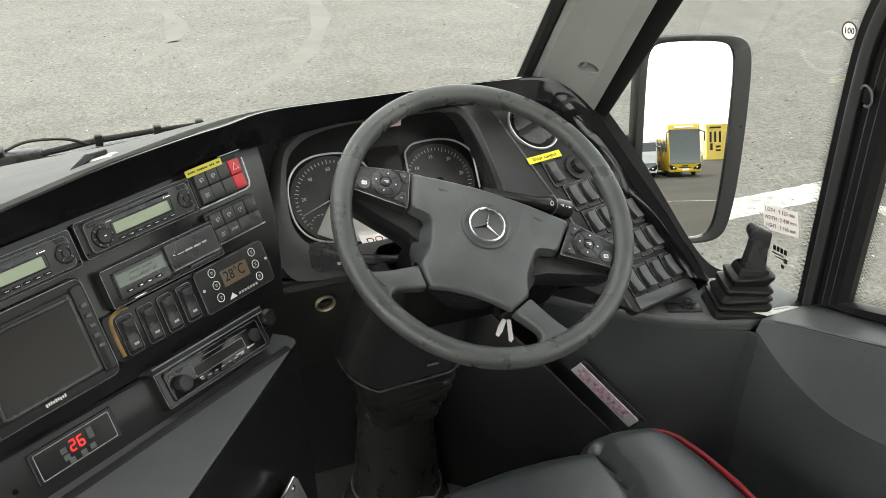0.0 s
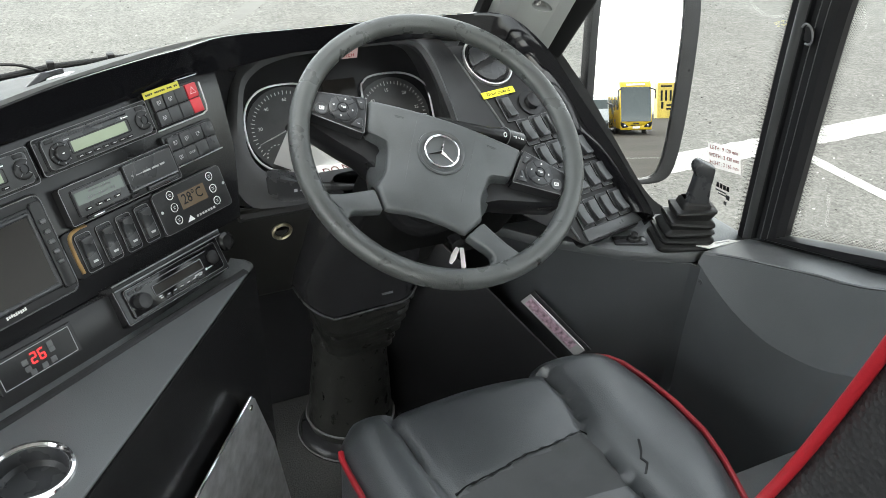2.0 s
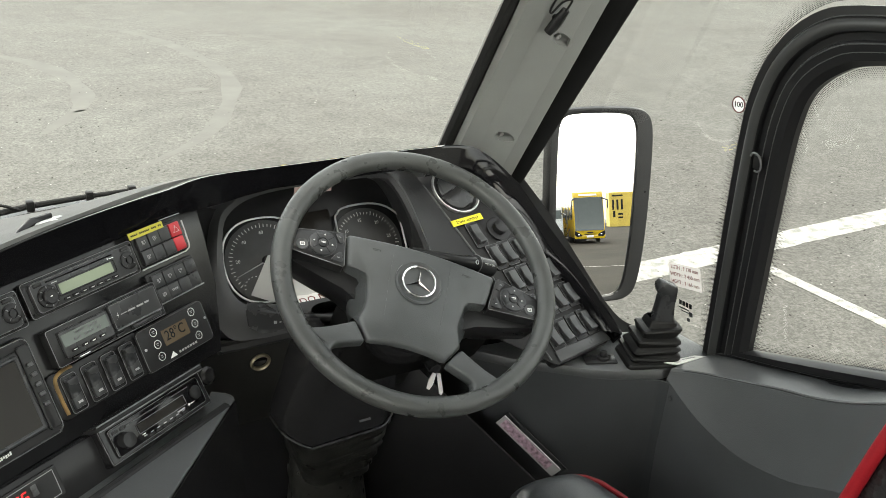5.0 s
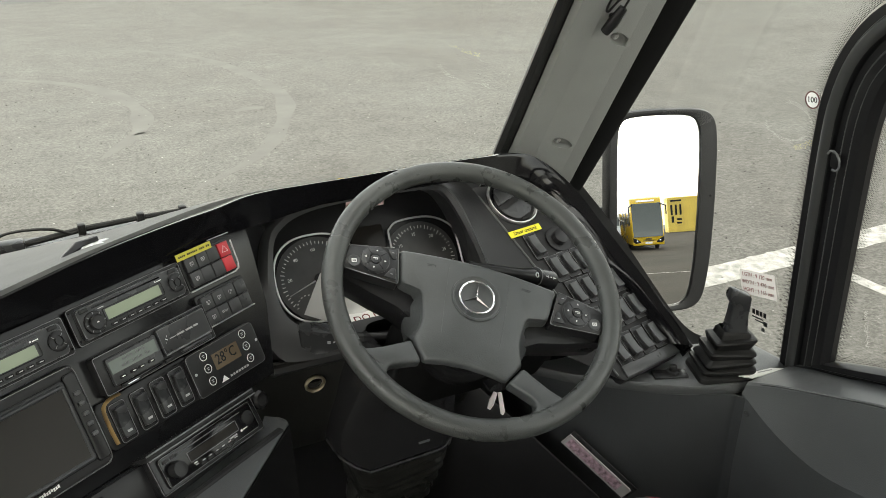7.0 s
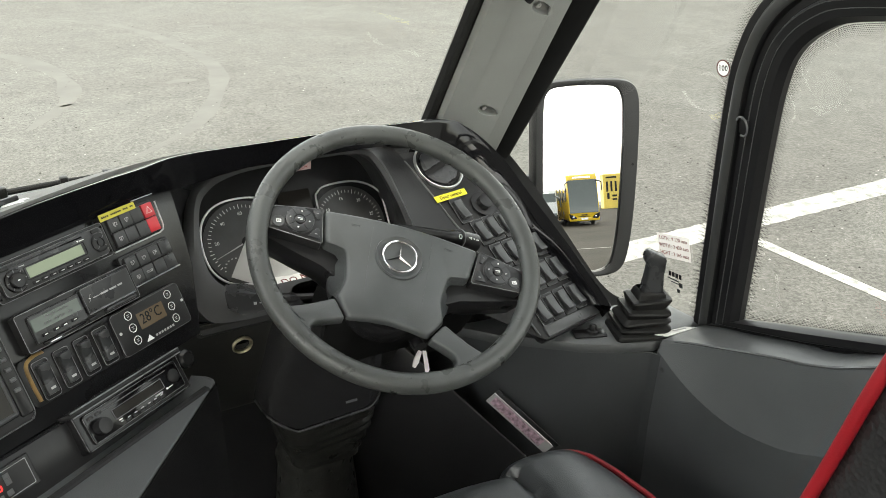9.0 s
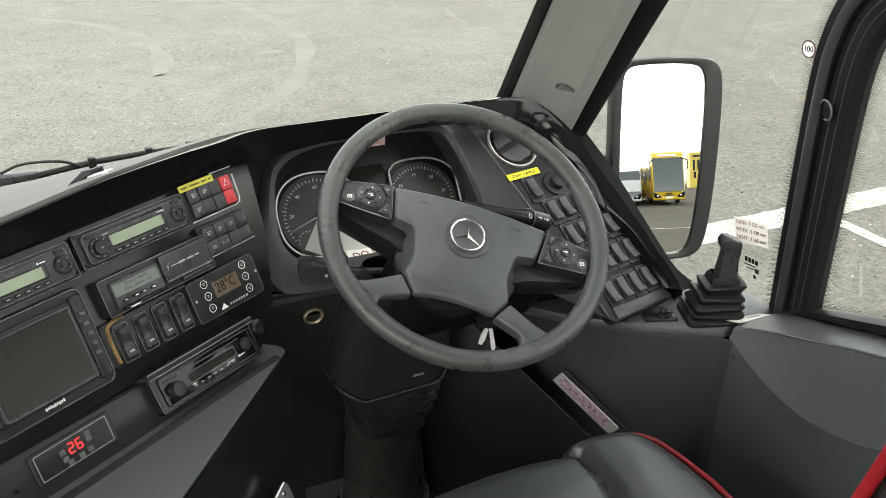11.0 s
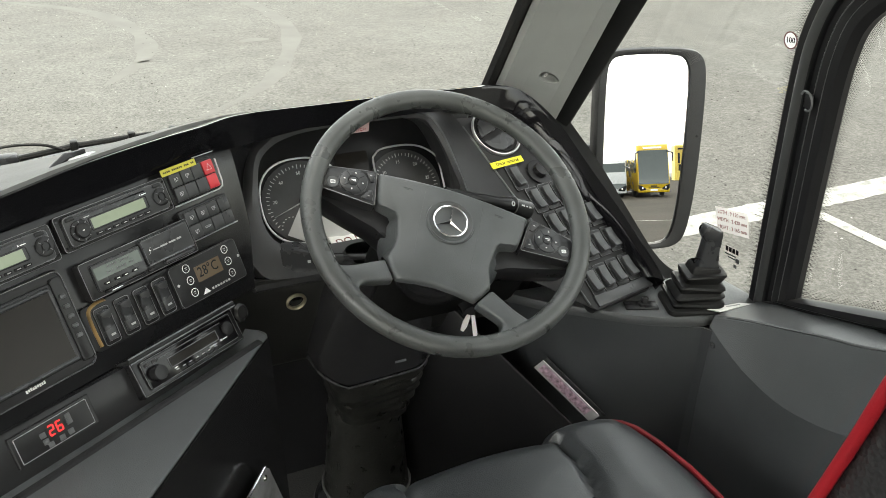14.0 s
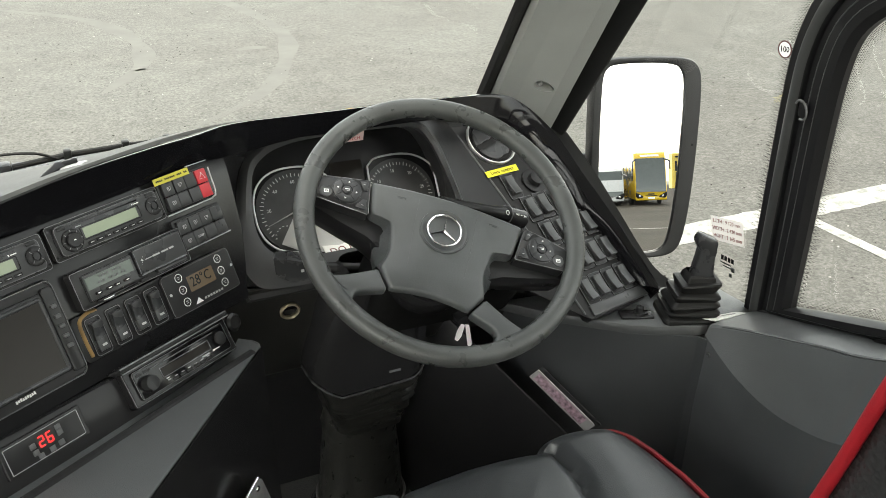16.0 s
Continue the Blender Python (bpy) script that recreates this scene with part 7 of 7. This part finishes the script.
SHED = material("yellow_sheet_metal", (0.68, 0.50, 0.10), 0.5, vary=0.12, vary_scale=1.0)
shed = thing("container_stack", "yellow shipping containers with dark painted marks behind the coaches", "container")
b = box(12.7, 27.0, -116.0, -112.0, G0, G0 + 4.4, 0.05)
for k in range(40):
    box(13.0 + 0.34 * k, 13.14 + 0.34 * k, -112.0, -111.93, G0 + 0.2, G0 + 4.3, 0, b)
part("body", b, SHED, shed, "ribbed yellow steel", 0)
for x0, z0, wd, ht in ((11.6, 2.2, 0.25, 1.3), (12.15, 2.2, 0.25, 1.3), (12.7, 2.2, 0.25, 1.3), (12.15, 3.35, 1.35, 0.22), (11.7, 1.0, 0.3, 0.8), (12.5, 1.0, 0.6, 0.25), (12.5, 0.55, 0.6, 0.22)):
    part("painted_mark", box(x0 + 1.6 - wd / 2, x0 + 1.6 + wd / 2, -111.93, -111.88, G0 + z0 - ht / 2 + 0.6, G0 + z0 + ht / 2 + 0.6), BLACK, shed, "dark painted mark", 0)
road_line("road_line_behind", (0.5, -27.0), (12.0, -26.0), 0.14, "white line across the yard behind")
tagged(part("darker_tarmac", prism([(-14.0, 40.0, G0 + 0.001), (-14.0, 27.4, G0 + 0.001), (0.0, 23.9, G0 + 0.001), (3.6, 24.1, G0 + 0.001), (5.2, 24.6, G0 + 0.001), (9.0, 23.5, G0 + 0.001), (24.0, 19.3, G0 + 0.001), (30.0, 38.0, G0 + 0.001)], (0, 0, 0.001)), material("dark_patched_tarmac", (0.054, 0.054, 0.053), 0.85, vary=0.5, vary_scale=0.5), None, "", 0), "darker patched tarmac in the far bays", "tarmac", kind="structure")
tagged(part("yard_behind", prism([(-60.0, -7.0, G0 + 0.002), (60.0, -7.0, G0 + 0.002), (60.0, -160.0, G0 + 0.002), (-60.0, -160.0, G0 + 0.002)], (0, 0, 0.001)), material("brown_grey_tarmac", (0.024, 0.021, 0.017), 0.9, spec=0.05, vary=0.25, vary_scale=0.4, grain=0.3, grain_scale=30), None, "", 0), "darker brownish tarmac behind the bus", "tarmac", kind="structure")

# faint pale tyre arcs and scuffs on the asphalt
SCUFF = material("pale_scuffed_asphalt", (0.0945, 0.093, 0.0862), 0.9, vary=0.12, vary_scale=3.0, grain=0.3, grain_scale=60)


def ground_arc(points, width, label):
    path = curve([(x, y, 0) for x, y in points], 8)
    left, right_ = [], []
    for k, p in enumerate(path):
        d = (path[min(k + 1, len(path) - 1)] - path[max(k - 1, 0)]).normalized()
        n = Vector((-d.y, d.x, 0)) * width * (0.5 + 0.25 * noise.noise(p * 1.7)) * math.sin(math.pi * (k + 0.5) / len(path)) ** 0.4
        left.append(Vector((p.x, p.y, G0 + 0.003)) + n), right_.append(Vector((p.x, p.y, G0 + 0.003)) - n)
    structure(part("tyre_mark", skin([left, right_]), SCUFF, smooth=0), label, "tyre mark")


ground_arc([(1.2, 15.5), (2.27, 14.4), (2.74, 12.6), (2.83, 10.6), (2.42, 9.1), (1.77, 7.8), (0.9, 6.9)], 0.20, "faint pale curved tyre mark on the asphalt")
ground_arc([(-0.6, 13.6), (0.5, 12.4), (0.95, 10.9), (0.85, 9.5), (0.3, 8.4)], 0.22, "faint pale curved tyre mark on the asphalt")
ground_arc([(2.02, 9.80), (2.21, 9.86), (2.40, 9.84)], 0.16, "small pale scuffed patch in the asphalt")
ground_arc([(3.35, 13.62), (3.54, 13.6), (3.75, 13.55)], 0.18, "small pale scuffed patch in the asphalt")
ground_arc([(0.72, 9.20), (0.82, 9.25), (0.93, 9.25)], 0.07, "small pale scuffed patch in the asphalt")


# loose grit lying on the asphalt
def grit(name, count, mat, label):
    rng = random.Random(len(label))
    verts, faces = [], []
    for _ in range(count):
        if rng.random() < 0.65:
            x, y = rng.uniform(-3.5, 7.0), rng.uniform(1.6, 15.0)
        else:
            x, y = rng.uniform(1.2, 8.0), rng.uniform(-3.0, 4.0)
        r, a = 0.004 + 0.008 * rng.random() ** 2, rng.uniform(0, 6.28)
        n = len(verts)
        verts += [(x + r * rng.uniform(0.6, 1.3) * math.cos(a + k * 1.257), y + r * rng.uniform(0.6, 1.3) * math.sin(a + k * 1.257), G0 + 0.001) for k in range(5)]
        verts.append((x, y, G0 + 0.001 + r * 0.7))
        faces += [(n + k, n + (k + 1) % 5, n + 5) for k in range(5)]
    me = bpy.data.meshes.new(name)
    me.from_pydata(verts, [], faces)
    me.materials.append(mat)
    tagged(new(name, me), label, "gravel", kind="stuff")


grit("loose_stones", 2200, material("dark_grit", (0.020, 0.018, 0.016), 0.9, vary=0.4, vary_scale=2.0), "small dark loose stones scattered on the asphalt")
grit("loose_stones", 700, material("pale_grit", (0.26, 0.255, 0.24), 0.9, vary=0.3, vary_scale=2.0), "small pale loose chips scattered over the asphalt yard")
